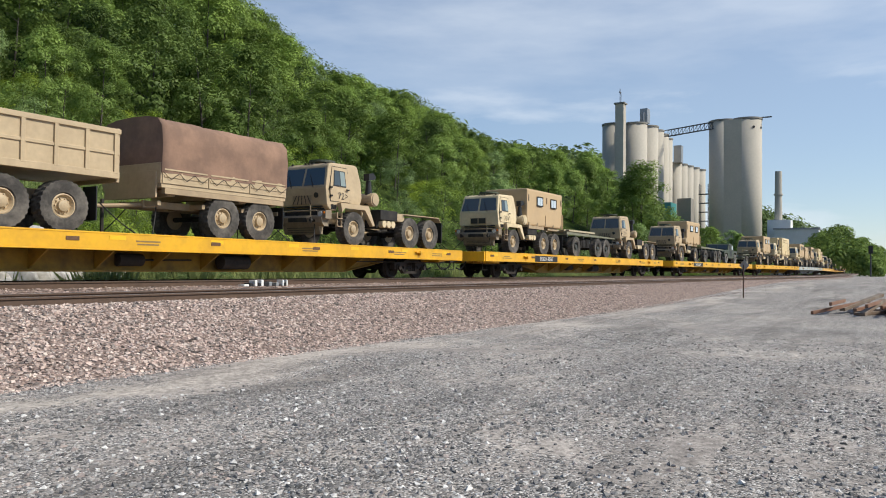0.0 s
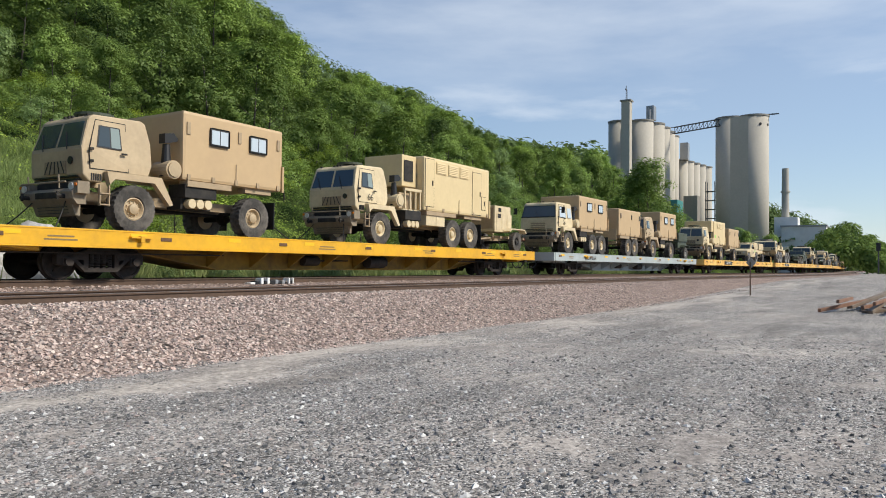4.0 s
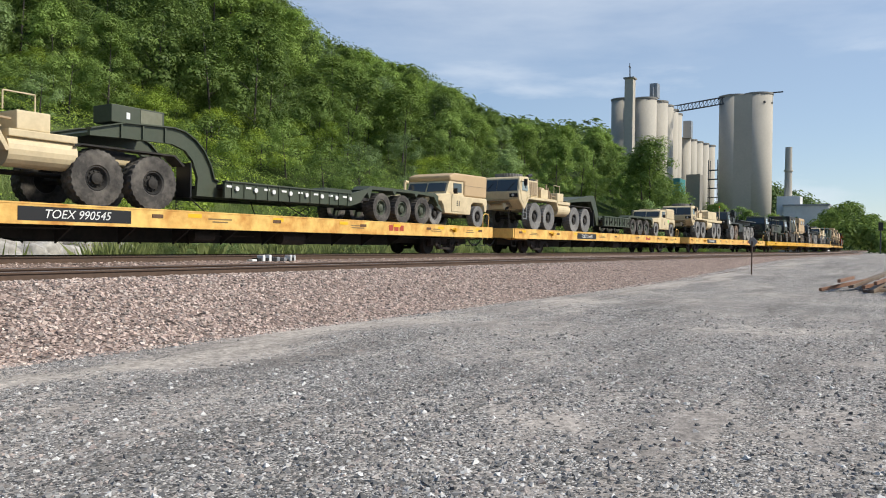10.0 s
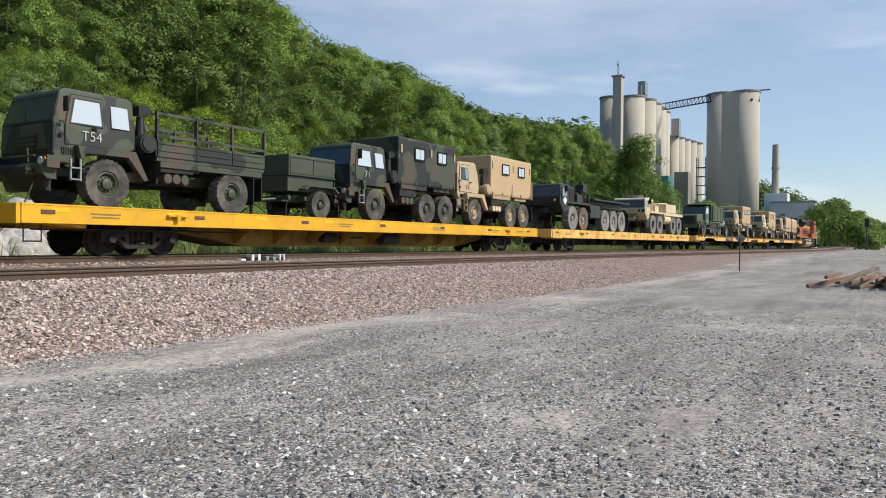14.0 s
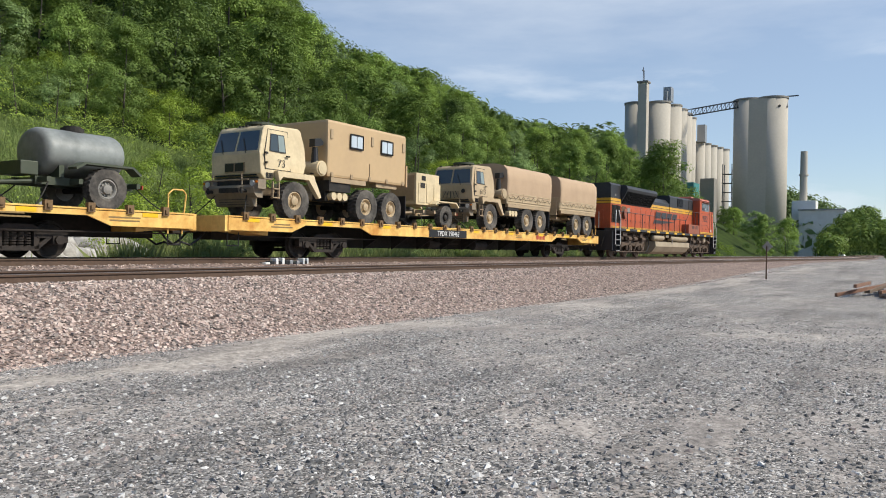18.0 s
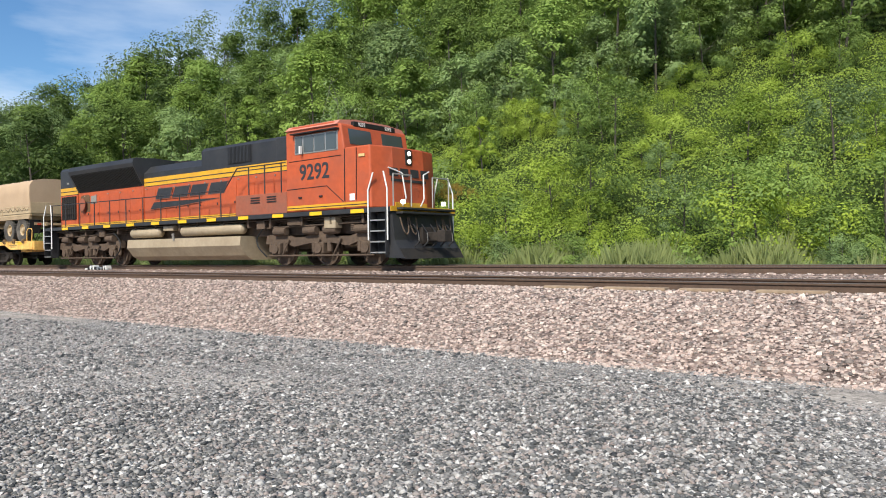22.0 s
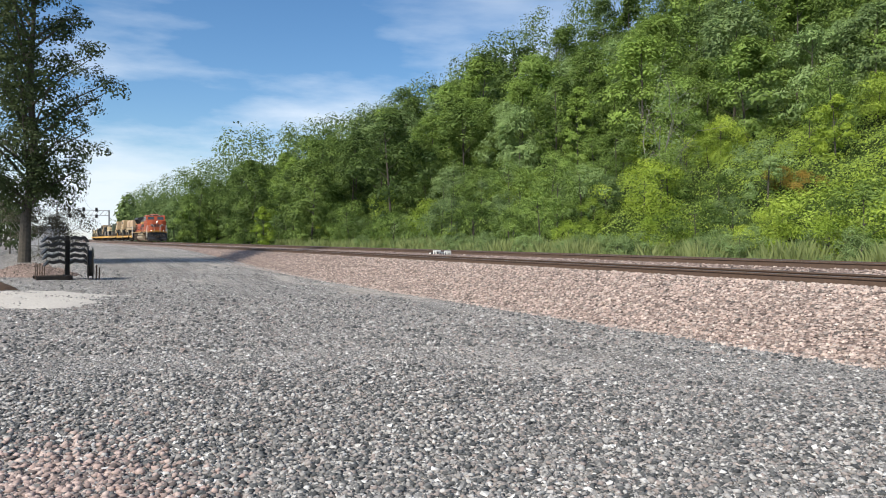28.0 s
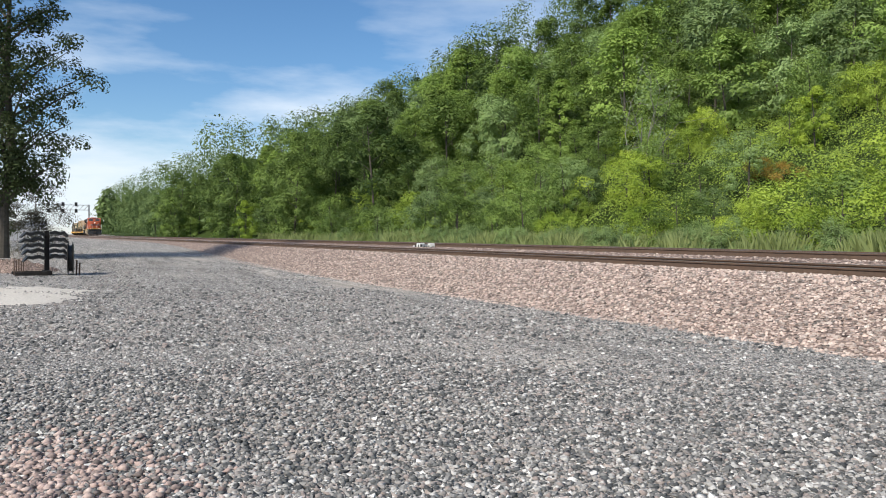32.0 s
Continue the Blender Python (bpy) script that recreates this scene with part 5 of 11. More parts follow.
post = thing("marker_post", "thin rusty post with a small square sign", "post")
part("pole", cyl(bmesh.new(), (0, 0, -0.3), (0, 0, 1.75), 0.035, seg=8), M["rail_rust"], post)
part("sign", box(bmesh.new(), -0.2, 0.2, -0.01, 0.01, -0.2, 0.2), M["grey_metal"], post, "weathered grey sign").matrix_basis = pose(0, -0.04, 1.72, 0, 45, 70)
post.matrix_basis = pose(42.5, 6.35, float(ground_z(42.5, 6.35)))

pile = thing("scrap_pile", "pile of rusty rails and weathered timbers on the gravel", "scrap pile")
rng = random.Random(12)
for k in range(24):
    tier = k // 8
    timber = k % 3 == 1
    L = rng.uniform(2.6, 5.5)
    bm = box(bmesh.new(), -L / 2, L / 2, -0.1 if timber else -0.05, 0.1 if timber else 0.05, -0.06, 0.06, 0.012)
    p = part("timber" if timber else "rail_length", bm, M["old_timber"] if timber else M["rust_brown"], pile, "weathered timber" if timber else "rusty rail length")
    p.matrix_basis = pose(rng.uniform(-0.9, 0.9), -1.7 + (k % 8) * 0.52 + rng.uniform(-0.25, 0.25), 0.08 + tier * 0.14, 0, rng.uniform(-5, 5) * (tier + 0.5), rng.uniform(-24, 24))
pile.matrix_basis = pose(31.9, -0.75, float(ground_z(31.9, -0.75)), 0, 0, -12)
bol = thing("grey_bollard", "pale grey upright utility bollard", "bollard")
part("body", lathe_z([(0.2, -0.2), (0.2, 0.95), (0.16, 1.05), (0.05, 1.1)]), M["white_grey"], bol, smooth=False)
part("base", lathe_z([(0.3, -0.2), (0.3, 0.06), (0.2, 0.1)]), M["concrete"], bol)
bol.matrix_basis = pose(39.0, -0.55, float(ground_z(39.0, -0.55)))

for sx, length, turned in ((-2.9, 1.0, 1), (-4.2, 0.8, -2), (-5.4, 1.1, 1), (-6.7, 0.9, 0), (3.2, 0.7, 2)):
    plank = thing("crossing_plank", "pale worn timber plank lying against the rail", "plank", "planks beside the rail")
    part("board", box(bmesh.new(), -length / 2, length / 2, -0.1, 0.1, 0, 0.05, 0.012), M["pale_plank"], plank)
    plank.matrix_basis = on_line_pose(sx, NEAR_TRACK - 1.02, 0.83, turned)

rack = thing("parts_rack", "black steel rack stacked with curved track parts", "rack")
part("base_frame", box(box(box(bmesh.new(), -0.6, -0.45, -1.28, 0.12, 0, 0.16), 0.45, 0.6, -1.28, 0.12, 0, 0.16), -0.6, 0.6, -0.1, 0.1, 0.0, 0.2), M["black_steel"], rack)
part("centre_post", box(bmesh.new(), -0.09, 0.09, -0.09, 0.09, 0.02, 1.92, 0.01), M["black_steel"], rack)
rng = np.random.default_rng(8)
for tier in range(5):
    for s, reach in ((-1, 1.05 - 0.04 * abs(tier - 3)), (1, 0.82)):
        wave = [(0.1, 0.02), (0.34, 0.10), (0.62, 0.03), (0.8, 0.07), (1.0, -0.05)]
        low = [(s * reach * u, v + rng.normal(0, 0.015)) for u, v in wave]
        pl = prism(bmesh.new(), low + [(a, b + th) for (a, b), th in zip(low[::-1], (0.05, 0.12, 0.13, 0.14, 0.12))], -0.32, 0.32, axis="x")
        part("curved_plate", pl, M["black"], rack, "curved black plate").matrix_basis = pose(0, 0, 0.66 + tier * 0.255, 0, rng.uniform(-3, 3))
for k in range(5):
    part("steel_rod", cyl(bmesh.new(), (0, -1.25 + k * 0.09, 0), (0, -1.25 + k * 0.09, 0.62 + 0.05 * (k % 3)), 0.022, seg=6), M["rail_rust"], rack)
rack.matrix_basis = Matrix.LocRotScale((-31.2, 0.46, float(ground_z(-31.2, 0.46))), Euler((0, 0, radians(8))), (0.84, 0.84, 0.84))
reel = thing("cable_reel", "narrow black reel standing on edge beside the rack", "reel")
bm = lathe(bmesh.new(), [(0.1, -0.12), (0.62, -0.12), (0.72, -0.08), (0.56, -0.06), (0.56, 0.06), (0.72, 0.08), (0.62, 0.12), (0.1, 0.12)], 24)
part("drum", bm, M["black"], reel)
reel.matrix_basis = Matrix.LocRotScale((-31.2, 1.24, float(ground_z(-31.2, 1.24)) + 0.61), Euler((0, 0, radians(-4))), (0.86, 0.86, 0.86))
for y, h in ((1.42, 0.55), (1.52, 0.46)):
    rod = thing("steel_stake", "thin rusty steel stake standing in the gravel", "stake", "stakes beside the rack")
    part("shaft", cyl(bmesh.new(), (0, 0, -0.15), (0.04, 0.02, h), 0.025, seg=6), M["rail_rust"], rod)
    rod.matrix_basis = pose(-31.0, y, float(ground_z(-31.0, y)))


def mound(name, x, y, wide, deep, high, material, label, category, seed, turned=0.0):
    """A low heap with an uneven outline."""
    rng = np.random.default_rng(seed)
    bm, rings, seg = bmesh.new(), 9, 40
    ripple = [1 + 0.16 * math.sin(2 * k * math.tau / seg + seed) + 0.10 * math.sin(5 * k * math.tau / seg) + rng.normal(0, 0.05) for k in range(seg)]
    rows = []
    for i in range(rings):
        q = 1 - i / rings
        row = []
        for k in range(seg):
            a = k * math.tau / seg
            px, py = math.cos(a) * deep * q * ripple[k], math.sin(a) * wide * q * ripple[k]
            row.append(bm.verts.new((px, py, high * (1 - q * q) * (1 + rng.normal(0, 0.16)) - (0.06 if i == 0 else 0.0))))
        rows.append(row)
    for lower, upper in zip(rows, rows[1:]):
        for k in range(seg):
            bm.faces.new((lower[k], lower[(k + 1) % seg], upper[(k + 1) % seg], upper[k]))
    bm.faces.new(rows[-1])
    ob = thing(name, label, category)
    part("crust", bm, material, ob, smooth=True)
    ob.matrix_basis = pose(x, y, float(ground_z(x, y)) + 0.01, 0, 0, turned)


mound("gravel_patch", -21.6, -0.8, 2.6, 2.9, 0.13, M["pale_slab"], "flat patch of pale dusty gravel on the yard", "gravel", 2, 10)
mound("soil_heap", -25.6, -2.75, 1.5, 1.1, 0.42, M["brown_soil"], "low dark brown heap of soil at the yard's edge", "soil heap", 5)
mound("ballast_heap", -33.6, -0.75, 1.8, 1.3, 0.42, M["ballast"], "low heap of pinkish ballast stone behind the rack", "stone heap", 7)
rng = np.random.default_rng(61)


def patch_area(rng, n):
    a, r = rng.uniform(0, math.tau, n), rng.random(n) ** 0.6
    return -21.6 + 3.1 * r * np.cos(a), -1.0 + 2.5 * r * np.sin(a)


def patch_height(x, y):
    q = np.clip(((x + 21.6) / 2.9) ** 2 + ((y + 1.0) / 2.3) ** 2, 0, 1)
    return ground_z(x, y) + 0.12 * (1 - q)


scatter_stones("patch_grit", 2600, patch_area, (0.01, 0.028), M["pebble"], patch_height, 62, "pale grit strewn over the dusty patch", 0.25)
thicket = thing("dead_thicket", "grey tangled twiggy thicket at the foot of the big tree", "shrub")
bm = bmesh.new()
for k in range(7):
    a = k * math.tau / 7
    bough(bm, rng, Vector((0.7 * math.cos(a), 0.7 * math.sin(a), -0.1)), Vector((0.35 * math.cos(a), 0.35 * math.sin(a), 1)).normalized(), rng.uniform(2.4, 3.6), 0.025, 2)
part("stem_tangle", bm, M["pale_bark"], thicket)
part("foliage", quad_mesh("foliage", leaf_cloud(rng, rng.normal(0, 0.85, (40, 3)) * (1, 1.3, 1.3) + (0, 0, 2.4), rng.uniform(0.3, 0.7, 40), 9000, 0.05), M["leaf_dull"]), None, thicket, "dull grey-brown leaves")
thicket.matrix_basis = pose(-49.0, -0.35, float(ground_z(-49.0, -0.35)))

bridge = thing("signal_gantry", "grey steel signal gantry over the tracks", "signal gantry")
gx0 = -236.0
for y in (0.9, 14.2):
    part("leg", box(bmesh.new(), -0.18, 0.18, y - 0.18, y + 0.18, 0, 9.2), M["grey_metal"], bridge)
tr = bmesh.new()
for z in (7.6, 9.0):
    box(tr, -0.15, 0.15, 0.9, 14.2, z, z + 0.14)
for k in range(11):
    cyl(tr, (0, 0.9 + k * 1.2, 7.6), (0, 2.1 + k * 1.2, 9.1), 0.06, seg=4)
part("truss", tr, M["grey_metal"], bridge)
for y in (4.0, 7.6, 10.9):
    head = part("signal_head", box(bmesh.new(), -0.25, 0.4, y - 0.34, y + 0.34, 8.7, 9.8, 0.05), M["black"], bridge)
    part("signal_head", box(bmesh.new(), -0.25, 0.4, y - 0.34, y + 0.34, 6.9, 7.9, 0.05), M["black"], bridge)
bridge.matrix_basis = pose(gx0, 0, 0.6, 0, 0, 2.5)
shed = thing("yard_shed", "small pale grey equipment shed by the line", "shed")
part("shell", box(bmesh.new(), -1.6, 1.6, -2.2, 2.2, 0, 2.2, 0.02), M["white_grey"], shed)
part("roof", box(bmesh.new(), -1.8, 1.8, -2.4, 2.4, 2.2, 2.38, 0.02), M["grey_metal"], shed)
shed.matrix_basis = pose(-105.0, -0.8, float(ground_z(-105.0, -0.8)))
signal = thing("right_signal", "dark trackside signal mast far down the line", "signal")
part("mast", cyl(bmesh.new(), (0, 0, 0), (0, 0, 6.0), 0.12, seg=8), M["dark_steel"], signal)
part("signal_head", box(bmesh.new(), -0.3, 0.3, -0.4, 0.4, 4.6, 6.2, 0.05), M["black"], signal)
signal.matrix_basis = pose(170.0, 2.0, 0.7)


# ---- wheels ----
def tyre_mesh(radius, width, rim_r, material, lugs=28):
    """A tyre whose tread blocks rise from one carcass, staggered on its two shoulders."""
    bm = bmesh.new()
    w, seg = width / 2, lugs * 2
    rows = [(rim_r, -0.72, 0), (rim_r + 0.03, -0.9, 0), (radius * 0.84, -1.0, 0), (radius * 0.96, -0.97, 1), (radius * 0.97, -0.5, 1), (radius * 0.965, -0.06, 0), (radius * 0.965, 0.06, 0), (radius * 0.97, 0.5, 2), (radius * 0.96, 0.97, 2), (radius * 0.84, 1.0, 0), (rim_r + 0.03, 0.9, 0), (rim_r, 0.72, 0)]
    rings = []
    for r, y, kind in rows:
        ring = []
        for i in range(seg):
            up = kind and (i + (kind == 2)) % 2 == 0
            a = i * math.tau / seg
            rr = r + (radius * 0.034 if up else (-radius * 0.008 if kind else 0))
            ring.append(bm.verts.new((rr * math.cos(a), y * w, rr * math.sin(a))))
        rings.append(ring)
    for p, q in zip(rings, rings[1:]):
        for i in range(seg):
            bm.faces.new((p[i], p[(i + 1) % seg], q[(i + 1) % seg], q[i]))
    bmesh.ops.recalc_face_normals(bm, faces=bm.faces[:])
    return mesh_of("tyre", bm, material)


def rim_mesh(rim_r, width, paint, dish=0.05):
    bm = bmesh.new()
    w = width / 2 * 0.72
    lathe(bm, [(rim_r + 0.012, w), (rim_r + 0.012, -w), (rim_r - 0.02, -w - 0.012), (rim_r - 0.045, -w + 0.02), (rim_r * 0.72, -w + dish + 0.03), (rim_r * 0.5, -w + dish), (rim_r * 0.46, -w - 0.02), (rim_r * 0.22, -w - 0.04), (0.0005, -w - 0.045)], 20)
    for i in range(10):
        a = i * math.tau / 10
        x, z = math.cos(a) * rim_r * 0.62, math.sin(a) * rim_r * 0.62
        cyl(bm, (x, -w + dish + 0.02, z), (x, -w + dish - 0.02, z), 0.02, seg=6)
    return mesh_of("rim", bm, paint)


WHEELS = {}


def wheel(parent, x, y, radius=0.59, width=0.38, rim="tan", z=None, rim_r=None, rubber="rubber"):
    rim_r = rim_r or radius * 0.47
    key = (radius, width, rim, rim_r, rubber)
    if key not in WHEELS:
        WHEELS[key] = (tyre_mesh(radius, width, rim_r, M[rubber]), rim_mesh(rim_r, width, M[rim]))
    tyre = part("wheel", WHEELS[key][0], None, parent)
    turned = math.pi if y > 0 else 0.0
    tyre.matrix_basis = Matrix.LocRotScale((x, y, radius if z is None else z), Euler((0, 0, turned)), None) @ Matrix.Rotation(random.uniform(0, 6), 4, "Y")
    part("rim", WHEELS[key][1], None, tyre, "painted steel rim with bolts")
    return tyre


def lettering(text, size, material, parent, x, y, z, facing="near", lean=0.0, name="lettering", bold=0.018):
    """Painted characters lying on a surface, 3 mm proud of it."""
    c = bpy.data.curves.new("text", "FONT")
    c.body, c.size, c.extrude, c.align_x, c.shear, c.offset = text, size, 0.002, "CENTER", lean, size * bold
    tmp = bpy.data.objects.new("text", c)
    me = bpy.data.meshes.new_from_object(tmp)
    bpy.data.objects.remove(tmp)
    me.materials.clear()
    me.materials.append(material)
    ob = part(name, me, None, parent, "painted characters")
    turn = {"near": (90, 0, 0), "far": (90, 0, 180), "front": (90, 0, -90), "right": (90, 0, 90)}[facing]
    ob.matrix_basis = pose(x, y, z, *turn)
    return ob


# ---- medium tactical trucks ----
def flank(z):
    """Half the width of the cab at a height."""
    return 1.06 - max(0.0, z - 1.75) * 0.13


def cab_skin(bm, outline, out=0.0, thick=None, sides=(-1, 1)):
    """The outline as a solid across the cab, or as a panel on its flanks."""
    if thick is None:
        a = [bm.verts.new((x, -flank(z) - out, z)) for x, z in outline]
        b = [bm.verts.new((x, flank(z) + out, z)) for x, z in outline]
        pairs = [(a, b)]
    else:
        pairs = []
        for s in sides:
            pairs.append(([bm.verts.new((x, s * (flank(z) + out), z)) for x, z in outline], [bm.verts.new((x, s * (flank(z) + out - thick), z)) for x, z in outline]))
    k = len(outline)
    for a, b in pairs:
        bm.faces.new(a)
        bm.faces.new(b[::-1])
        for i in range(k):
            bm.faces.new((a[i], b[i], b[(i + 1) % k], a[(i + 1) % k]))
    bmesh.ops.recalc_face_normals(bm, faces=bm.faces[:])
    return bm


def shrink(outline, k):
    cx, cz = sum(p[0] for p in outline) / len(outline), sum(p[1] for p in outline) / len(outline)
    return [(cx + (x - cx) * k, cz + (z - cz) * k) for x, z in outline]


def fmtv_base(ob, paint, rim, axles, armoured=True, length=6.0, number="", ink="black"):
    """Chassis, wheels and cab-over cab of a medium tactical truck; the front axle at x = 0, the bonnet end towards -x."""
    P = M[paint]
    fr = bmesh.new()
    for s in (-1, 1):
        box(fr, -1.1, length, s * 0.42 - 0.05, s * 0.42 + 0.05, 0.74, 0.98)
    for x in (-0.9, 1.2, 2.4, axles[-1] + 0.6, length - 0.05):
        box(fr, x - 0.05, x + 0.05, -0.4, 0.4, 0.78, 0.95)
    part("chassis_frame", fr, M["dull_tan"] if paint in ("tan", "cream") else P, ob)
    for x in axles:
        ax = bmesh.new()
        cyl(ax, (x, -0.85, 0.59), (x, 0.85, 0.59), 0.08, seg=10)
        bmesh.ops.create_uvsphere(ax, u_segments=10, v_segments=6, radius=0.2, matrix=Matrix.Translation((x, 0.1, 0.6)))
        for s in (-1, 1):
            box(ax, x - 0.5, x + 0.5, s * 0.5 - 0.04, s * 0.5 + 0.04, 0.66, 0.74)
        part("axle", ax, M["dark"], ob)
    part("drive_shaft", cyl(bmesh.new(), (0.3, 0.1, 0.7), (axles[1] - 0.1, 0.1, 0.66), 0.05, seg=8), M["dark"], ob)
    for x in axles:
        for s in (-1, 1):
            wheel(ob, x, s * 1.0, rim=rim)
    if armoured:
        shell = [(-1.14, 1.16), (-1.3, 1.32), (-1.33, 1.9), (-1.1, 2.68), (-0.98, 2.77), (0.32, 2.82), (0.44, 2.75), (0.56, 2.24), (0.56, 1.7), (0.46, 1.42), (-0.74, 1.42), (-0.8, 1.16)]
        win = [(-0.92, 2.02), (-0.84, 2.5), (-0.34, 2.5), (-0.32, 2.02)]
        door = [(-1.12, 1.48), (-1.13, 1.92), (-0.94, 2.64), (-0.16, 2.64), (-0.12, 1.48)]
        edge, top = (-1.325, 1.92), (-1.105, 2.665)
    else:
        shell = [(-1.22, 1.0), (-1.3, 1.25), (-1.28, 1.85), (-1.08, 2.64), (-0.95, 2.74), (0.7, 2.74), (0.84, 2.66), (0.88, 1.5), (0.62, 1.4), (-0.7, 1.4), (-0.76, 1.0)]
        win = [(-0.86, 1.95), (-0.72, 2.5), (-0.1, 2.5), (-0.08, 1.95)]
        door = [(-1.0, 1.45), (-0.98, 1.9), (-0.8, 2.6), (0.0, 2.6), (0.02, 1.45)]
        edge, top = (-1.285, 1.9), (-1.095, 2.58)
    cab = part("cab", cab_skin(bmesh.new(), shell), P, ob)
    bev = cab.modifiers.new("edges", "BEVEL")
    bev.width, bev.segments, bev.limit_method, bev.angle_limit = 0.035, 2, "ANGLE", radians(25)
    for s in (-1, 1):
        part("door_seal", cab_skin(bmesh.new(), shrink(door, 1.035), 0.005, 0.02, (s,)), M["dark"], ob, "dark gap round the door")
        d = part("door", cab_skin(bmesh.new(), door, 0.012, 0.03, (s,)), P, ob)
        for hz in (1.62, 1.9):
            part("hinge", box(bmesh.new(), -1.16, -1.06, s * 1.09 - 0.02, s * 1.09 + 0.02, hz, hz + 0.06, 0.008), M["dark"], d)
        part("window_frame", cab_skin(bmesh.new(), shrink(win, 1.12), 0.017, 0.02, (s,)), M["black"], d)
        if armoured:
            front, back = [win[0], win[1], (-0.6, 2.5), (-0.6, 2.02)], [(-0.57, 2.02), (-0.57, 2.5), win[2], win[3]]
            part("window", cab_skin(bmesh.new(), front, 0.022, 0.02, (s,)), M["glass"], d)
            part("window", cab_skin(bmesh.new(), back, 0.022, 0.02, (s,)), M["reflect_glass"], d, "window pane tinted pale for its reflection")
        else:
            part("window", cab_skin(bmesh.new(), win, 0.022, 0.02, (s,)), M["sky_glass"], d)
        h = bmesh.new()
        box(h, -0.32, -0.18, s * 1.09 - 0.02, s * 1.09 + 0.02, 1.88, 1.92)
        part("door_handle", h, M["dark"], d)
        if not armoured:
            part("rear_window", cab_skin(bmesh.new(), [(0.2, 1.95), (0.2, 2.48), (0.66, 2.48), (0.68, 1.95)], 0.015, 0.02, (s,)), M["sky_glass"], ob)
        if not armoured:
            mi = bmesh.new()
            cyl(mi, (-1.12, s * 1.15, 2.3), (-1.2, s * 1.4, 2.35), 0.015, seg=6)
            box(mi, -1.22, -1.18, s * 1.4 - 0.09, s * 1.4 + 0.09, 2.12, 2.46, 0.01)
            part("mirror", mi, M["dark"], ob)
    # windscreens: panes laid on the raked front
    dx, dz = top[0] - edge[0], top[1] - edge[1]
    nrm = Vector((-dz, 0, dx)).normalized()
    fb = bmesh.new()
    f = [fb.verts.new(Vector((edge[0] + dx * k, y, edge[1] + dz * k)) + nrm * o) for o in (0.006, -0.03) for k, y in ((0.03, -1.01), (0.03, 1.01), (0.96, 0.92), (0.96, -0.92))]
    for q in ((0, 1, 2, 3), (7, 6, 5, 4), (0, 4, 5, 1), (1, 5, 6, 2), (2, 6, 7, 3), (3, 7, 4, 0)):
        fb.faces.new([f[i] for i in q])
    bmesh.ops.recalc_face_normals(fb, faces=fb.faces[:])
    part("windscreen_frame", fb, P if armoured else M["black"], ob)
    for a, b in (((-0.93, -0.045), (0.045, 0.93)) if armoured else ((-0.96, 0.96),)):
        bm = bmesh.new()
        low, high = [], []
        for k, shrink_y in ((0.1, 1.0), (0.9, 0.9)):
            x, z = edge[0] + dx * k, edge[1] + dz * k
            low.append([(x, y * (shrink_y if abs(y) > 0.5 else 1), z) for y in (a, b)])
        pts = [low[0][0], low[0][1], low[1][1], low[1][0]]
        f = [bm.verts.new(Vector(p) + nrm * 0.015) for p in pts]
        g = [bm.verts.new(Vector(p) - nrm * 0.03) for p in pts]
        bm.faces.new(f)
        bm.faces.new(g[::-1])
        for i in range(4):
            bm.faces.new((f[i], g[i], g[(i + 1) % 4], f[(i + 1) % 4]))
        bmesh.ops.recalc_face_normals(bm, faces=bm.faces[:])
        part("windscreen", bm, M["glass"], ob, "dark windscreen pane")
        wi = bmesh.new()
        y = (a + b) / 2
        cyl(wi, Vector((edge[0], y, edge[1])) + nrm * 0.03, Vector((edge[0] + dx * 0.6, y + 0.25, edge[1] + dz * 0.6)) + nrm * 0.03, 0.012, seg=5)
        part("wiper", wi, M["black"], ob)
    gr = box(bmesh.new(), -1.345, -1.26, -0.42, 0.42, 1.36, 1.66)
    grille = part("grille", gr, M["mid_brown"] if paint in ("tan", "cream") else M["black"], ob, "dull dark grille behind slanted bars")
    if number.startswith("73"):
        for y in (-0.21, 0.21):
            part("grille_opening", box(bmesh.new(), -1.362, -1.34, y - 0.18, y + 0.18, 1.4, 1.64, 0.008), M["black"], grille, "black grille opening")
    elif armoured:
        for k in range(5):
            y = -0.4 + k * 0.2
            bar = prism(bmesh.new(), [(y - 0.012, 1.36), (y + 0.012, 1.36), (y * 0.6 + 0.012, 1.66), (y * 0.6 - 0.012, 1.66)], -1.36, -1.348, axis="x")
            part("grille_bar", bar, M["black"], grille)
        part("emblem_disc", cyl(bmesh.new(), (-1.33, -0.62, 1.66), (-1.36, -0.62, 1.66), 0.09, seg=14), M["black"], ob, "round black emblem disc")
    else:
        for k in range(3):
            part("grille_bar", box(bmesh.new(), -1.355, -1.348, -0.5, 0.5, 1.42 + k * 0.1, 1.45 + k * 0.1), P, grille)
    W = M["grey_tan"] if paint in ("tan", "cream") else P
    for z in (1.19, 1.27):
        part("front_slot", box(bmesh.new(), -1.335, -1.16, -0.86, 0.86, z, z + 0.035), M["black"], ob, "narrow dark slot across the front")
    under = part("under_plate", prism(bmesh.new(), [(-1.4, 0.62), (-1.3, 0.38), (-1.18, 0.36), (-1.18, 0.62)], -0.8, 0.8), W, ob)
    for k in range(3):
        part("plate_slot", box(bmesh.new(), -1.405 + k * 0.032, -1.37 + k * 0.032, -0.6, 0.6, 0.56 - k * 0.07, 0.575 - k * 0.07), M["black"], under)
    bu = bmesh.new()
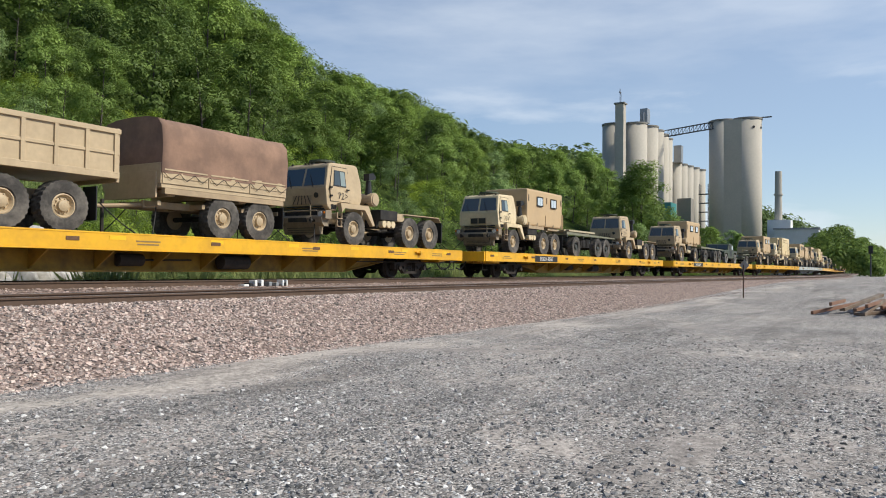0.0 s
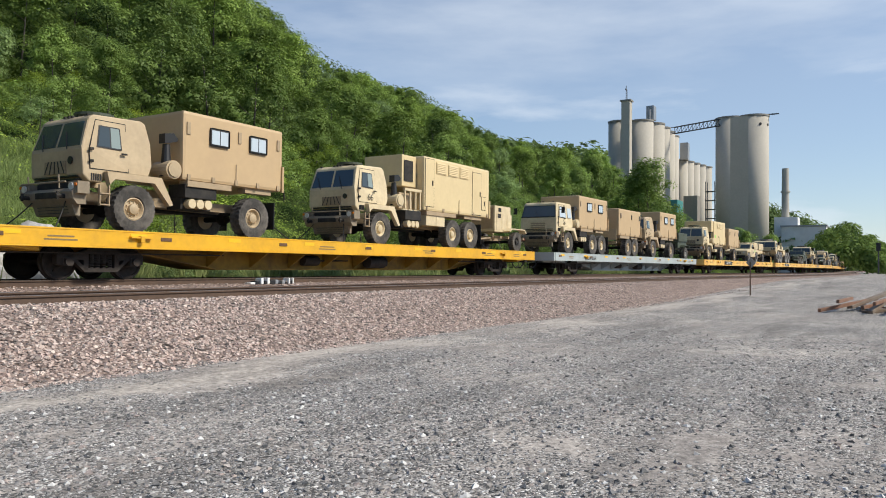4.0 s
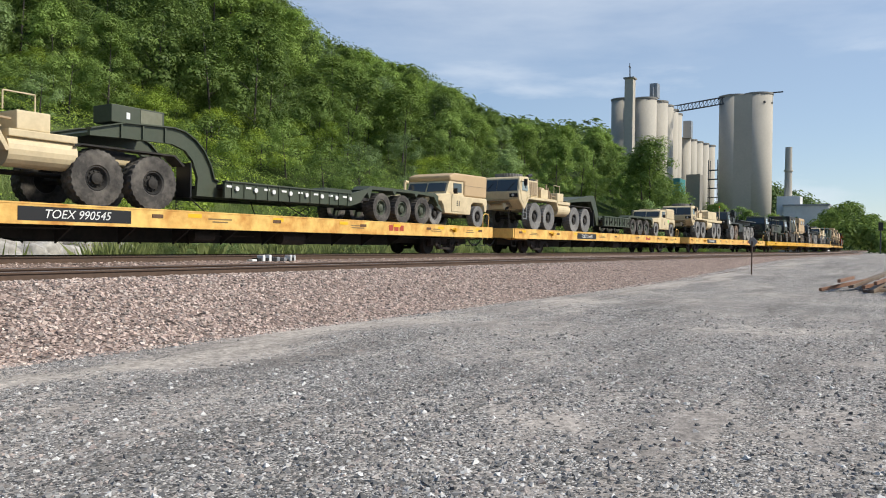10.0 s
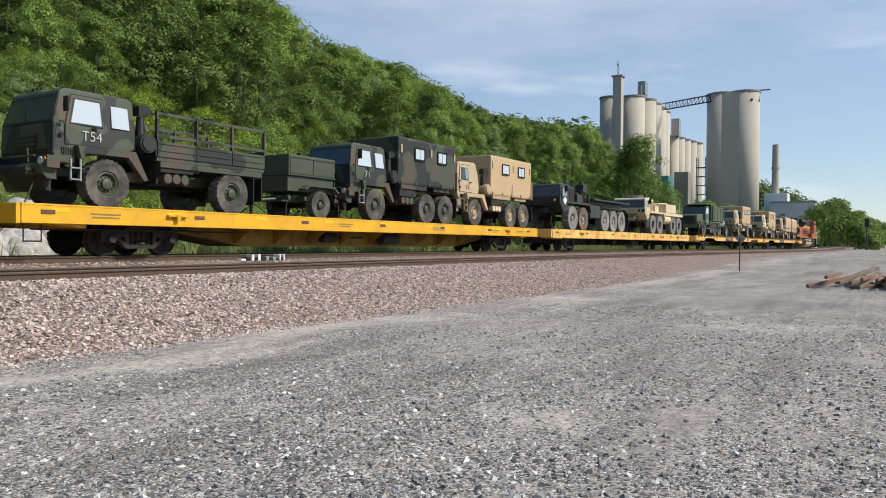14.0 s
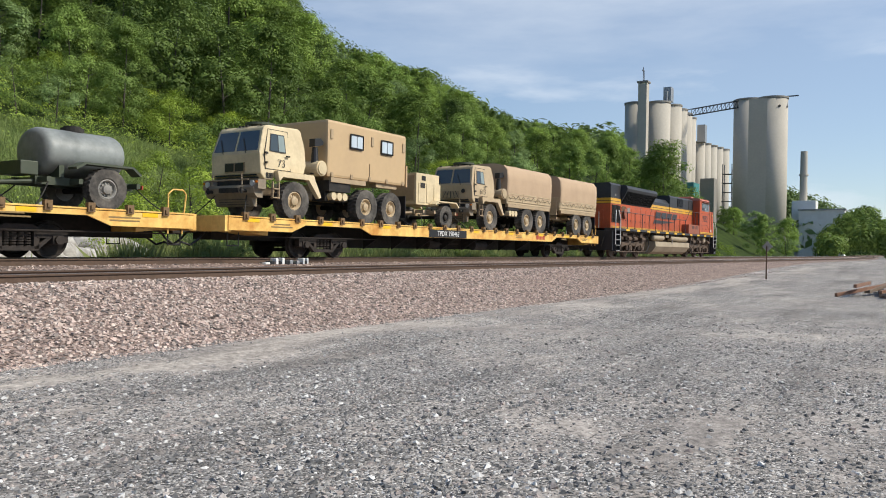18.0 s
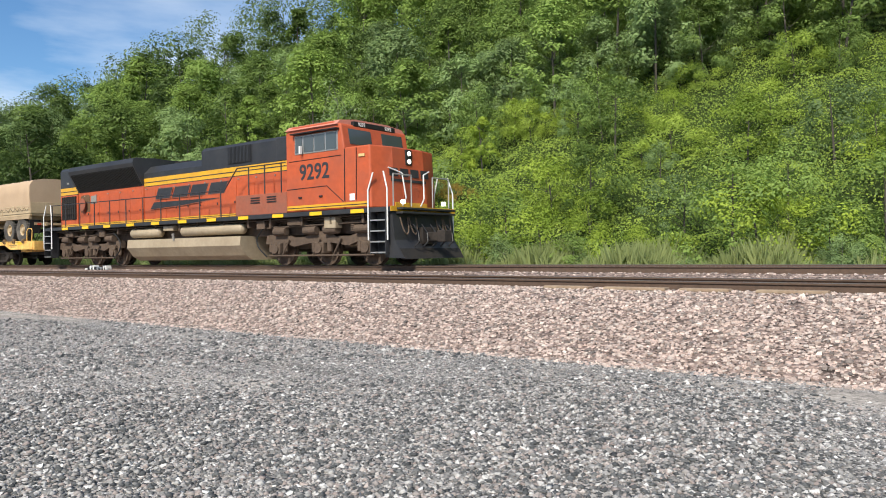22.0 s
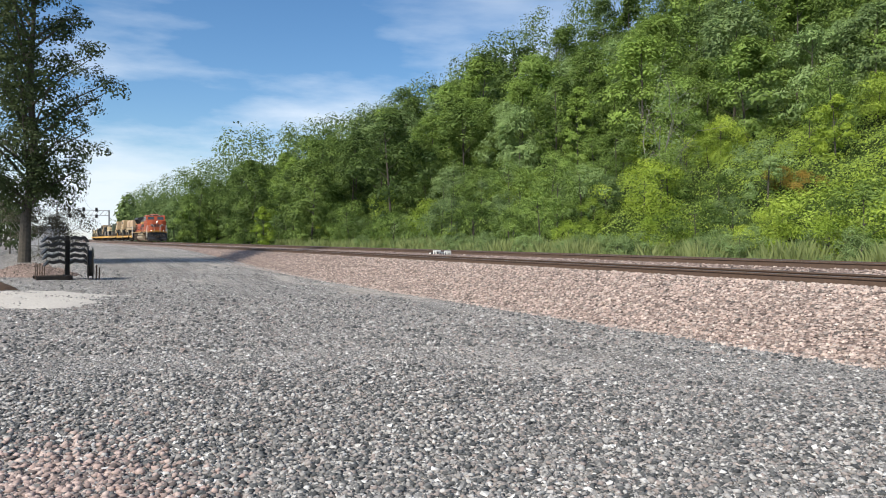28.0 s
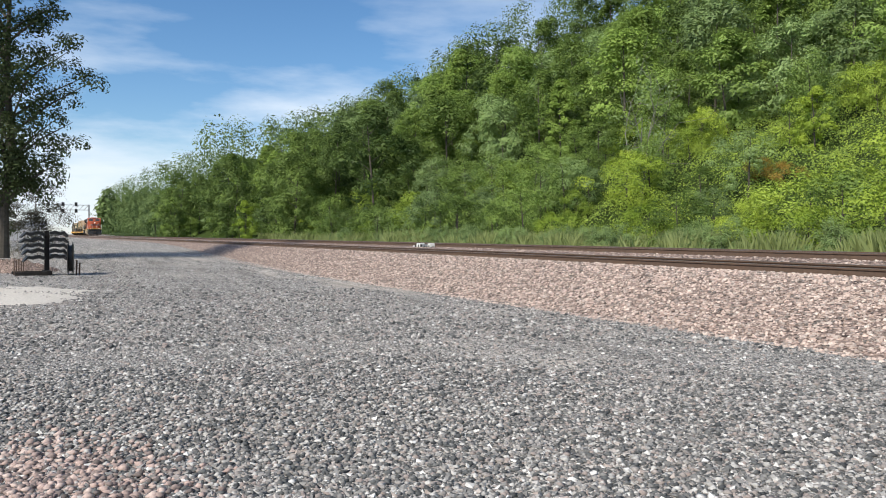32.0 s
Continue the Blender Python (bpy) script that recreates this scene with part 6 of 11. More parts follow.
    prism(bu, [(-1.52, 0.74), (-1.56, 0.9), (-1.5, 0.98), (-1.22, 0.98), (-1.2, 0.62), (-1.42, 0.62)], -1.05, 1.05)
    for s in (-1, 1):
        prism(bu, [(-1.5, 0.86), (-1.5, 1.14), (-1.2, 1.14), (-1.2, 0.86)], s * 1.0 - 0.18, s * 1.0 + 0.18)
    part("bumper", bu, W, ob)
    part("bumper_recess", box(box(bmesh.new(), -1.3, -1.18, -0.78, 0.78, 0.99, 1.16), -1.57, -1.5, -0.4, 0.4, 0.76, 0.9), M["dark"], ob, "dark recess of the front winch")
    for y in (-0.72, 0.72):
        sh = cyl(bmesh.new(), (-1.5, y, 0.8), (-1.74, y, 0.8), 0.05, seg=8)
        cyl(sh, (-1.7, y, 0.72), (-1.7, y, 0.9), 0.035, seg=8)
        part("tow_shackle", sh, M["dark"], ob)
    gd = bmesh.new()
    for y in (-0.62, 0.62):
        cyl(gd, (-1.6, y, 0.98), (-1.62, y, 1.3), 0.022, seg=6)
    cyl(gd, (-1.62, -0.9, 1.12), (-1.62, 0.9, 1.12), 0.022, seg=6)
    part("brush_guard", gd, W, ob, "thin tubular guard on the bumper")
    for s in (-1, 1):
        hl = bmesh.new()
        cyl(hl, (-1.49, s * 0.96, 1.02), (-1.54, s * 0.96, 1.02), 0.085, seg=14)
        part("headlight", hl, M["lamp_glass"], ob, "round clear headlight")
        part("indicator", cyl(bmesh.new(), (-1.49, s * 1.12, 1.06), (-1.53, s * 1.12, 1.06), 0.04, seg=10), M["orange_lens"], ob)
        sv = bmesh.new()
        for k in range(5):
            box(sv, -1.1 + k * 0.055, -1.07 + k * 0.055, s * 1.065 - 0.012, s * 1.065 + 0.012, 1.2, 1.36)
        part("side_vent", sv, M["black"], ob, "black upright vent slots")
        arch = [(-0.8, 1.42), (-0.72, 1.12), (-0.58, 1.26), (0.52, 1.26), (0.98, 0.72), (1.08, 0.76), (0.72, 1.42)]
        part("mudguard", prism(bmesh.new(), arch, s * 1.24 - 0.16 * (s > 0), s * 1.24 + 0.16 * (s < 0)), P, ob)
        st = bmesh.new()
        for z in (0.62, 0.88):
            box(st, -0.98, -0.72, s * 1.2 - 0.06, s * 1.2 + 0.06, z, z + 0.03)
        for x in (-0.98, -0.74):
            box(st, x, x + 0.03, s * 1.2 - 0.03, s * 1.2 + 0.03, 0.6, 1.1)
        part("step", st, M["dull_tan"] if paint in ("tan", "cream") else M["steel"], ob)
    sn = bmesh.new()
    cyl(sn, (1.06, -0.95, 1.5), (1.06, -0.95, 2.35), 0.16, 0.09, seg=12)
    prism(sn, [(0.92, 2.35), (0.92, 2.6), (1.18, 2.64), (1.32, 2.52), (1.3, 2.44), (1.16, 2.4)], -1.08, -0.84)
    part("air_intake", sn, M["black"], ob, "black air intake stack")
    dr = bmesh.new()
    cyl(dr, (1.1, -1.22, 1.68), (1.1, -0.6, 1.68), 0.24, seg=18)
    cyl(dr, (1.1, -1.26, 1.68), (1.1, -1.2, 1.68), 0.19, seg=18)
    part("air_cleaner", dr, P, ob)
    bt = bmesh.new()
    box(bt, 1.5, 2.55, -1.18, -0.5, 1.0, 1.36, 0.02)
    part("battery_box", bt, M["dark"], ob, "dark battery box with ribbed lid")
    for i in range(3):
        part("air_tank", cyl(bmesh.new(), (1.72 + i * 0.27, -1.2, 0.85), (1.72 + i * 0.27, -0.5, 0.85), 0.125, seg=14), M["cream"] if paint == "tan" else P, ob, "round air tank end")
    part("tank_tray", box(bmesh.new(), 1.5, 2.5, -1.0, -0.45, 0.7, 1.0, 0.01), M["dark"], ob)
    ft = bmesh.new()
    box(ft, 1.4, 2.6, 0.5, 1.18, 0.66, 1.3, 0.05)
    part("fuel_tank", ft, P, ob)
    if armoured:
        ha = bmesh.new()
        lathe(ha, [(0.36, 0.0), (0.46, 0.0), (0.46, 0.07), (0.36, 0.07)], 20)
        bmesh.ops.rotate(ha, verts=ha.verts[:], cent=(0, 0, 0), matrix=Matrix.Rotation(math.pi / 2, 3, "X"))
        bmesh.ops.translate(ha, verts=ha.verts[:], vec=(-0.35, 0.0, 2.88))
        for k in range(6):
            a = k * math.tau / 6
            cyl(ha, (-0.35 + 0.41 * math.cos(a), 0.41 * math.sin(a), 2.79), (-0.35 + 0.41 * math.cos(a), 0.41 * math.sin(a), 2.9), 0.03, seg=6)
        part("roof_hatch", ha, M["green"] if paint in ("tan", "cream") else P, ob, "dark ring hatch on the cab roof")
    for y in (-0.75, -0.15, 0.0, 0.15, 0.75):
        part("marker_light", box(bmesh.new(), -1.04, -0.98, y - 0.035, y + 0.035, 2.75, 2.8), M["dark"], ob)
    for s in (-1, 1):
        part("mudflap", box(bmesh.new(), axles[-1] + 0.72, axles[-1] + 0.75, s * 1.0 - 0.26, s * 1.0 + 0.26, 0.3, 1.1), M["black"], ob)
    if number:
        lettering(number, 0.33, M[ink], ob, -0.5 if armoured else -0.35, -1.088, 1.56, bold=-0.012)


def tie_chains(ob, ends, rise=0.8):
    """Chains that lash a vehicle to the deck."""
    for x, dx in ends:
        for s in (-1, 1):
            bm = bmesh.new()
            a, b = Vector((x, s * 0.62, rise)), Vector((x + dx, s * 1.15, 0.03))
            n = 9
            for i in range(n):
                p, q = a.lerp(b, i / n), a.lerp(b, (i + 1) / n)
                sag = lambda k: -0.05 * math.sin(math.pi * k)
                p.z += sag(i / n)
                q.z += sag((i + 1) / n)
                cyl(bm, p, q, 0.017, seg=5)
            part("tie_chain", bm, M["chain"], ob, "dark steel tie-down chain")


def shelter(ob, x0, x1, z0, z1, paint="cargo_tan", windows=(), slots=(), half=1.2, louvres=(), doors=()):
    """A rigid-walled shelter body with rounded upper edges."""
    bm = box(bmesh.new(), x0, x1, -half, half, z0, z1, 0.09)
    part("shelter_body", bm, M[paint], ob)
    for x in louvres:
        fr = part("louvre_panel", box(bmesh.new(), x - 0.36, x + 0.36, -half - 0.03, -half - 0.004, z1 - 0.62, z1 - 0.16, 0.01), M[paint], ob, "louvred panel")
        sl = bmesh.new()
        for k in range(6):
            prism(sl, [(-half - 0.03, z1 - 0.58 + k * 0.07), (-half - 0.05, z1 - 0.58 + k * 0.07), (-half - 0.03, z1 - 0.53 + k * 0.07)], x - 0.32, x + 0.32, axis="x")
        part("louvre_blade", sl, M[paint], fr)
    for x, w, zz0, zz1 in doors:
        part("door_seal", box(bmesh.new(), x - 0.02, x + w + 0.02, -half - 0.008, -half - 0.003, zz0 - 0.02, zz1 + 0.02), M["dark"], ob)
        d = part("access_door", box(bmesh.new(), x, x + w, -half - 0.018, -half - 0.004, zz0, zz1, 0.006), M[paint], ob)
        part("door_latch", box(bmesh.new(), x + w - 0.14, x + w - 0.08, -half - 0.04, -half - 0.019, (zz0 + zz1) / 2 - 0.1, (zz0 + zz1) / 2 + 0.1, 0.006), M["dark"], d)
    for x in windows:
        f = box(bmesh.new(), x - 0.34, x + 0.34, -half - 0.03, -half - 0.004, z1 - 0.83, z1 - 0.33, 0.05)
        w = part("window", f, M["black"], ob, "dark-framed shelter window")
        for a in (-0.15, 0.15):
            part("pane", box(bmesh.new(), x + a - 0.135, x + a + 0.135, -half - 0.042, -half - 0.033, z1 - 0.77, z1 - 0.39), M["sky_glass"], w, "glass pane coloured like the pale sky it reflects")
    for x in slots:
        part("vent", box(bmesh.new(), x - 0.06, x + 0.06, -half - 0.035, -half - 0.004, z1 - 0.62, z1 - 0.3, 0.015), M["dull_tan"] if windows else M["black"], ob, "small upright vent")
    sk = bmesh.new()
    box(sk, x0 + 0.15, x0 + 0.45 * (x1 - x0), -half - 0.03, -half + 0.3, z0 - 0.16, z0 - 0.004, 0.01)
    box(sk, x0 + 0.62 * (x1 - x0), x0 + 0.9 * (x1 - x0), -half + 0.1, -half + 0.4, z0 - 0.14, z0 - 0.004, 0.01)
    part("underbody_rail", sk, M["dull_tan"] if paint != "camo" else M["camo"], ob)
    trim = M["dull_tan"] if paint != "camo" else M["green"]
    for i in range(5):
        x = x0 + 0.2 + i * (x1 - x0 - 0.4) / 4
        part("hinge", box(bmesh.new(), x - 0.05, x + 0.05, -half - 0.03, -half - 0.004, z0 + 0.02, z0 + 0.16), trim, ob)
    part("side_batten", box(bmesh.new(), (x0 + x1) / 2 - 0.012, (x0 + x1) / 2 + 0.012, -half - 0.025, -half - 0.004, z0 + 0.1, z0 + 0.6), trim, ob)
    for s in (-1, 1):
        part("corner_post", box(bmesh.new(), x1 - 0.05, x1 + 0.015, s * half - 0.05, s * half + 0.02, z0 - 0.02, z0 + 0.75), M[paint], ob)


def cargo_bed(ob, x0, x1, z0, side_h, paint, canvas="", top=3.0, racks=False, half=1.2):
    bm = box(bmesh.new(), x0, x1, -half, half, z0, z0 + 0.1)
    part("bed_floor", bm, M[paint], ob)
    n = max(2, round((x1 - x0) / 1.3))
    for s in (-1, 1):
        for i in range(n):
            a, b = x0 + (x1 - x0) * i / n + 0.012, x0 + (x1 - x0) * (i + 1) / n - 0.012
            p = box(bmesh.new(), a, b, s * half - 0.03, s * half + 0.03, z0 + 0.104, z0 + side_h, 0.008)
            for k in (0.35, 0.7):
                box(p, a + 0.05, b - 0.05, s * half - 0.05, s * half + 0.05, z0 + 0.1 + side_h * k - 0.02, z0 + 0.1 + side_h * k + 0.02)
            part("side_panel", p, M[paint], ob)
    for x in (x0, x1):
        part("end_panel", box(bmesh.new(), x - 0.03, x + 0.03, -half, half, z0 + 0.104, z0 + side_h + 0.12, 0.01), M[paint], ob)
    trim = M["dull_tan"] if paint in ("tan", "cream") else M[paint]
    part("bed_rail", box(bmesh.new(), x0 + 0.1, x1 - 0.1, -half - 0.02, -half + 0.12, z0 - 0.16, z0 - 0.01, 0.01), trim, ob)
    for i in range(4):
        x = x0 + 0.4 + i * (x1 - x0 - 0.8) / 3
        part("bed_bearer", box(bmesh.new(), x - 0.12, x + 0.12, -half + 0.125, half - 0.02, z0 - 0.2, z0 - 0.02), trim, ob)
    if racks:
        for s in (-1, 1):
            bm = bmesh.new()
            for z in (0.2, 0.76):
                box(bm, x0, x1, s * half - 0.02, s * half + 0.02, z0 + side_h + z - 0.1, z0 + side_h + z - 0.02)
            for i in range(n + 1):
                x = x0 + (x1 - x0) * i / n
                box(bm, x - 0.03, x + 0.03, s * half - 0.045, s * half + 0.045, z0 + side_h, z0 + side_h + 0.74)
            part("open_rack", bm, M[paint], ob, "open rail frame along the bed")
    if canvas:
        rng = np.random.default_rng(int(x1 * 100) + len(canvas))
        h = half + 0.035
        prof = [(-h, z0 + side_h * 0.72), (-h - 0.02, top - 0.75), (-h + 0.02, top - 0.32), (-h + 0.2, top - 0.1), (-h * 0.5, top - 0.02), (0, top), (h * 0.5, top - 0.02), (h - 0.2, top - 0.1), (h - 0.02, top - 0.32), (h + 0.02, top - 0.75), (h, z0 + side_h * 0.72)]
        xs = np.linspace(x0 - 0.02, x1 + 0.02, 22)
        bm = bmesh.new()
        rings = []
        for i, x in enumerate(xs):
            bow = -0.022 * abs(math.sin(math.pi * i / 21 * 4))
            rings.append([bm.verts.new((x, y * (1 + rng.normal(0, 0.006)), z + (bow if z > top - 0.2 else 0) + rng.normal(0, 0.006))) for y, z in prof])
        for a, b in zip(rings, rings[1:]):
            for j in range(len(prof) - 1):
                bm.faces.new((a[j], b[j], b[j + 1], a[j + 1]))
        for ring in (rings[0], rings[-1]):
            bm.faces.new(ring)
        bmesh.ops.recalc_face_normals(bm, faces=bm.faces[:])
        me = mesh_of("canvas_cover", bm, M[canvas])
        me.polygons.foreach_set("use_smooth", [len(p.vertices) == 4 for p in me.polygons])
        part("canvas_cover", me, None, ob, "sagging canvas cover laced to the bed")
        rp = bmesh.new()
        for i in range(9):
            a, b = x0 + (x1 - x0) * i / 9, x0 + (x1 - x0) * (i + 1) / 9
            cyl(rp, (a, -h - 0.03, z0 + side_h * 0.75), ((a + b) / 2, -h - 0.03, z0 + side_h * 0.4), 0.008, seg=4)
            cyl(rp, ((a + b) / 2, -h - 0.03, z0 + side_h * 0.4), (b, -h - 0.03, z0 + side_h * 0.75), 0.008, seg=4)
        part("lacing_rope", rp, M["dark"], ob)
    for s in (-1, 1):
        part("rear_flap", box(bmesh.new(), x1 - 0.1, x1 - 0.07, s * 0.95 - 0.25, s * 0.95 + 0.25, z0 - 0.85, z0 - 0.2), M["black"], ob)


def long_shelter_truck(s0, label, number):
    """A six-wheeled truck with a long, tall, windowless shelter set well back and gear behind the cab."""
    ob = thing("shelter_truck", label, "truck", "trucks on the train")
    axles = (0.0, 4.9, 6.34)
    fmtv_base(ob, "cream", "cream", axles, True, 7.4, number)
    shelter(ob, 2.7, 7.9, 1.42, 3.55, "cream_shelter", louvres=(3.9, 4.8, 5.7), doors=((2.78, 0.6, 1.6, 3.45), (6.4, 0.75, 1.5, 3.3), (7.2, 0.34, 1.75, 2.3)))
    part("lower_locker", box(box(bmesh.new(), 2.9, 3.6, -1.18, -0.5, 0.85, 1.4, 0.02), 3.62, 4.25, -1.18, -0.5, 0.85, 1.4, 0.02), M["cream"], ob, "pale double locker under the shelter")
    gb = part("cooling_unit", box(bmesh.new(), 1.7, 2.66, -0.85, 0.95, 2.3, 3.5, 0.03), M["cream_shelter"], ob)
    part("cooling_grille", box(bmesh.new(), 1.82, 2.4, -0.88, -0.853, 2.5, 3.3), M["dark"], gb, "dark square grille")
    fr = bmesh.new()
    for x in (1.6, 1.95, 2.3, 2.6):
        box(fr, x - 0.03, x + 0.03, -1.1, -1.04, 1.42, 2.2)
    box(fr, 1.55, 2.65, -1.12, -1.03, 2.1, 2.2)
    box(fr, 1.5, 2.68, -1.0, 1.0, 1.36, 1.42)
    part("gear_frame", fr, M["cream"], ob)
    part("gear_box", box(bmesh.new(), 1.6, 2.5, -0.8, 0.8, 1.43, 2.05, 0.03), M["dull_tan"], ob)
    tie_chains(ob, ((-1.4, -0.6), (7.2, 0.7)))
    MOVING.append((ob, s0 * 0.955, DECK, 0))


SIX, FOUR = (0.0, 3.39, 4.78), (0.0, 3.93)


def fmtv_van(s0, label, axles=SIX, paint="tan", rim="tan", body="cargo_tan", armoured=True, number="", ink="black", top=3.28, louvred=False):
    ob = thing("shelter_truck", label, "truck", "trucks on the train")
    fmtv_base(ob, paint, rim, axles, armoured, axles[-1] + 1.0, number, ink)
    x1 = axles[-1] + (0.82 if len(axles) > 2 else 1.12)
    if louvred:
        shelter(ob, 1.42, x1 + 0.1, 1.36, top, body, slots=(), louvres=(2.75, 3.6))
        part("cab_overhang", box(bmesh.new(), 0.78, 1.41, -1.15, 1.15, 2.45, top - 0.02, 0.04), M[body], ob)
        part("marker_tape", box(bmesh.new(), 1.66, 1.9, -1.225, -1.2195, 1.95, 2.2), M["lime"], ob, "bright green tape square")
        lettering("6V", 0.3, M["black"], ob, 3.0, -1.206, 1.95)
    else:
        shelter(ob, 1.38, x1, 1.45, top, body, windows=(1.38 + (x1 - 1.38) * 0.33, 1.38 + (x1 - 1.38) * 0.72), slots=(1.55, 1.38 + (x1 - 1.38) * 0.53, x1 - 0.2))
    tie_chains(ob, ((-1.4, -0.6), (x1 - 0.3, 0.7)))
    MOVING.append((ob, s0 * 0.955, DECK, 0))
    return ob


def fmtv_tractor(s0, label, number=""):
    ob = thing("tractor_truck", label, "truck", "trucks on the train")
    fmtv_base(ob, "tan", "tan", SIX, True, 5.7, number)
    fw = bmesh.new()
    cyl(fw, (4.2, 0, 1.16), (4.2, 0, 1.22), 0.48, seg=24)
    prism(fw, [(4.3, 1.14), (4.9, 1.02), (4.9, 1.08), (4.3, 1.22)], -0.4, 0.4)
    box(fw, 3.8, 4.6, -0.45, 0.45, 0.98, 1.15)
    part("fifth_wheel", fw, M["dark"], ob, "greasy dark coupling plate")
    bx = bmesh.new()
    box(bx, 2.6, 3.1, -1.1, 1.1, 1.0, 1.3, 0.02)
    box(bx, 1.4, 2.5, -0.4, 0.4, 1.0, 1.4, 0.02)
    part("stowage_box", bx, M["tan"], ob)
    for s in (-1, 1):
        part("rear_mudguard", prism(bmesh.new(), [(3.0, 1.26), (3.1, 1.3), (5.4, 1.3), (5.6, 1.05), (5.56, 1.05), (5.38, 1.27)], s * 1.0 - 0.2, s * 1.0 + 0.2), M["dull_tan"], ob)
    ho = bmesh.new()
    for k in range(3):
        cyl(ho, (1.3, -0.2 + k * 0.2, 1.4), (1.5, -0.3 + k * 0.3, 2.1), 0.02, seg=6)
    part("coupling_hoses", ho, M["black"], ob)
    tie_chains(ob, ((-1.4, -0.6), (5.6, 0.6)))
    MOVING.append((ob, s0 * 0.955, DECK, 0))
    return ob


def fmtv_cargo(s0, label, axles=SIX, paint="tan", rim="tan", armoured=True, canvas="canvas", racks=False, number="", ink="black", top=3.0):
    ob = thing("cargo_truck", label, "truck", "trucks on the train")
    fmtv_base(ob, paint, rim, axles, armoured, axles[-1] + 1.0, number, ink)
    cargo_bed(ob, 1.36, axles[-1] + (1.0 if len(axles) > 2 else 1.2), 1.28, 0.5, paint, canvas, top, racks)
    tie_chains(ob, ((-1.4, -0.6), (axles[-1] + 0.8, 0.7)))
    MOVING.append((ob, s0 * 0.955, DECK, 0))
    return ob


def fmtv_dump(s0, label):
    ob = thing("dump_truck", label, "truck", "trucks on the train")
    fmtv_base(ob, "tan", "tan", SIX, True, 6.0)
    x0, x1, z0, z1 = 1.4, 6.1, 1.45, 2.5
    bm = bmesh.new()
    box(bm, x0, x1, -1.15, 1.15, z0 - 0.1, z0)
    part("dump_floor", bm, M["tan"], ob)
    for s in (-1, 1):
        w = box(bmesh.new(), x0, x1, s * 1.2 - 0.03, s * 1.2 + 0.03, z0 - 0.1, z1)
        box(w, x0 - 0.02, x1 + 0.02, s * 1.2 - 0.08, s * 1.2 + 0.08, z1 - 0.1, z1 + 0.02, 0.01)
        box(w, x0, x1, s * 1.2 - 0.07, s * 1.2 + 0.07, z0 - 0.12, z0 + 0.04, 0.01)
        box(w, x0, x1, s * 1.2 - 0.06, s * 1.2 + 0.06, z0 + 0.45, z0 + 0.53, 0.01)
        for i in range(7):
            x = x0 + 0.1 + i * (x1 - x0 - 0.2) / 6
            box(w, x - 0.05, x + 0.05, s * 1.2 - 0.075, s * 1.2 + 0.075, z0, z1 - 0.08, 0.01)
        part("dump_side", w, M["tan"], ob, "ribbed dump body side")
    for x in (x0, x1):
        part("dump_end", box(bmesh.new(), x - 0.04, x + 0.04, -1.2, 1.2, z0 - 0.2, z1 + 0.05, 0.01), M["tan"], ob)
    tie_chains(ob, ((6.0, 0.7),))
    MOVING.append((ob, s0 * 0.955, DECK, 0))
    return ob


# ---- trailers ----
def trailer_base(ob, axles, x0, x1, tongue, paint, rim, radius=0.59, frame_z=0.95, half=1.0, width=0.36):
    fr = bmesh.new()
    for s in (-1, 1):
        box(fr, x0, x1, s * 0.45 - 0.05, s * 0.45 + 0.05, frame_z - 0.18, frame_z)
        cyl(fr, (x0 + 0.2, s * 0.45, frame_z - 0.1), (tongue, 0, frame_z - 0.22), 0.05, seg=8)
    for k in range(4):
        x = x0 + 0.1 + k * (x1 - x0 - 0.2) / 3
        box(fr, x - 0.05, x + 0.05, -half, half, frame_z - 0.14, frame_z - 0.02)
    cyl(fr, (tongue - 0.12, 0, frame_z - 0.22), (tongue + 0.1, 0, frame_z - 0.22), 0.07, seg=10)
    part("trailer_frame", fr, M["dull_tan"] if paint in ("tan", "cream") else M[paint], ob)
    for x in axles:
        part("axle", cyl(bmesh.new(), (x, -half, radius), (x, half, radius), 0.07, seg=8), M["dark"], ob)
        for s in (-1, 1):
            wheel(ob, x, s * half, radius, width, rim)
    leg = bmesh.new()
    cyl(leg, (tongue + 0.5, 0.12, 0.02), (tongue + 0.5, 0.12, frame_z), 0.045, seg=8)
    cyl(leg, (tongue + 0.5, 0.12, 0.0), (tongue + 0.5, 0.12, 0.03), 0.14, seg=12)
    part("landing_leg", leg, M["dark"], ob)
    for s in (-1, 1):
        li = bmesh.new()
        box(li, x1, x1 + 0.03, s * 0.8 - 0.08, s * 0.8 + 0.08, frame_z - 0.15, frame_z - 0.05)
        part("tail_light", li, M["red"], ob, "red tail lamp")


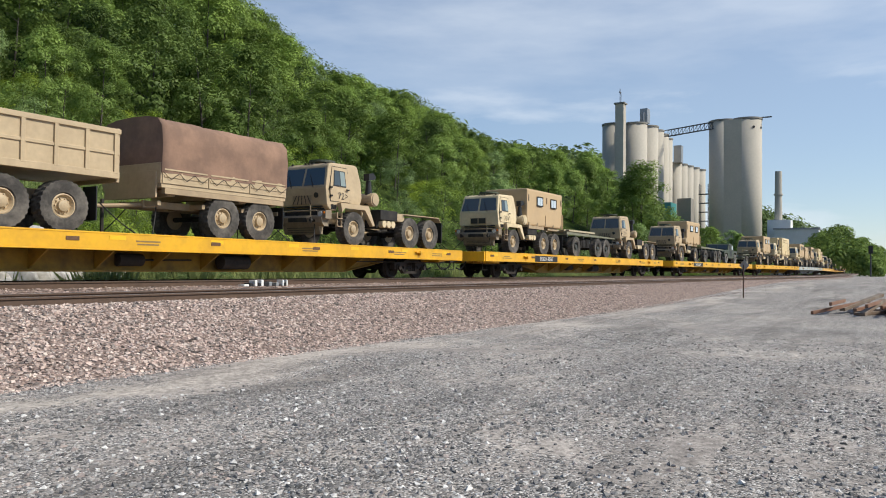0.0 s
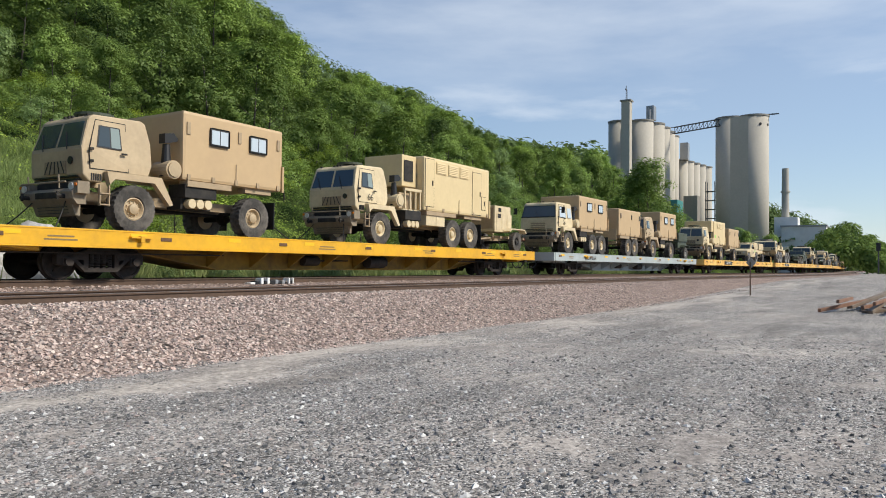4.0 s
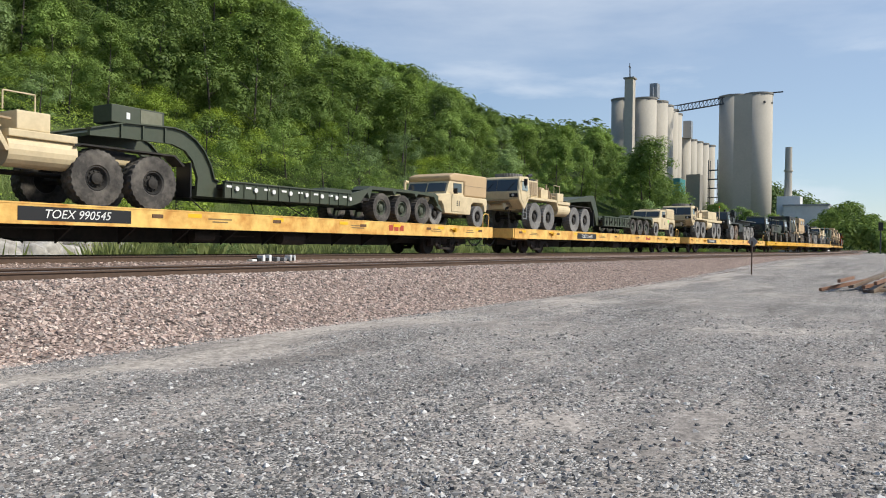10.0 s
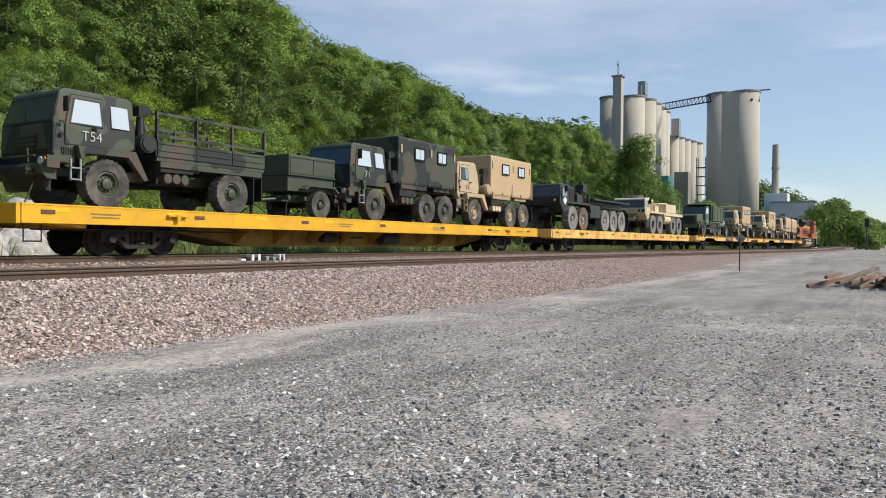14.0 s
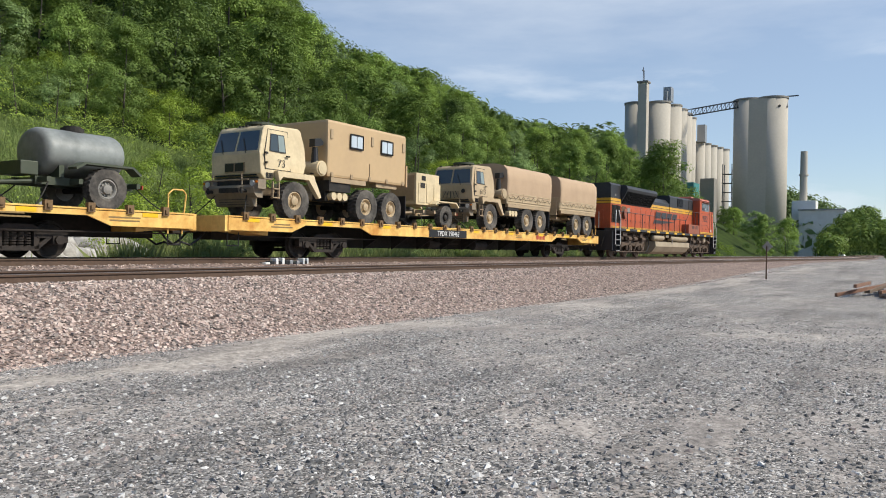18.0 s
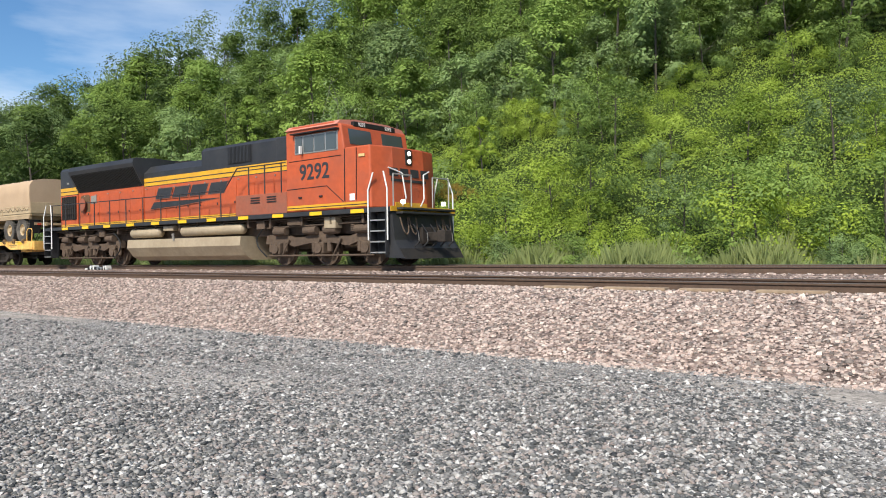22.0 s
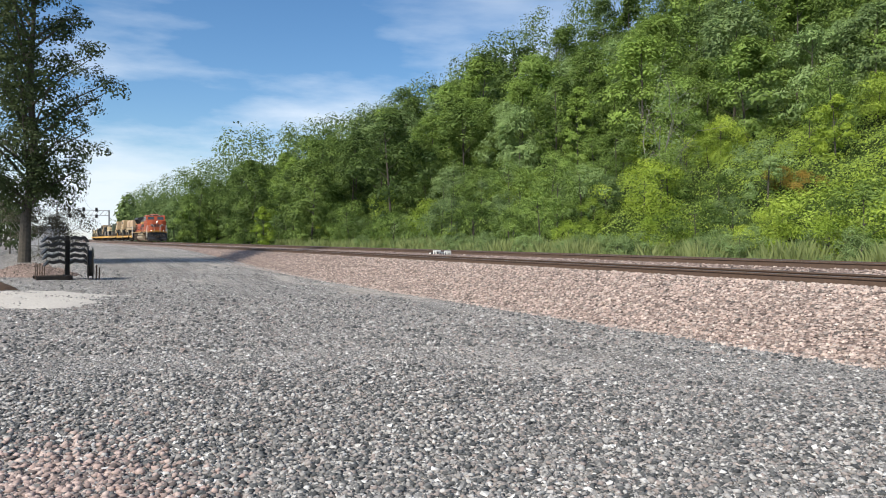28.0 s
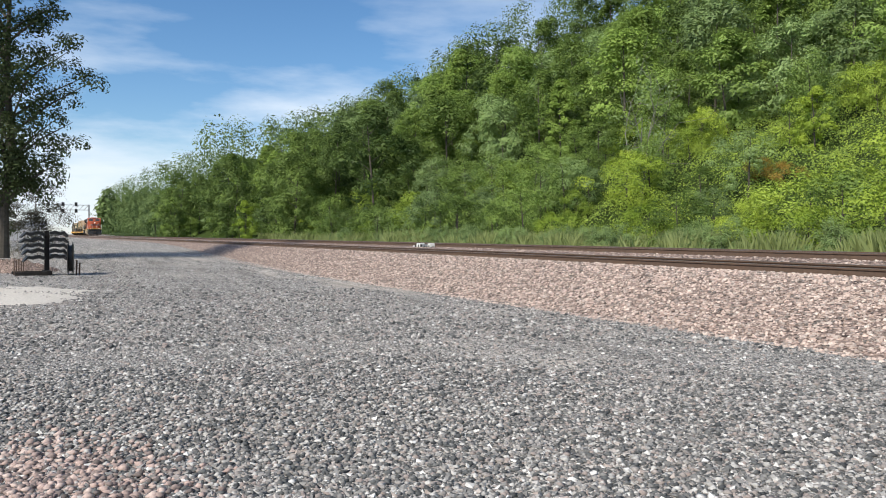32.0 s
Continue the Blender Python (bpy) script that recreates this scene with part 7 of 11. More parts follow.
def big_trailer(s0, label, kind, axles=(0.0, 1.4), canvas="canvas"):
    ob = thing("cargo_trailer", label, "trailer", "trailers on the train")
    mid = (axles[0] + axles[-1]) / 2
    x0, x1 = -2.1, axles[-1] + 1.0
    if len(axles) == 1:
        x0, x1 = -2.3, 1.45
    elif kind == "shelter":
        x0, x1 = -1.75, axles[-1] + 0.98
    trailer_base(ob, axles, x0, x1, x0 - 1.25, "tan", "tan")
    if kind == "canvas":
        cargo_bed(ob, x0, x1, 1.26, 0.52, "tan", canvas, 3.05 if canvas != "brown_canvas" else 3.15)
    else:
        shelter(ob, x0, x1, 1.28, 2.98, "cargo_tan", slots=(x0 + 0.3, (x0 + x1) / 2 + 0.25, x1 - 0.3))
    pan = bmesh.new()
    box(pan, x0 - 0.06, x0 - 0.01, -1.05, 1.05, 1.0, 1.7, 0.01)
    part("front_board", pan, M["tan"], ob)
    tie_chains(ob, ((x0 + 0.3, -0.5), (x1 - 0.2, 0.5)))
    MOVING.append((ob, s0 * 0.955, DECK, 0))
    return ob


def flat_trailer(s0, label, paint="night", load=True, axles=(0.0, 3.24, 4.6)):
    ob = thing("flatbed_trailer", label, "trailer", "trailers on the train")
    x0, x1 = -1.3, axles[-1] + 1.1
    fr = bmesh.new()
    for s in (-1, 1):
        box(fr, x0, x1, s * 0.5 - 0.06, s * 0.5 + 0.06, 0.95, 1.2)
    for k in range(7):
        x = x0 + 0.1 + k * (x1 - x0 - 0.2) / 6
        box(fr, x - 0.05, x + 0.05, -1.15, 1.15, 1.05, 1.18)
    cyl(fr, (x0, 0.3, 0.9), (x0 - 1.4, 0, 0.75), 0.06, seg=8)
    cyl(fr, (x0, -0.3, 0.9), (x0 - 1.4, 0, 0.75), 0.06, seg=8)
    part("trailer_frame", fr, M[paint], ob)
    for s in (-1, 1):
        part("load_rail", prism(bmesh.new(), [(x0, 1.2), (x1 + 0.3, 1.2), (x1 + 0.3, 1.27), (x0, 1.36)], s * 1.1 - 0.06, s * 1.1 + 0.06), M["olive"], ob)
    part("front_beam", box(bmesh.new(), x0, x0 + 0.1, -1.03, 1.03, 1.2, 1.36), M["olive"], ob)
    for x in axles:
        for s in (-1, 1):
            wheel(ob, x, s * 1.0, 0.57, 0.36, paint)
    for x in axles:
        part("axle", cyl(bmesh.new(), (x, -0.9, 0.57), (x, 0.9, 0.57), 0.08, seg=8), M["dark"], ob)
    if load:
        for s in (-0.35, 0.35):
            up = bmesh.new()
            box(up, x0 - 0.05, x0 + 0.06, s - 0.05, s + 0.05, 1.2, 2.5)
            prism(up, [(x0 + 0.06, 1.3), (x0 + 0.5, 1.3), (x0 + 0.06, 1.8)], s - 0.03, s + 0.03)
            part("front_stanchion", up, M[paint], ob, "upright dark stanchion")
        rng = random.Random(4)
        for k in range(9):
            y = -0.95 + k * 0.24
            a = rng.uniform(-0.3, 0.8)
            part("timber", box(bmesh.new(), x0 + 0.6 + a, x0 + 4.4 + a * 1.6, y - 0.1, y + 0.1, 1.4 + (k % 2) * 0.012, 1.5 + (k % 2) * 0.012, 0.008), M["pale_wood"], ob, "pale loose timber")
    bx = bmesh.new()
    box(bx, 1.0, 2.3, -1.0, -0.5, 0.55, 1.0, 0.03)
    for k in range(6):
        box(bx, 1.05 + k * 0.2, 1.1 + k * 0.2, -1.03, -0.5, 0.55, 1.0)
    part("tool_box", bx, M["dark"], ob)
    tie_chains(ob, ((x0, -0.6), (x1, 0.6)))
    MOVING.append((ob, s0 * 0.955, DECK, 0))
    return ob


def small_trailer(s0, label, kind, paint="tan", rim="dark"):
    """Single-axle trailers: a generator set, a hard-topped box, or a water tank; the axle at x = 0."""
    ob = thing({"generator": "generator_trailer", "box": "box_trailer", "tank": "tank_trailer", "frame": "chassis_trailer"}[kind], label, "trailer", "trailers on the train")
    r = 0.46 if kind != "tank" else 0.5
    trailer_base(ob, (0.0,), -1.45, 1.0, -2.5, paint, rim, r, 0.72, 0.88, 0.27)
    P = M[paint]
    for s in (-1, 1):
        arch = [(-0.85, 0.95), (-0.62, 1.08), (0.62, 1.08), (0.85, 0.9), (0.8, 0.86), (0.6, 1.03), (-0.6, 1.03), (-0.82, 0.9)]
        part("mudguard", prism(bmesh.new(), arch, s * 0.92 - 0.17, s * 0.92 + 0.17), P, ob)
    if kind == "generator":
        body = part("generator_cabinet", box(bmesh.new(), -1.55, 0.0, -0.65, 0.65, 0.9, 2.12, 0.02), P, ob)
        part("radiator_end", box(bmesh.new(), -1.575, -1.552, -0.56, 0.56, 1.05, 2.02, 0.004), M["dull_tan"], body, "dull radiator end")
        part("control_window", box(bmesh.new(), -1.2, -0.95, -0.668, -0.652, 1.85, 2.02), M["dark"], body)
        for x in (-1.2, -0.65, -0.15):
            part("access_panel", box(bmesh.new(), x - 0.22, x + 0.22, -0.67, -0.655, 1.0, 1.75, 0.004), P, body)
        part("exhaust_louvre", box(bmesh.new(), -1.3, -1.0, -0.68, -0.672, 1.55, 1.75), M["dark"], body, "dark louvre")
    elif kind == "frame":
        rl = bmesh.new()
        for s in (-1, 1):
            for x in (-1.4, -0.5, 0.4, 1.2):
                cyl(rl, (x, s * 0.8, 0.7), (x, s * 0.8, 1.5), 0.025, seg=6)
            cyl(rl, (-1.4, s * 0.8, 1.5), (1.2, s * 0.8, 1.5), 0.03, seg=6)
        part("rail_frame", rl, P, ob)
        part("bed_floor", box(bmesh.new(), -1.5, 1.3, -0.85, 0.85, 0.73, 0.8), P, ob)
    elif kind == "box":
        body = part("box_body", box(bmesh.new(), -1.35, 0.85, -0.8, 0.8, 0.86, 1.35, 0.02), P, ob)
        lid = part("box_top", box(bmesh.new(), -1.37, 0.87, -0.86, 0.86, 1.36, 2.02, 0.03), P, ob)
        for x0, x1 in ((-1.3, -0.28), (-0.22, 0.8)):
            part("side_door", box(bmesh.new(), x0, x1, -0.88, -0.864, 1.42, 1.88, 0.006), P, lid)
        rib = bmesh.new()
        for k in range(3):
            box(rib, -1.38, 0.88, -0.885, -0.864, 1.36 + k * 0.28, 1.39 + k * 0.28)
        part("trim_rib", rib, P, lid)
    else:
        bm = bmesh.new()
        prof = [(0.0005, -1.12), (0.42, -1.1), (0.53, -1.06), (0.575, -0.98), (0.58, -0.9), (0.58, 0.9), (0.575, 0.98), (0.53, 1.06), (0.42, 1.1), (0.0005, 1.12)]
        lathe(bm, prof, 24)
        bmesh.ops.rotate(bm, verts=bm.verts[:], cent=(0, 0, 0), matrix=Matrix.Rotation(math.pi / 2, 3, "Z"))
        bmesh.ops.scale(bm, verts=bm.verts[:], vec=(0.9, 1.25, 0.95))
        bmesh.ops.translate(bm, verts=bm.verts[:], vec=(-0.3, 0, 1.33))
        tank = part("water_tank", bm, M["tank"], ob, smooth=True)
        ca = cyl(bmesh.new(), (-0.3, 0, 1.85), (-0.3, 0, 1.96), 0.26, seg=18)
        cyl(ca, (-0.3, 0, 1.96), (-0.3, 0, 2.0), 0.2, seg=18)
        part("filler_cap", ca, M["dark"], tank)
        st = bmesh.new()
        for x in (-0.9, 0.4):
            box(st, x - 0.06, x + 0.06, -0.6, 0.6, 0.72, 1.0)
        part("tank_saddle", st, P, ob)
        bx = box(bmesh.new(), -1.75, -1.35, -0.45, 0.45, 0.74, 1.05, 0.02)
        part("valve_box", bx, P, ob)
    tie_chains(ob, ((-1.2, -0.6), (0.95, 0.5)), 0.65)
    MOVING.append((ob, s0 * 0.955, DECK, 0))
    return ob


def lowboy(s0, label, paint="green", ribs=True):
    """A three-axle lowbed semitrailer; the first of its axles at x = 0, the gooseneck towards -x."""
    ob = thing("lowbed_trailer", label, "trailer", "trailers on the train")
    P = M[paint]
    neck, front = bmesh.new(), -5.0 if ribs else -7.15
    if ribs:
        for s in (-1, 1):
            prism(neck, [(-9.5, 1.68), (-6.2, 2.16), (-5.75, 2.16), (-5.1, 1.15), (-4.98, 0.48), (-5.35, 0.48), (-5.68, 1.2), (-6.2, 1.82), (-7.0, 1.78), (-9.5, 1.58)], s * 0.9 - 0.12, s * 0.9 + 0.12)
        prism(neck, [(-9.4, 1.66), (-6.2, 2.12), (-5.9, 2.12), (-5.9, 2.04), (-6.2, 2.04), (-9.4, 1.58)], -0.78, 0.78)
        prism(neck, [(-5.72, 2.08), (-5.15, 1.15), (-5.05, 0.5), (-5.15, 0.5), (-5.28, 1.1), (-5.8, 2.0)], -0.78, 0.78)
        part("gooseneck", neck, P, ob)
    else:
        outer = [(-10.90, 1.86), (-10.00, 2.1), (-8.60, 2.17), (-8.25, 2.12), (-7.90, 1.94), (-7.60, 1.66), (-7.38, 1.3), (-7.26, 0.95), (-7.12, 0.9)]
        inner = [(-7.12, 0.47), (-7.82, 0.47), (-7.78, 0.95), (-7.95, 1.4), (-8.20, 1.64), (-8.60, 1.76), (-10.00, 1.74), (-10.90, 1.7)]
        for s in (-1, 1):
            side = part("gooseneck", prism(bmesh.new(), outer + inner, s * 0.95 - 0.05, s * 0.95 + 0.05), P, ob, "curved gooseneck beam")
            for a, b in zip(outer[:-1], outer[1:]):
                u, v = Vector((a[0], 0, a[1])), Vector((b[0], 0, b[1]))
                lip = bmesh.new()
                bmesh.ops.create_cube(lip, size=1.0, matrix=Matrix.Translation((u + v) / 2 + Vector((0, s * 0.95, 0.012))) @ (v - u).to_track_quat("X", "Z").to_matrix().to_4x4() @ Matrix.Diagonal(((v - u).length + 0.02, 0.24, 0.03, 1)))
                part("neck_flange", lip, P, side)
            for x, z0, z1 in ((-10.10, 1.76, 2.07), (-9.50, 1.77, 2.1), (-8.85, 1.77, 2.13)):
                part("neck_rib", box(bmesh.new(), x - 0.02, x + 0.02, s * 1.02 - 0.03, s * 1.02 + 0.03, z0, z1), P, side)
        part("neck_deck", prism(bmesh.new(), [(-10.80, 1.8), (-10.00, 2.04), (-8.60, 2.11), (-8.30, 2.06), (-8.30, 1.98), (-8.60, 2.03), (-10.00, 1.96), (-10.80, 1.72)], -0.89, 0.89), P, ob)
        chest = part("tool_chest", box(bmesh.new(), -10.25, -8.75, -0.85, -0.1, 2.13, 2.56, 0.015), P, ob)
        part("chest_panel", box(bmesh.new(), -9.45, -8.82, -0.862, -0.852, 2.17, 2.52), M["olive"], chest, "pale olive panel")
        part("chest_label", box(bmesh.new(), -9.85, -9.75, -0.862, -0.852, 2.24, 2.4), M["white"], chest)
    for s in (-1, 1):
        rail = bmesh.new()
        if ribs:
            box(rail, -5.0, -0.75, s * 1.3 - 0.03, s * 1.3 + 0.03, 0.5, 1.02)
            box(rail, -5.0, -0.6, s * 1.3 - 0.07, s * 1.3 + 0.07, 0.98, 1.05, 0.01)
            box(rail, -5.0, -0.75, s * 1.3 - 0.06, s * 1.3 + 0.06, 0.46, 0.52, 0.01)
            for k in range(11):
                x = -4.95 + k * 0.41
                box(rail, x - 0.02, x + 0.02, s * 1.3 - 0.07, s * 1.3 + 0.07, 0.5, 1.0)
        else:
            prism(rail, [(front, 0.45), (front, 0.88), (-1.75, 0.92), (-0.9, 1.12), (-0.9, 1.0), (-1.3, 0.62), (-1.75, 0.5)], s * 1.3 - 0.04, s * 1.3 + 0.04)
            box(rail, front, -1.75, s * 1.3 - 0.09, s * 1.3 + 0.09, 0.885, 0.925, 0.008)
            for k in range(12):
                box(rail, front + 0.25 + k * 0.45 - 0.02, front + 0.25 + k * 0.45 + 0.02, s * 1.3 - 0.07, s * 1.3 + 0.07, 0.48, 0.88)
        part("side_rail", rail, P, ob, "ribbed side rail")
        rg = bmesh.new()
        for k in range(6 if ribs else 8):
            x = front + 0.4 + k * 0.7
            cyl(rg, (x, s * 1.36, 0.72), (x, s * 1.4, 0.72), 0.07, seg=8)
            if not ribs:
                box(rg, x - 0.35, x - 0.15, s * 1.352, s * 1.358, 0.74, 0.8)
        part("lashing_ring", rg, M["dark"] if ribs else M["white"], ob)
        arch = [(-0.75, 0.8), (-0.62, 1.12), (0.58, 1.14), (0.7, 1.0), (0.82, 1.14), (1.95, 1.14), (2.07, 1.0), (2.2, 1.14), (3.3, 1.1), (3.6, 0.75), (3.6, 1.15), (3.35, 1.24), (-0.7, 1.24), (-0.95, 1.1)]
        part("wheel_deck", prism(bmesh.new(), arch, s * 1.0 - 0.33, s * 1.0 + 0.33), P, ob)
    part("bed_floor", box(bmesh.new(), front, -0.7, -1.25, 1.25, 0.72, 0.82), M["dark"], ob, "dark plank bed")
    part("centre_beam", box(bmesh.new(), front, 3.3, -0.4, 0.4, 0.5, 0.715), P, ob)
    for x in (0.0, 1.27, 2.54):
        for s in (-1, 1):
            wheel(ob, x, s * 1.05, 0.52, 0.5, paint, rim_r=0.27)
        part("axle", cyl(bmesh.new(), (x, -0.95, 0.52), (x, 0.95, 0.52), 0.07, seg=8), M["dark"], ob)
    ramp = bmesh.new()
    prism(ramp, [(3.4, 1.15), (3.4, 0.85), (4.1, 0.55), (4.1, 0.65)], -1.2, 1.2)
    part("tail_ramp", ramp, P, ob)
    tie_chains(ob, ((-4.4, 0.8), (-1.5, -0.8), (3.4, 0.5)), 0.6)
    MOVING.append((ob, s0 * 0.955, DECK, 0))
    return ob


# ---- light utility vehicles ----
def hmmwv(s0, label, paint="tan", kind="cargo", number="", rim="dark", ink="black"):
    """A wide light utility vehicle; the front axle at x = 0."""
    ob = thing("utility_vehicle", label, "utility vehicle", "utility vehicles on the train")
    P, wb = M[paint], 3.36
    tub = [(-0.62, 0.62), (-0.68, 0.72), (-0.7, 1.12), (-0.56, 1.22), (0.88, 1.33), (1.02, 1.34), (2.2, 1.34), (2.24, 1.28), (4.12, 1.28), (4.16, 1.1), (4.12, 0.72), (3.95, 0.7), (3.9, 0.95), (3.75, 1.06), (2.98, 1.06), (2.8, 0.95), (2.72, 0.52), (0.72, 0.52), (0.6, 0.85), (0.45, 1.0), (-0.4, 1.0), (-0.52, 0.88)]
    body = part("body", prism(bmesh.new(), tub, -1.08, 1.08), P, ob)
    bev = body.modifiers.new("edges", "BEVEL")
    bev.width, bev.segments, bev.limit_method, bev.angle_limit = 0.03, 2, "ANGLE", radians(30)
    part("belly", box(bmesh.new(), -0.45, 3.9, -0.55, 0.55, 0.42, 0.9), M["dark"], ob)
    gr = bmesh.new()
    for k in range(7):
        box(gr, -0.705, -0.66, -0.42 + k * 0.13, -0.36 + k * 0.13, 0.78, 1.0)
    part("grille", gr, M["black"], ob, "black slotted grille")
    part("bumper", box(bmesh.new(), -0.95, -0.7, -0.95, 0.95, 0.5, 0.68, 0.02), M["dark"], ob)
    for s in (-1, 1):
        part("headlight", cyl(bmesh.new(), (-0.69, s * 0.72, 0.96), (-0.74, s * 0.72, 0.96), 0.1, seg=14), M["lamp_glass"], ob, "round clear headlight")
        wheel(ob, 0.0, s * 0.93, 0.47, 0.32, rim, rim_r=0.24, rubber="dusty_rubber")
        wheel(ob, wb, s * 0.93, 0.47, 0.32, rim, rim_r=0.24, rubber="dusty_rubber")
    x_roof = 2.25 if kind in ("cargo", "ambulance") else 2.35
    cabin = [(0.9, 1.24), (0.9, 1.34), (1.12, 1.83), (1.24, 1.9), (x_roof, 1.92), (x_roof, 1.24)]
    part("cabin", prism(bmesh.new(), cabin, -1.0, 1.0), P, ob)
    for y0, y1 in ((-0.92, -0.04), (0.04, 0.92)):
        bm = bmesh.new()
        pts = [(0.93, y0, 1.41), (0.93, y1, 1.41), (1.092, y1, 1.77), (1.092, y0, 1.77)]
        v = [bm.verts.new((x - 0.025, y, z + 0.012)) for x, y, z in pts]
        w = [bm.verts.new((x + 0.02, y, z)) for x, y, z in pts]
        bm.faces.new(v)
        bm.faces.new(w[::-1])
        for i in range(4):
            bm.faces.new((v[i], w[i], w[(i + 1) % 4], v[(i + 1) % 4]))
        bmesh.ops.recalc_face_normals(bm, faces=bm.faces[:])
        part("windscreen", bm, M["glass"], ob, "dark windscreen pane")
    for s in (-1, 1):
        if kind == "open":
            part("door_opening", box(bmesh.new(), 1.36, 2.02, s * 1.085 - 0.012, s * 1.085 + 0.012, 0.72, 1.28), M["black"], ob)
            part("window_opening", box(bmesh.new(), 1.36, 2.02, s * 1.004 - 0.012, s * 1.004 + 0.012, 1.345, 1.8), M["black"], ob)
            continue
        d = part("door", box(bmesh.new(), 1.2, 2.2, s * 1.09 - 0.014, s * 1.09 + 0.014, 0.62, 1.26, 0.01), P, ob)
        part("door_window", box(bmesh.new(), 1.45, 2.1, s * 1.004 - 0.012, s * 1.004 + 0.012, 1.42, 1.8, 0.006), M["glass"], d)
        part("mirror", box(bmesh.new(), 1.3, 1.34, s * 1.2 - 0.09, s * 1.2 + 0.09, 1.34, 1.56, 0.01), M["dark"], ob)
    sn = bmesh.new()
    cyl(sn, (0.75, 0.95, 1.2), (0.75, 0.95, 1.85), 0.06, seg=10)
    cyl(sn, (0.75, 0.95, 1.85), (0.95, 0.95, 1.85), 0.07, seg=10)
    part("intake_pipe", sn, M["green"] if kind == "cargo" else P, ob)
    if kind == "cargo":
        bed = part("cargo_cover", box(bmesh.new(), 2.32, 4.12, -1.02, 1.02, 1.29, 2.04, 0.04), P, ob)
        for x0, x1 in ((2.36, 4.06),):
            part("side_door", box(bmesh.new(), x0, x1, -1.04, -1.024, 1.38, 1.88, 0.006), P, bed)
        for k in range(4):
            part("rib", box(bmesh.new(), 2.3, 4.14, -1.06, -1.041, 1.36 + k * 0.18, 1.39 + k * 0.18, 0.005), P, bed)
        part("tape_square", box(bmesh.new(), 2.5, 2.72, -1.0875, -1.082, 1.0, 1.22), M["lime"], ob, "bright green tape square")
        part("roof_rail", box(bmesh.new(), 1.5, 2.3, -0.6, 0.6, 1.92, 1.99, 0.02), P, ob)
    elif kind == "ambulance":
        shape = [(1.15, 1.86), (1.1, 2.08), (1.55, 2.22), (4.15, 2.26), (4.2, 2.1), (4.16, 1.29), (2.28, 1.29), (2.28, 1.87)]
        bm = prism(bmesh.new(), shape, -1.05, 1.05)
        b = part("rear_shelter", bm, M["cargo_tan"], ob)
        bev = b.modifiers.new("edges", "BEVEL")
        bev.width, bev.segments, bev.limit_method, bev.angle_limit = 0.08, 3, "ANGLE", radians(30)
        part("seam", box(bmesh.new(), 2.3, 4.1, -1.06, -1.052, 1.74, 1.76), M["dull_tan"], b)
    else:
        part("canvas_top", prism(bmesh.new(), [(2.0, 1.29), (2.02, 1.82), (2.9, 1.84), (3.1, 1.29)], -0.98, 0.98), P, ob)
        part("side_curtain", box(bmesh.new(), 2.25, 2.85, -0.995, -0.985, 1.38, 1.72, 0.004), M["sky_glass"], ob, "clear plastic side curtain")
        part("spare_jack", box(bmesh.new(), 3.3, 4.0, -0.8, 0.8, 1.28, 1.36, 0.02), P, ob)
    if number:
        lettering(number, 0.3, M[ink], ob, 1.7, -1.108, 0.86)
    tie_chains(ob, ((-0.7, -0.6), (4.0, 0.6)), 0.55)
    MOVING.append((ob, s0 * 0.955, DECK, 0))
    return ob


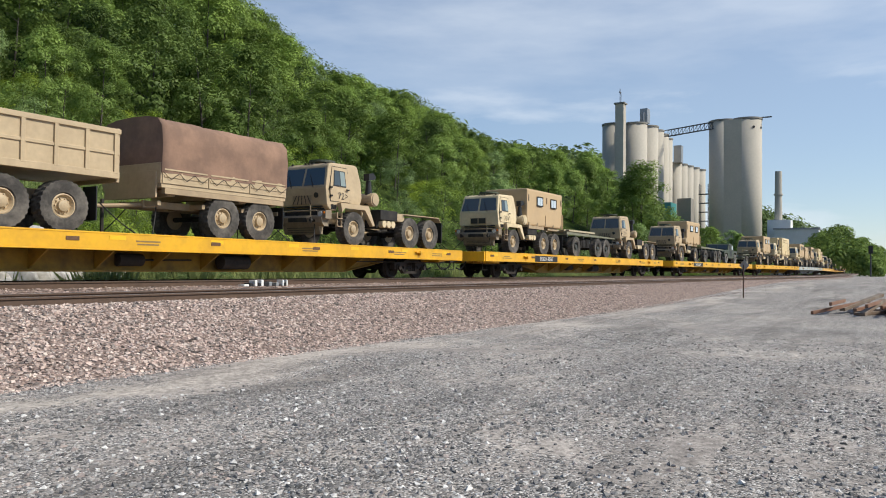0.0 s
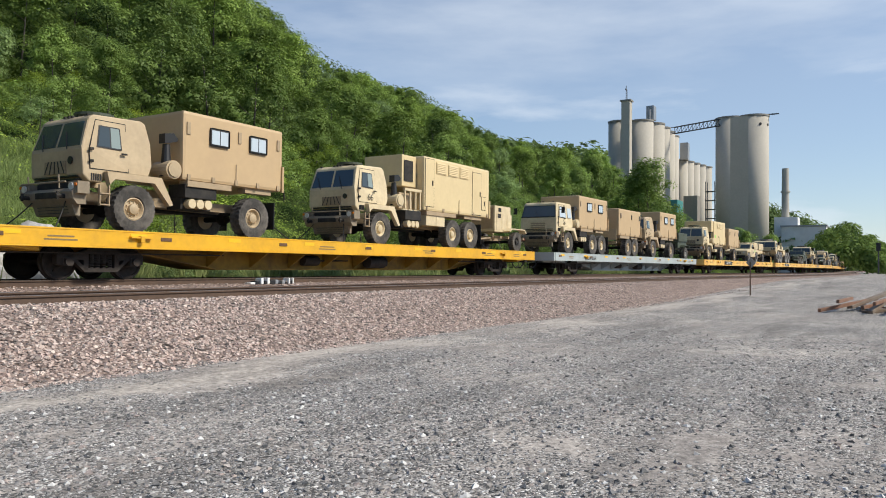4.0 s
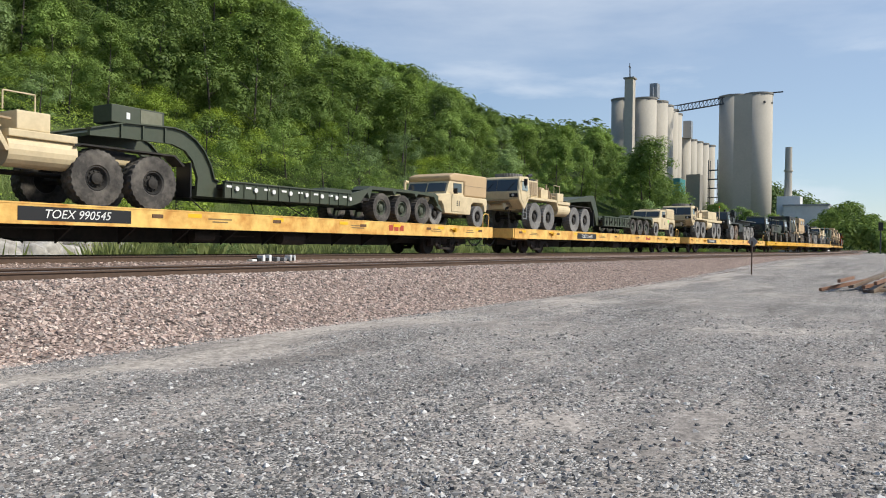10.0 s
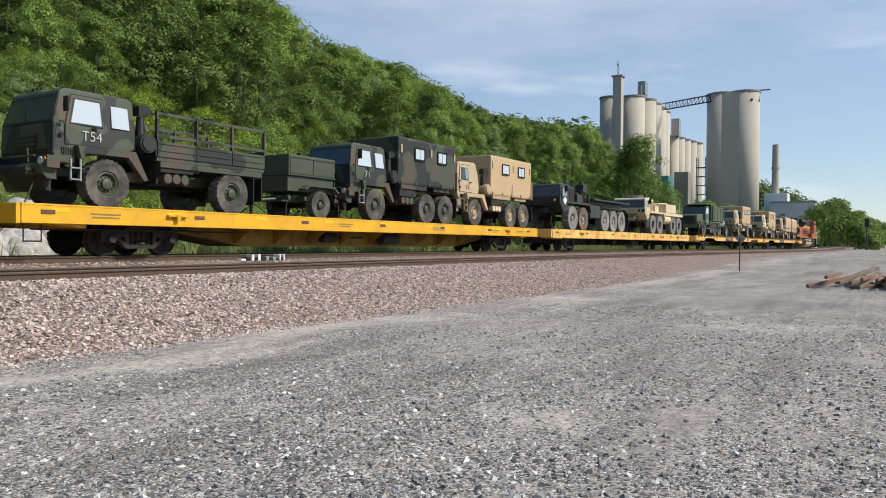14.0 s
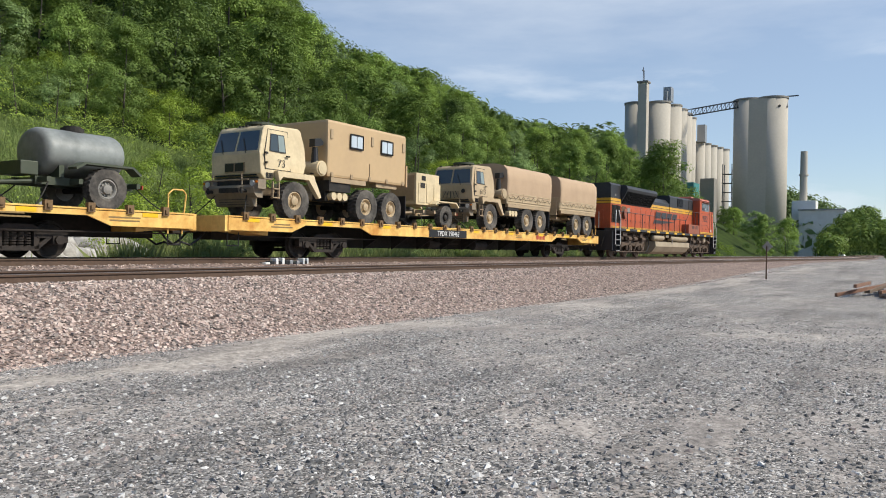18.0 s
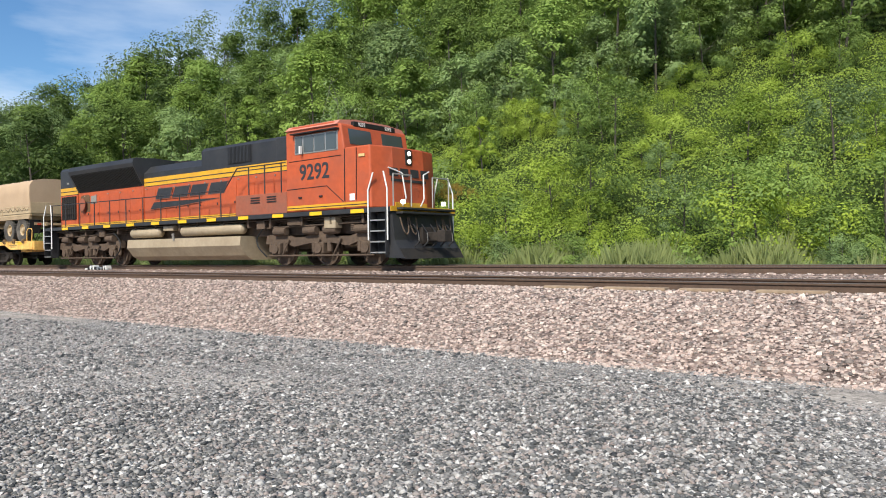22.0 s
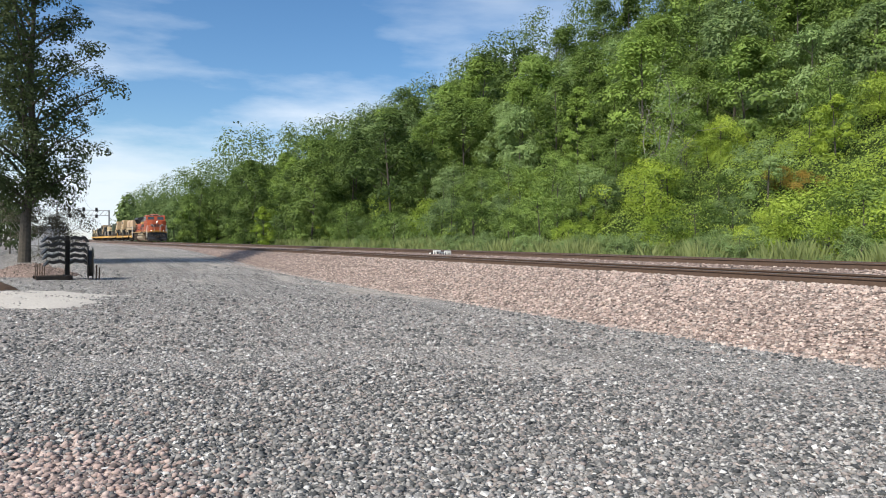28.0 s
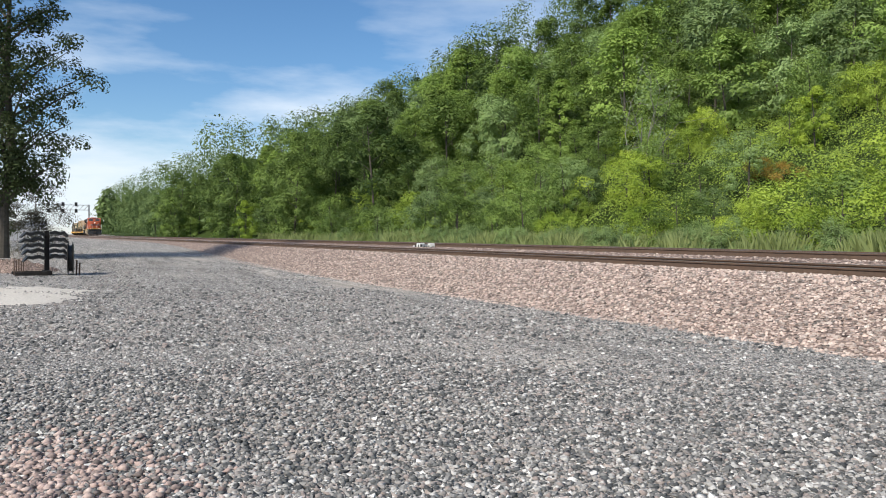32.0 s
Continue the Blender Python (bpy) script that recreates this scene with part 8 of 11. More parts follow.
# ---- heavy tactical trucks ----
def hemtt(s0, label, paint="tan", kind="tractor", number="", rim="dark", ink="black", tyre="dusty_rubber"):
    """An eight- or ten-wheeled heavy truck with a low, wedge-nosed cab; the front axle at x = 0."""
    ob = thing("heavy_truck", label, "truck", "heavy trucks on the train")
    P = M[paint]
    axles = (0.0, 1.54, 4.74, 6.27) if kind != "pallet" else (0.0, 1.54, 4.95, 6.4, 7.86)
    end = axles[-1] + 1.1
    fr = bmesh.new()
    for s in (-1, 1):
        box(fr, -1.9, end, s * 0.45 - 0.05, s * 0.45 + 0.05, 0.95, 1.25)
    for k in range(6):
        x = -1.5 + k * (end + 1.4) / 5
        box(fr, x - 0.05, x + 0.05, -0.42, 0.42, 0.98, 1.2)
    part("chassis_frame", fr, P, ob)
    for x in axles:
        ax = bmesh.new()
        cyl(ax, (x, -0.9, 0.67), (x, 0.9, 0.67), 0.09, seg=8)
        bmesh.ops.create_uvsphere(ax, u_segments=10, v_segments=6, radius=0.22, matrix=Matrix.Translation((x, 0, 0.68)))
        part("axle", ax, M["dark"], ob)
    part("drive_shaft", cyl(bmesh.new(), (0, 0, 0.75), (axles[-1], 0, 0.75), 0.06, seg=8), M["dark"], ob)
    for x in axles:
        for s in (-1, 1):
            wheel(ob, x, s * 1.03, 0.68, 0.42, rim, rim_r=0.29, rubber=("red_rubber" if x == 1.54 else "pale_rubber") if kind == "pallet" else tyre)
    shell = [(-1.2, 1.0), (-1.68, 1.42), (-1.74, 1.78), (-1.52, 2.46), (-1.4, 2.54), (-0.6, 2.58), (-0.54, 2.52), (-0.52, 1.62), (-0.76, 1.38), (-1.04, 1.0)]
    bm = bmesh.new()
    half = lambda x, z: 1.22 - max(0.0, z - 1.9) * 0.12
    a, b = [bm.verts.new((x, -half(x, z), z)) for x, z in shell], [bm.verts.new((x, half(x, z), z)) for x, z in shell]
    bm.faces.new(a)
    bm.faces.new(b[::-1])
    for i in range(len(shell)):
        j = (i + 1) % len(shell)
        bm.faces.new((a[i], b[i], b[j], a[j]))
    bmesh.ops.recalc_face_normals(bm, faces=bm.faces[:])
    cab = part("cab", bm, P, ob)
    bev = cab.modifiers.new("edges", "BEVEL")
    bev.width, bev.segments, bev.limit_method, bev.angle_limit = 0.04, 2, "ANGLE", radians(25)
    e, t = Vector((-1.735, 0, 1.795)), Vector((-1.535, 0, 2.42))
    nrm = Vector((-(t - e).z, 0, (t - e).x)).normalized()
    for y0, y1 in ((-1.13, -0.012), (0.012, 1.13)):
        bm = bmesh.new()
        pts = []
        for k, q in ((0.06, 1.0), (0.94, 0.95)):
            p = e.lerp(t, k)
            pts.append([(p.x, y * (q if abs(y) > 0.5 else 1), p.z) for y in ((y0, y1) if k < 0.5 else (y1, y0))])
        pts = pts[0] + pts[1]
        f, g = [bm.verts.new(Vector(p) + nrm * 0.02) for p in pts], [bm.verts.new(Vector(p) - nrm * 0.02) for p in pts]
        bm.faces.new(f)
        bm.faces.new(g[::-1])
        for i in range(4):
            bm.faces.new((f[i], g[i], g[(i + 1) % 4], f[(i + 1) % 4]))
        bmesh.ops.recalc_face_normals(bm, faces=bm.faces[:])
        part("windscreen", bm, M["glass"], ob, "dark windscreen pane")
        part("wiper", cyl(bmesh.new(), e + nrm * 0.04 + Vector((0, (y0 + y1) / 2, 0)), e.lerp(t, 0.7) + nrm * 0.04 + Vector((0, y0 + 0.2, 0)), 0.013, seg=5), M["black"], ob)
    for s in (-1, 1):
        pan = bmesh.new()
        for out, dep, pts, target in ((0.012, 0.03, [(-1.46, 1.45), (-1.52, 1.82), (-1.36, 2.4), (-0.74, 2.44), (-0.72, 1.5), (-1.06, 1.2)], "door"),):
            fa = [pan.verts.new((x, s * (half(x, z) + out), z)) for x, z in pts]
            fb = [pan.verts.new((x, s * (half(x, z) + out - dep), z)) for x, z in pts]
            pan.faces.new(fa)
            pan.faces.new(fb[::-1])
            for i in range(len(pts)):
                pan.faces.new((fa[i], fb[i], fb[(i + 1) % len(pts)], fa[(i + 1) % len(pts)]))
        bmesh.ops.recalc_face_normals(pan, faces=pan.faces[:])
        d = part("door", pan, P, ob)
        part("grab_handle", cyl(bmesh.new(), (-0.68, s * 1.29, 1.55), (-0.66, s * 1.26, 2.2), 0.015, seg=6), M["dark"], ob)
        wb = bmesh.new()
        pts = [(-1.42, 1.88), (-1.29, 2.34), (-0.84, 2.34), (-0.82, 1.88)]
        fa = [wb.verts.new((x, s * (half(x, z) + 0.02), z)) for x, z in pts]
        fb = [wb.verts.new((x, s * (half(x, z) - 0.01), z)) for x, z in pts]
        wb.faces.new(fa)
        wb.faces.new(fb[::-1])
        for i in range(4):
            wb.faces.new((fa[i], fb[i], fb[(i + 1) % 4], fa[(i + 1) % 4]))
        bmesh.ops.recalc_face_normals(wb, faces=wb.faces[:])
        part("door_window", wb, M["reflect_glass"], d, "window pane tinted pale for its reflection")
        part("window_gap", box(bmesh.new(), -1.08, -0.97, s * (half(-1, 2.1) + 0.012) - 0.02, s * (half(-1, 2.1) + 0.012) + 0.02, 1.9, 2.3), M["black"], d, "open dark half of the window")
        mi = bmesh.new()
        cyl(mi, (-1.45, s * 1.18, 2.3), (-1.52, s * 1.48, 2.26), 0.018, seg=6)
        box(mi, -1.56, -1.51, s * 1.48 - 0.09, s * 1.48 + 0.09, 2.08, 2.4, 0.01)
        part("mirror", mi, M["dark"], ob)
        hl = bmesh.new()
        box(hl, -1.755, -1.66, s * 0.95 - 0.22, s * 0.95 + 0.22, 1.54, 1.72, 0.01)
        k = part("headlight_bezel", hl, M["dark"], ob)
        part("headlight", cyl(bmesh.new(), (-1.755, s * 0.92, 1.63), (-1.775, s * 0.92, 1.63), 0.07, seg=12), M["lamp_glass"], k)
        st = bmesh.new()
        for z in (0.55, 0.85):
            cyl(st, (-1.25, s * 1.2, z), (-0.9, s * 1.2, z), 0.02, seg=6)
        cyl(st, (-1.25, s * 1.2, 0.5), (-1.2, s * 1.2, 1.15), 0.02, seg=6)
        cyl(st, (-0.9, s * 1.2, 0.5), (-0.86, s * 1.2, 1.35), 0.02, seg=6)
        part("step_ladder", st, M["steel"] if paint in ("tan", "cream") else P, ob)
        gd = [(-0.95, 1.42), (-0.72, 1.5), (2.38, 1.5), (2.62, 1.1), (2.7, 1.12), (2.45, 1.6), (-0.85, 1.6)]
        part("mudguard", prism(bmesh.new(), gd, s * 1.06 - 0.2, s * 1.06 + 0.2), P, ob)
    pl = bmesh.new()
    for k in range(3):
        prism(pl, [(-1.36 - k * 0.16, 1.05 + k * 0.14), (-1.4 - k * 0.16, 1.03 + k * 0.14), (-1.49 - k * 0.16, 1.1 + k * 0.14), (-1.46 - k * 0.16, 1.13 + k * 0.14)], -0.7, 0.7)
    part("skid_plate", pl, M["dull_tan"] if paint in ("tan", "cream") else P, ob)
    for y0, y1 in ((-0.95, -0.62), (0.95, 0.62)):
        part("nose_rib", cyl(bmesh.new(), (-1.69, y0, 1.46), (-1.25, y1, 1.06), 0.022, seg=6), P, ob)
    part("nose_rib", cyl(bmesh.new(), (-1.69, -0.95, 1.46), (-1.69, 0.95, 1.46), 0.022, seg=6), P, ob)
    for s in (-1, 1):
        part("tow_hook", cyl(bmesh.new(), (-1.45, s * 0.5, 1.06), (-1.72, s * 0.5, 0.98), 0.06, seg=8), M["dark"], ob)
    eng = part("engine_housing", box(bmesh.new(), -0.44, 0.72, -1.0, 0.95, 1.66, 2.46, 0.05), P, ob)
    part("side_grille", box(bmesh.new(), -0.34, 0.6, -1.03, -1.004, 1.74, 2.38, 0.01), M["mid_brown"] if paint in ("tan", "cream") else M["dark"], eng, "dull brown louvred engine panel")
    gl = bmesh.new()
    for k in range(3):
        box(gl, -0.05 + k * 0.2, -0.025 + k * 0.2, -1.04, -1.031, 1.76, 2.36)
    part("grille_slat", gl, M["dull_tan"] if paint in ("tan", "cream") else P, eng)
    part("deck_plate", box(bmesh.new(), -0.6, 2.6, -1.1, 1.1, 1.605, 1.64), P, ob)
    if kind != "pallet":
        spare = part("spare_wheel", WHEELS[(0.68, 0.42, rim, 0.29, tyre)][0], None, ob, "spare tyre lying on the cab roof")
        spare.matrix_basis = pose(-0.3, 0.1, 2.56, 90, 0, 0)
        bk = bmesh.new()
        box(bk, -1.1, 0.4, -0.3, -0.24, 2.42, 2.5)
        box(bk, -1.1, 0.4, 0.4, 0.46, 2.42, 2.5)
        part("spare_carrier", bk, M["dark"], ob)
    sb = bmesh.new()
    cyl(sb, (0.95, -0.3, 1.64), (0.95, -0.3, 2.75), 0.09, seg=10)
    cyl(sb, (0.95, -0.3, 2.75), (1.35, -0.3, 2.85), 0.09, seg=10)
    box(sb, 0.8, 1.35, -0.55, -0.1, 2.35, 2.62, 0.03)
    part("exhaust_muffler", sb, M["black"], ob, "sooty black exhaust")
    pp = bmesh.new()
    for k in range(5):
        x = 1.55 + k * 0.2
        cyl(pp, (x, -0.95 + 0.04 * (k % 2), 1.64), (x + 0.03, -0.95, 1.95 + 0.14 * ((k * 3) % 4)), 0.045, seg=8)
    cyl(pp, (1.5, -0.9, 1.9), (2.9, -0.9, 1.82), 0.03, seg=6)
    cyl(pp, (2.0, -0.6, 2.2), (2.0, 0.5, 2.2), 0.05, seg=8)
    part("hydraulic_pipe", pp, M["dull_tan"] if paint in ("tan", "cream") else M["dark"], ob)
    ex = bmesh.new()
    cyl(ex, (0.85, -0.8, 1.64), (0.85, -0.8, 2.35), 0.13, seg=14)
    cyl(ex, (0.85, -0.8, 2.35), (1.0, -0.8, 2.55), 0.07, seg=10)
    cyl(ex, (1.25, -0.75, 1.64), (1.25, -0.75, 2.2), 0.17, seg=14)
    part("exhaust_stack", ex, M["dull_tan"] if paint in ("tan", "cream") else M["dark"], ob)
    ac = bmesh.new()
    cyl(ac, (0.75, 0.3, 2.3), (1.15, 0.3, 2.3), 0.26, seg=16)
    part("air_cleaner", ac, M["dark"], ob)
    mid = bmesh.new()
    box(mid, 1.1, 1.9, -1.0, 0.9, 1.64, 2.1, 0.03)
    part("centre_locker", mid, P, ob)
    tk = bmesh.new()
    if kind == "pallet":
        box(tk, 2.75, 4.35, -1.15, -0.5, 0.8, 1.55, 0.04)
    else:
        cyl(tk, (2.7, -0.85, 1.15), (4.25, -0.85, 1.15), 0.36, seg=20)
        box(tk, 2.7, 4.25, -1.2, -0.5, 1.42, 1.58, 0.02)
    part("fuel_tank", tk, P, ob)
    if kind == "tractor":
        bx = box(bmesh.new(), 2.95, 3.7, -1.05, 0.9, 1.6, 2.02, 0.03)
        part("winch_locker", bx, P, ob)
        wi = cyl(bmesh.new(), (2.35, -0.5, 2.05), (2.35, 0.5, 2.05), 0.22, seg=16)
        part("winch_drum", wi, P, ob)
        ra = bmesh.new()
        for x in (2.7, 3.4):
            cyl(ra, (x, -0.95, 2.0), (x, -0.95, 2.4), 0.018, seg=6)
        cyl(ra, (2.7, -0.95, 2.4), (3.4, -0.95, 2.4), 0.018, seg=6)
        part("grab_rail", ra, P, ob)
        fw = bmesh.new()
        cyl(fw, (5.7, 0, 1.42), (5.7, 0, 1.5), 0.5, seg=22)
        box(fw, 5.1, 6.3, -0.5, 0.5, 1.25, 1.42)
        part("fifth_wheel", fw, M["dark"], ob, "greasy dark coupling plate")
        for s in (-1, 1):
            part("rear_mudguard", prism(bmesh.new(), [(4.15, 1.35), (4.35, 1.45), (6.9, 1.45), (7.2, 1.2), (7.15, 1.18), (6.86, 1.41), (4.36, 1.41)], s * 1.03 - 0.21, s * 1.03 + 0.21), M["dark"], ob)
    elif kind == "wrecker":
        part("service_body", box(bmesh.new(), 3.2, 5.7, -1.15, 1.15, 1.65, 2.3, 0.03), P, ob)
        part("rear_body", box(bmesh.new(), 2.0, 7.4, -1.18, 1.18, 1.42, 1.63, 0.02), P, ob)
        cr = bmesh.new()
        cyl(cr, (6.1, 0, 1.6), (6.1, 0, 2.35), 0.26, seg=16)
        box(cr, 5.8, 6.6, -0.45, 0.45, 2.1, 2.4, 0.04)
        prism(cr, [(2.4, 2.05), (2.4, 2.3), (6.4, 2.55), (6.4, 2.3)], -0.2, 0.2)
        part("crane_boom", cr, P, ob)
        pole = cyl(bmesh.new(), (7.0, -1.05, 1.5), (7.0, -1.05, 2.75), 0.03, seg=8)
        q = part("light_pole", pole, P, ob)
        part("beacon", cyl(bmesh.new(), (7.0, -1.05, 2.75), (7.0, -1.05, 2.9), 0.06, seg=10), M["orange_lens"], q, "orange beacon")
        hs = bmesh.new()
        for k in range(5):
            cyl(hs, (6.3, -1.0 + k * 0.1, 1.65), (6.9, -0.9 + k * 0.12, 1.95), 0.05, seg=7)
        part("winch_gear", hs, M["dull_tan"], ob)
    else:
        fl = bmesh.new()
        for s in (-1, 1):
            box(fl, 3.2, end + 0.6, s * 0.55 - 0.07, s * 0.55 + 0.07, 1.62, 1.86)
        box(fl, 3.2, end + 0.6, -1.2, 1.2, 1.86, 1.95, 0.01)
        part("load_bed", fl, P, ob)
        cr = bmesh.new()
        box(cr, 2.2, 2.7, -0.9, 0.9, 1.62, 2.1, 0.03)
        cyl(cr, (2.6, -0.6, 1.6), (2.6, -0.6, 2.9), 0.12, seg=12)
        box(cr, 2.35, 2.9, -0.85, -0.35, 2.3, 2.75, 0.03)
        cyl(cr, (2.75, -1.0, 1.0), (2.75, -1.0, 2.2), 0.08, seg=10)
        part("loading_crane", cr, P, ob)
        for s in (-1, 1):
            part("rear_mudguard", prism(bmesh.new(), [(4.4, 1.4), (4.55, 1.5), (8.6, 1.5), (8.9, 1.25), (8.85, 1.22), (8.56, 1.46), (4.56, 1.46)], s * 1.03 - 0.21, s * 1.03 + 0.21), P, ob)
        part("warning_diamond", box(bmesh.new(), -0.17, 0.17, -0.006, 0.006, -0.17, 0.17), M["white"], ob, "white diamond placard").matrix_basis = pose(-1.15, -1.255, 1.62, 0, 45, 0)
    for s in (-1, 1):
        part("mudflap", box(bmesh.new(), end - 0.02, end + 0.02, s * 1.0 - 0.28, s * 1.0 + 0.28, 0.4, 1.3), M["black"], ob)
    if number:
        lettering(number, 0.4, M[ink], ob, -1.1 if kind != "pallet" else -0.72, -1.262, 1.45)
    tie_chains(ob, ((-1.6, -0.9), (-1.5, 0.4), (end - 0.1, 0.7)), 0.95)
    MOVING.append((ob, s0 * 0.955, DECK, 0))
    return ob


def bonneted_dump(s0, label):
    """A dark green bonneted six-wheeled dump truck; the front axle at x = 0."""
    ob = thing("dump_truck", label, "truck", "trucks on the train")
    P = M["mid_green"]
    fr = bmesh.new()
    for s in (-1, 1):
        box(fr, -1.0, 6.2, s * 0.42 - 0.05, s * 0.42 + 0.05, 0.75, 1.0)
    part("chassis_frame", fr, P, ob)
    for x in (0.0, 3.56, 5.07):
        for s in (-1, 1):
            wheel(ob, x, s * 0.98, 0.6, 0.36 if x == 0 else 0.44, "night", rim_r=0.3)
        part("axle", cyl(bmesh.new(), (x, -0.85, 0.55), (x, 0.85, 0.55), 0.08, seg=8), M["dark"], ob)
    hood = [(-0.95, 1.02), (-1.0, 1.1), (-0.98, 1.8), (-0.85, 1.88), (0.95, 2.0), (0.95, 1.05)]
    h = part("bonnet", prism(bmesh.new(), hood, -0.82, 0.82), P, ob)
    bev = h.modifiers.new("edges", "BEVEL")
    bev.width, bev.segments, bev.limit_method = 0.05, 2, "ANGLE"
    gr = bmesh.new()
    for k in range(7):
        box(gr, -1.04, -0.99, -0.62, 0.62, 1.2 + k * 0.085, 1.25 + k * 0.085)
    part("grille", gr, M["black"], ob, "black slatted grille")
    part("bumper", box(bmesh.new(), -1.4, -1.1, -1.15, 1.15, 0.72, 1.0, 0.02), P, ob)
    for s in (-1, 1):
        wing = [(-0.95, 0.98), (-0.9, 1.28), (-0.6, 1.36), (0.55, 1.36), (0.85, 0.9), (0.78, 0.86), (0.5, 1.26), (-0.5, 1.26), (-0.72, 0.98)]
        part("wing", prism(bmesh.new(), wing, s * 0.98 - 0.19, s * 0.98 + 0.19), P, ob)
        part("headlight", cyl(bmesh.new(), (-0.96, s * 0.98, 1.14), (-1.0, s * 0.98, 1.14), 0.09, seg=12), M["lamp_glass"], ob)
        part("indicator", cyl(bmesh.new(), (-0.9, s * 1.12, 1.17), (-0.96, s * 1.14, 1.17), 0.08, seg=12), M["orange_lens"], ob, "orange indicator lens")
        d = part("door", box(bmesh.new(), 1.1, 2.05, s * 1.03 - 0.014, s * 1.03 + 0.014, 1.12, 1.98, 0.01), P, ob)
        part("door_window", box(bmesh.new(), 1.22, 1.98, s * 1.0 - 0.014, s * 1.0 + 0.014, 2.02, 2.5, 0.008), M["sky_glass"], d)
        part("running_board", box(bmesh.new(), 0.95, 2.1, s * 1.0 - 0.16, s * 1.0 + 0.16, 0.68, 0.78, 0.01), P, ob)
    cabin = [(0.95, 1.05), (0.95, 2.0), (1.15, 2.6), (1.3, 2.68), (2.2, 2.68), (2.2, 1.05)]
    part("cab", prism(bmesh.new(), cabin, -1.0, 1.0), P, ob)
    bm = bmesh.new()
    v = [bm.verts.new(p) for p in ((0.95, -0.88, 2.06), (0.95, 0.88, 2.06), (1.11, 0.84, 2.55), (1.11, -0.84, 2.55))]
    w = [bm.verts.new(p) for p in ((0.99, -0.88, 2.06), (0.99, 0.88, 2.06), (1.15, 0.84, 2.55), (1.15, -0.84, 2.55))]
    bm.faces.new(v)
    bm.faces.new(w[::-1])
    for i in range(4):
        bm.faces.new((v[i], w[i], w[(i + 1) % 4], v[(i + 1) % 4]))
    bmesh.ops.translate(bm, verts=bm.verts[:], vec=(-0.015, 0, 0.006))
    bmesh.ops.recalc_face_normals(bm, faces=bm.faces[:])
    part("windscreen", bm, M["glass"], ob, "dark windscreen pane")
    part("cab_shield", prism(bmesh.new(), [(1.0, 2.8), (1.0, 2.86), (2.3, 2.98), (2.75, 2.9), (2.75, 1.3), (2.6, 1.3), (2.6, 2.8), (2.3, 2.88)], -1.1, 1.1), P, ob, "steel shield over the cab")
    for s in (-1, 1):
        w = prism(bmesh.new(), [(2.75, 1.42), (2.75, 2.68), (6.3, 2.62), (6.45, 1.42)], s * 1.18 - 0.04, s * 1.18 + 0.04)
        for z in (1.58, 1.95, 2.3):
            box(w, 2.8, 6.3, s * 1.18 - 0.07, s * 1.18 + 0.07, z, z + 0.07, 0.01)
        box(w, 2.75, 6.35, s * 1.18 - 0.08, s * 1.18 + 0.08, 2.58, 2.68, 0.01)
        for x in (3.3, 4.3, 5.3, 6.2):
            box(w, x - 0.05, x + 0.05, s * 1.18 - 0.075, s * 1.18 + 0.075, 1.45, 2.6, 0.01)
        part("dump_side", w, P, ob, "ribbed dump body side")
    part("dump_floor", box(bmesh.new(), 2.75, 6.4, -1.15, 1.15, 1.25, 1.36), P, ob)
    part("tailgate", box(bmesh.new(), 6.36, 6.5, -1.2, 1.2, 1.35, 2.66, 0.02), P, ob)
    rng = np.random.default_rng(8)
    tarp = bmesh.new()
    rings = [[tarp.verts.new((2.9 + i * 0.4, y, 2.58 + 0.2 * math.sin(math.pi * i / 8) * (1 - (y / 1.1) ** 2) + rng.normal(0, 0.03))) for y in np.linspace(-1.1, 1.1, 7)] for i in range(9)]
    for a, b in zip(rings, rings[1:]):
        for j in range(6):
            tarp.faces.new((a[j], a[j + 1], b[j + 1], b[j]))
    part("load_cover", tarp, M["canvas"], ob, "crumpled pale cover over the load")
    sp = wheel(ob, 2.5, -0.98, 0.55, 0.34, "night", 0.85, 0.28)
    sp.name = "spare_wheel"
    lettering("5/2", 0.3, M["chalk"], ob, 1.6, -1.052, 1.3)
    tie_chains(ob, ((-1.2, -0.6), (6.2, 0.7)))
    MOVING.append((ob, s0 * 0.955, DECK, 0))
    return ob


# ---- flatcars ----
CAR_MESH = {}


def cached(key, make):
    if key not in CAR_MESH:
        CAR_MESH[key] = make()
    return CAR_MESH[key]


def bogie_bolster():
    bm = bmesh.new()
    box(bm, -0.25, 0.25, -1.0, 1.0, 0.38, 0.62, 0.03)
    cyl(bm, (0, 0, 0.6), (0, 0, 0.78), 0.3, seg=16)
    return mesh_of("bogie", bm, M["bogie"])


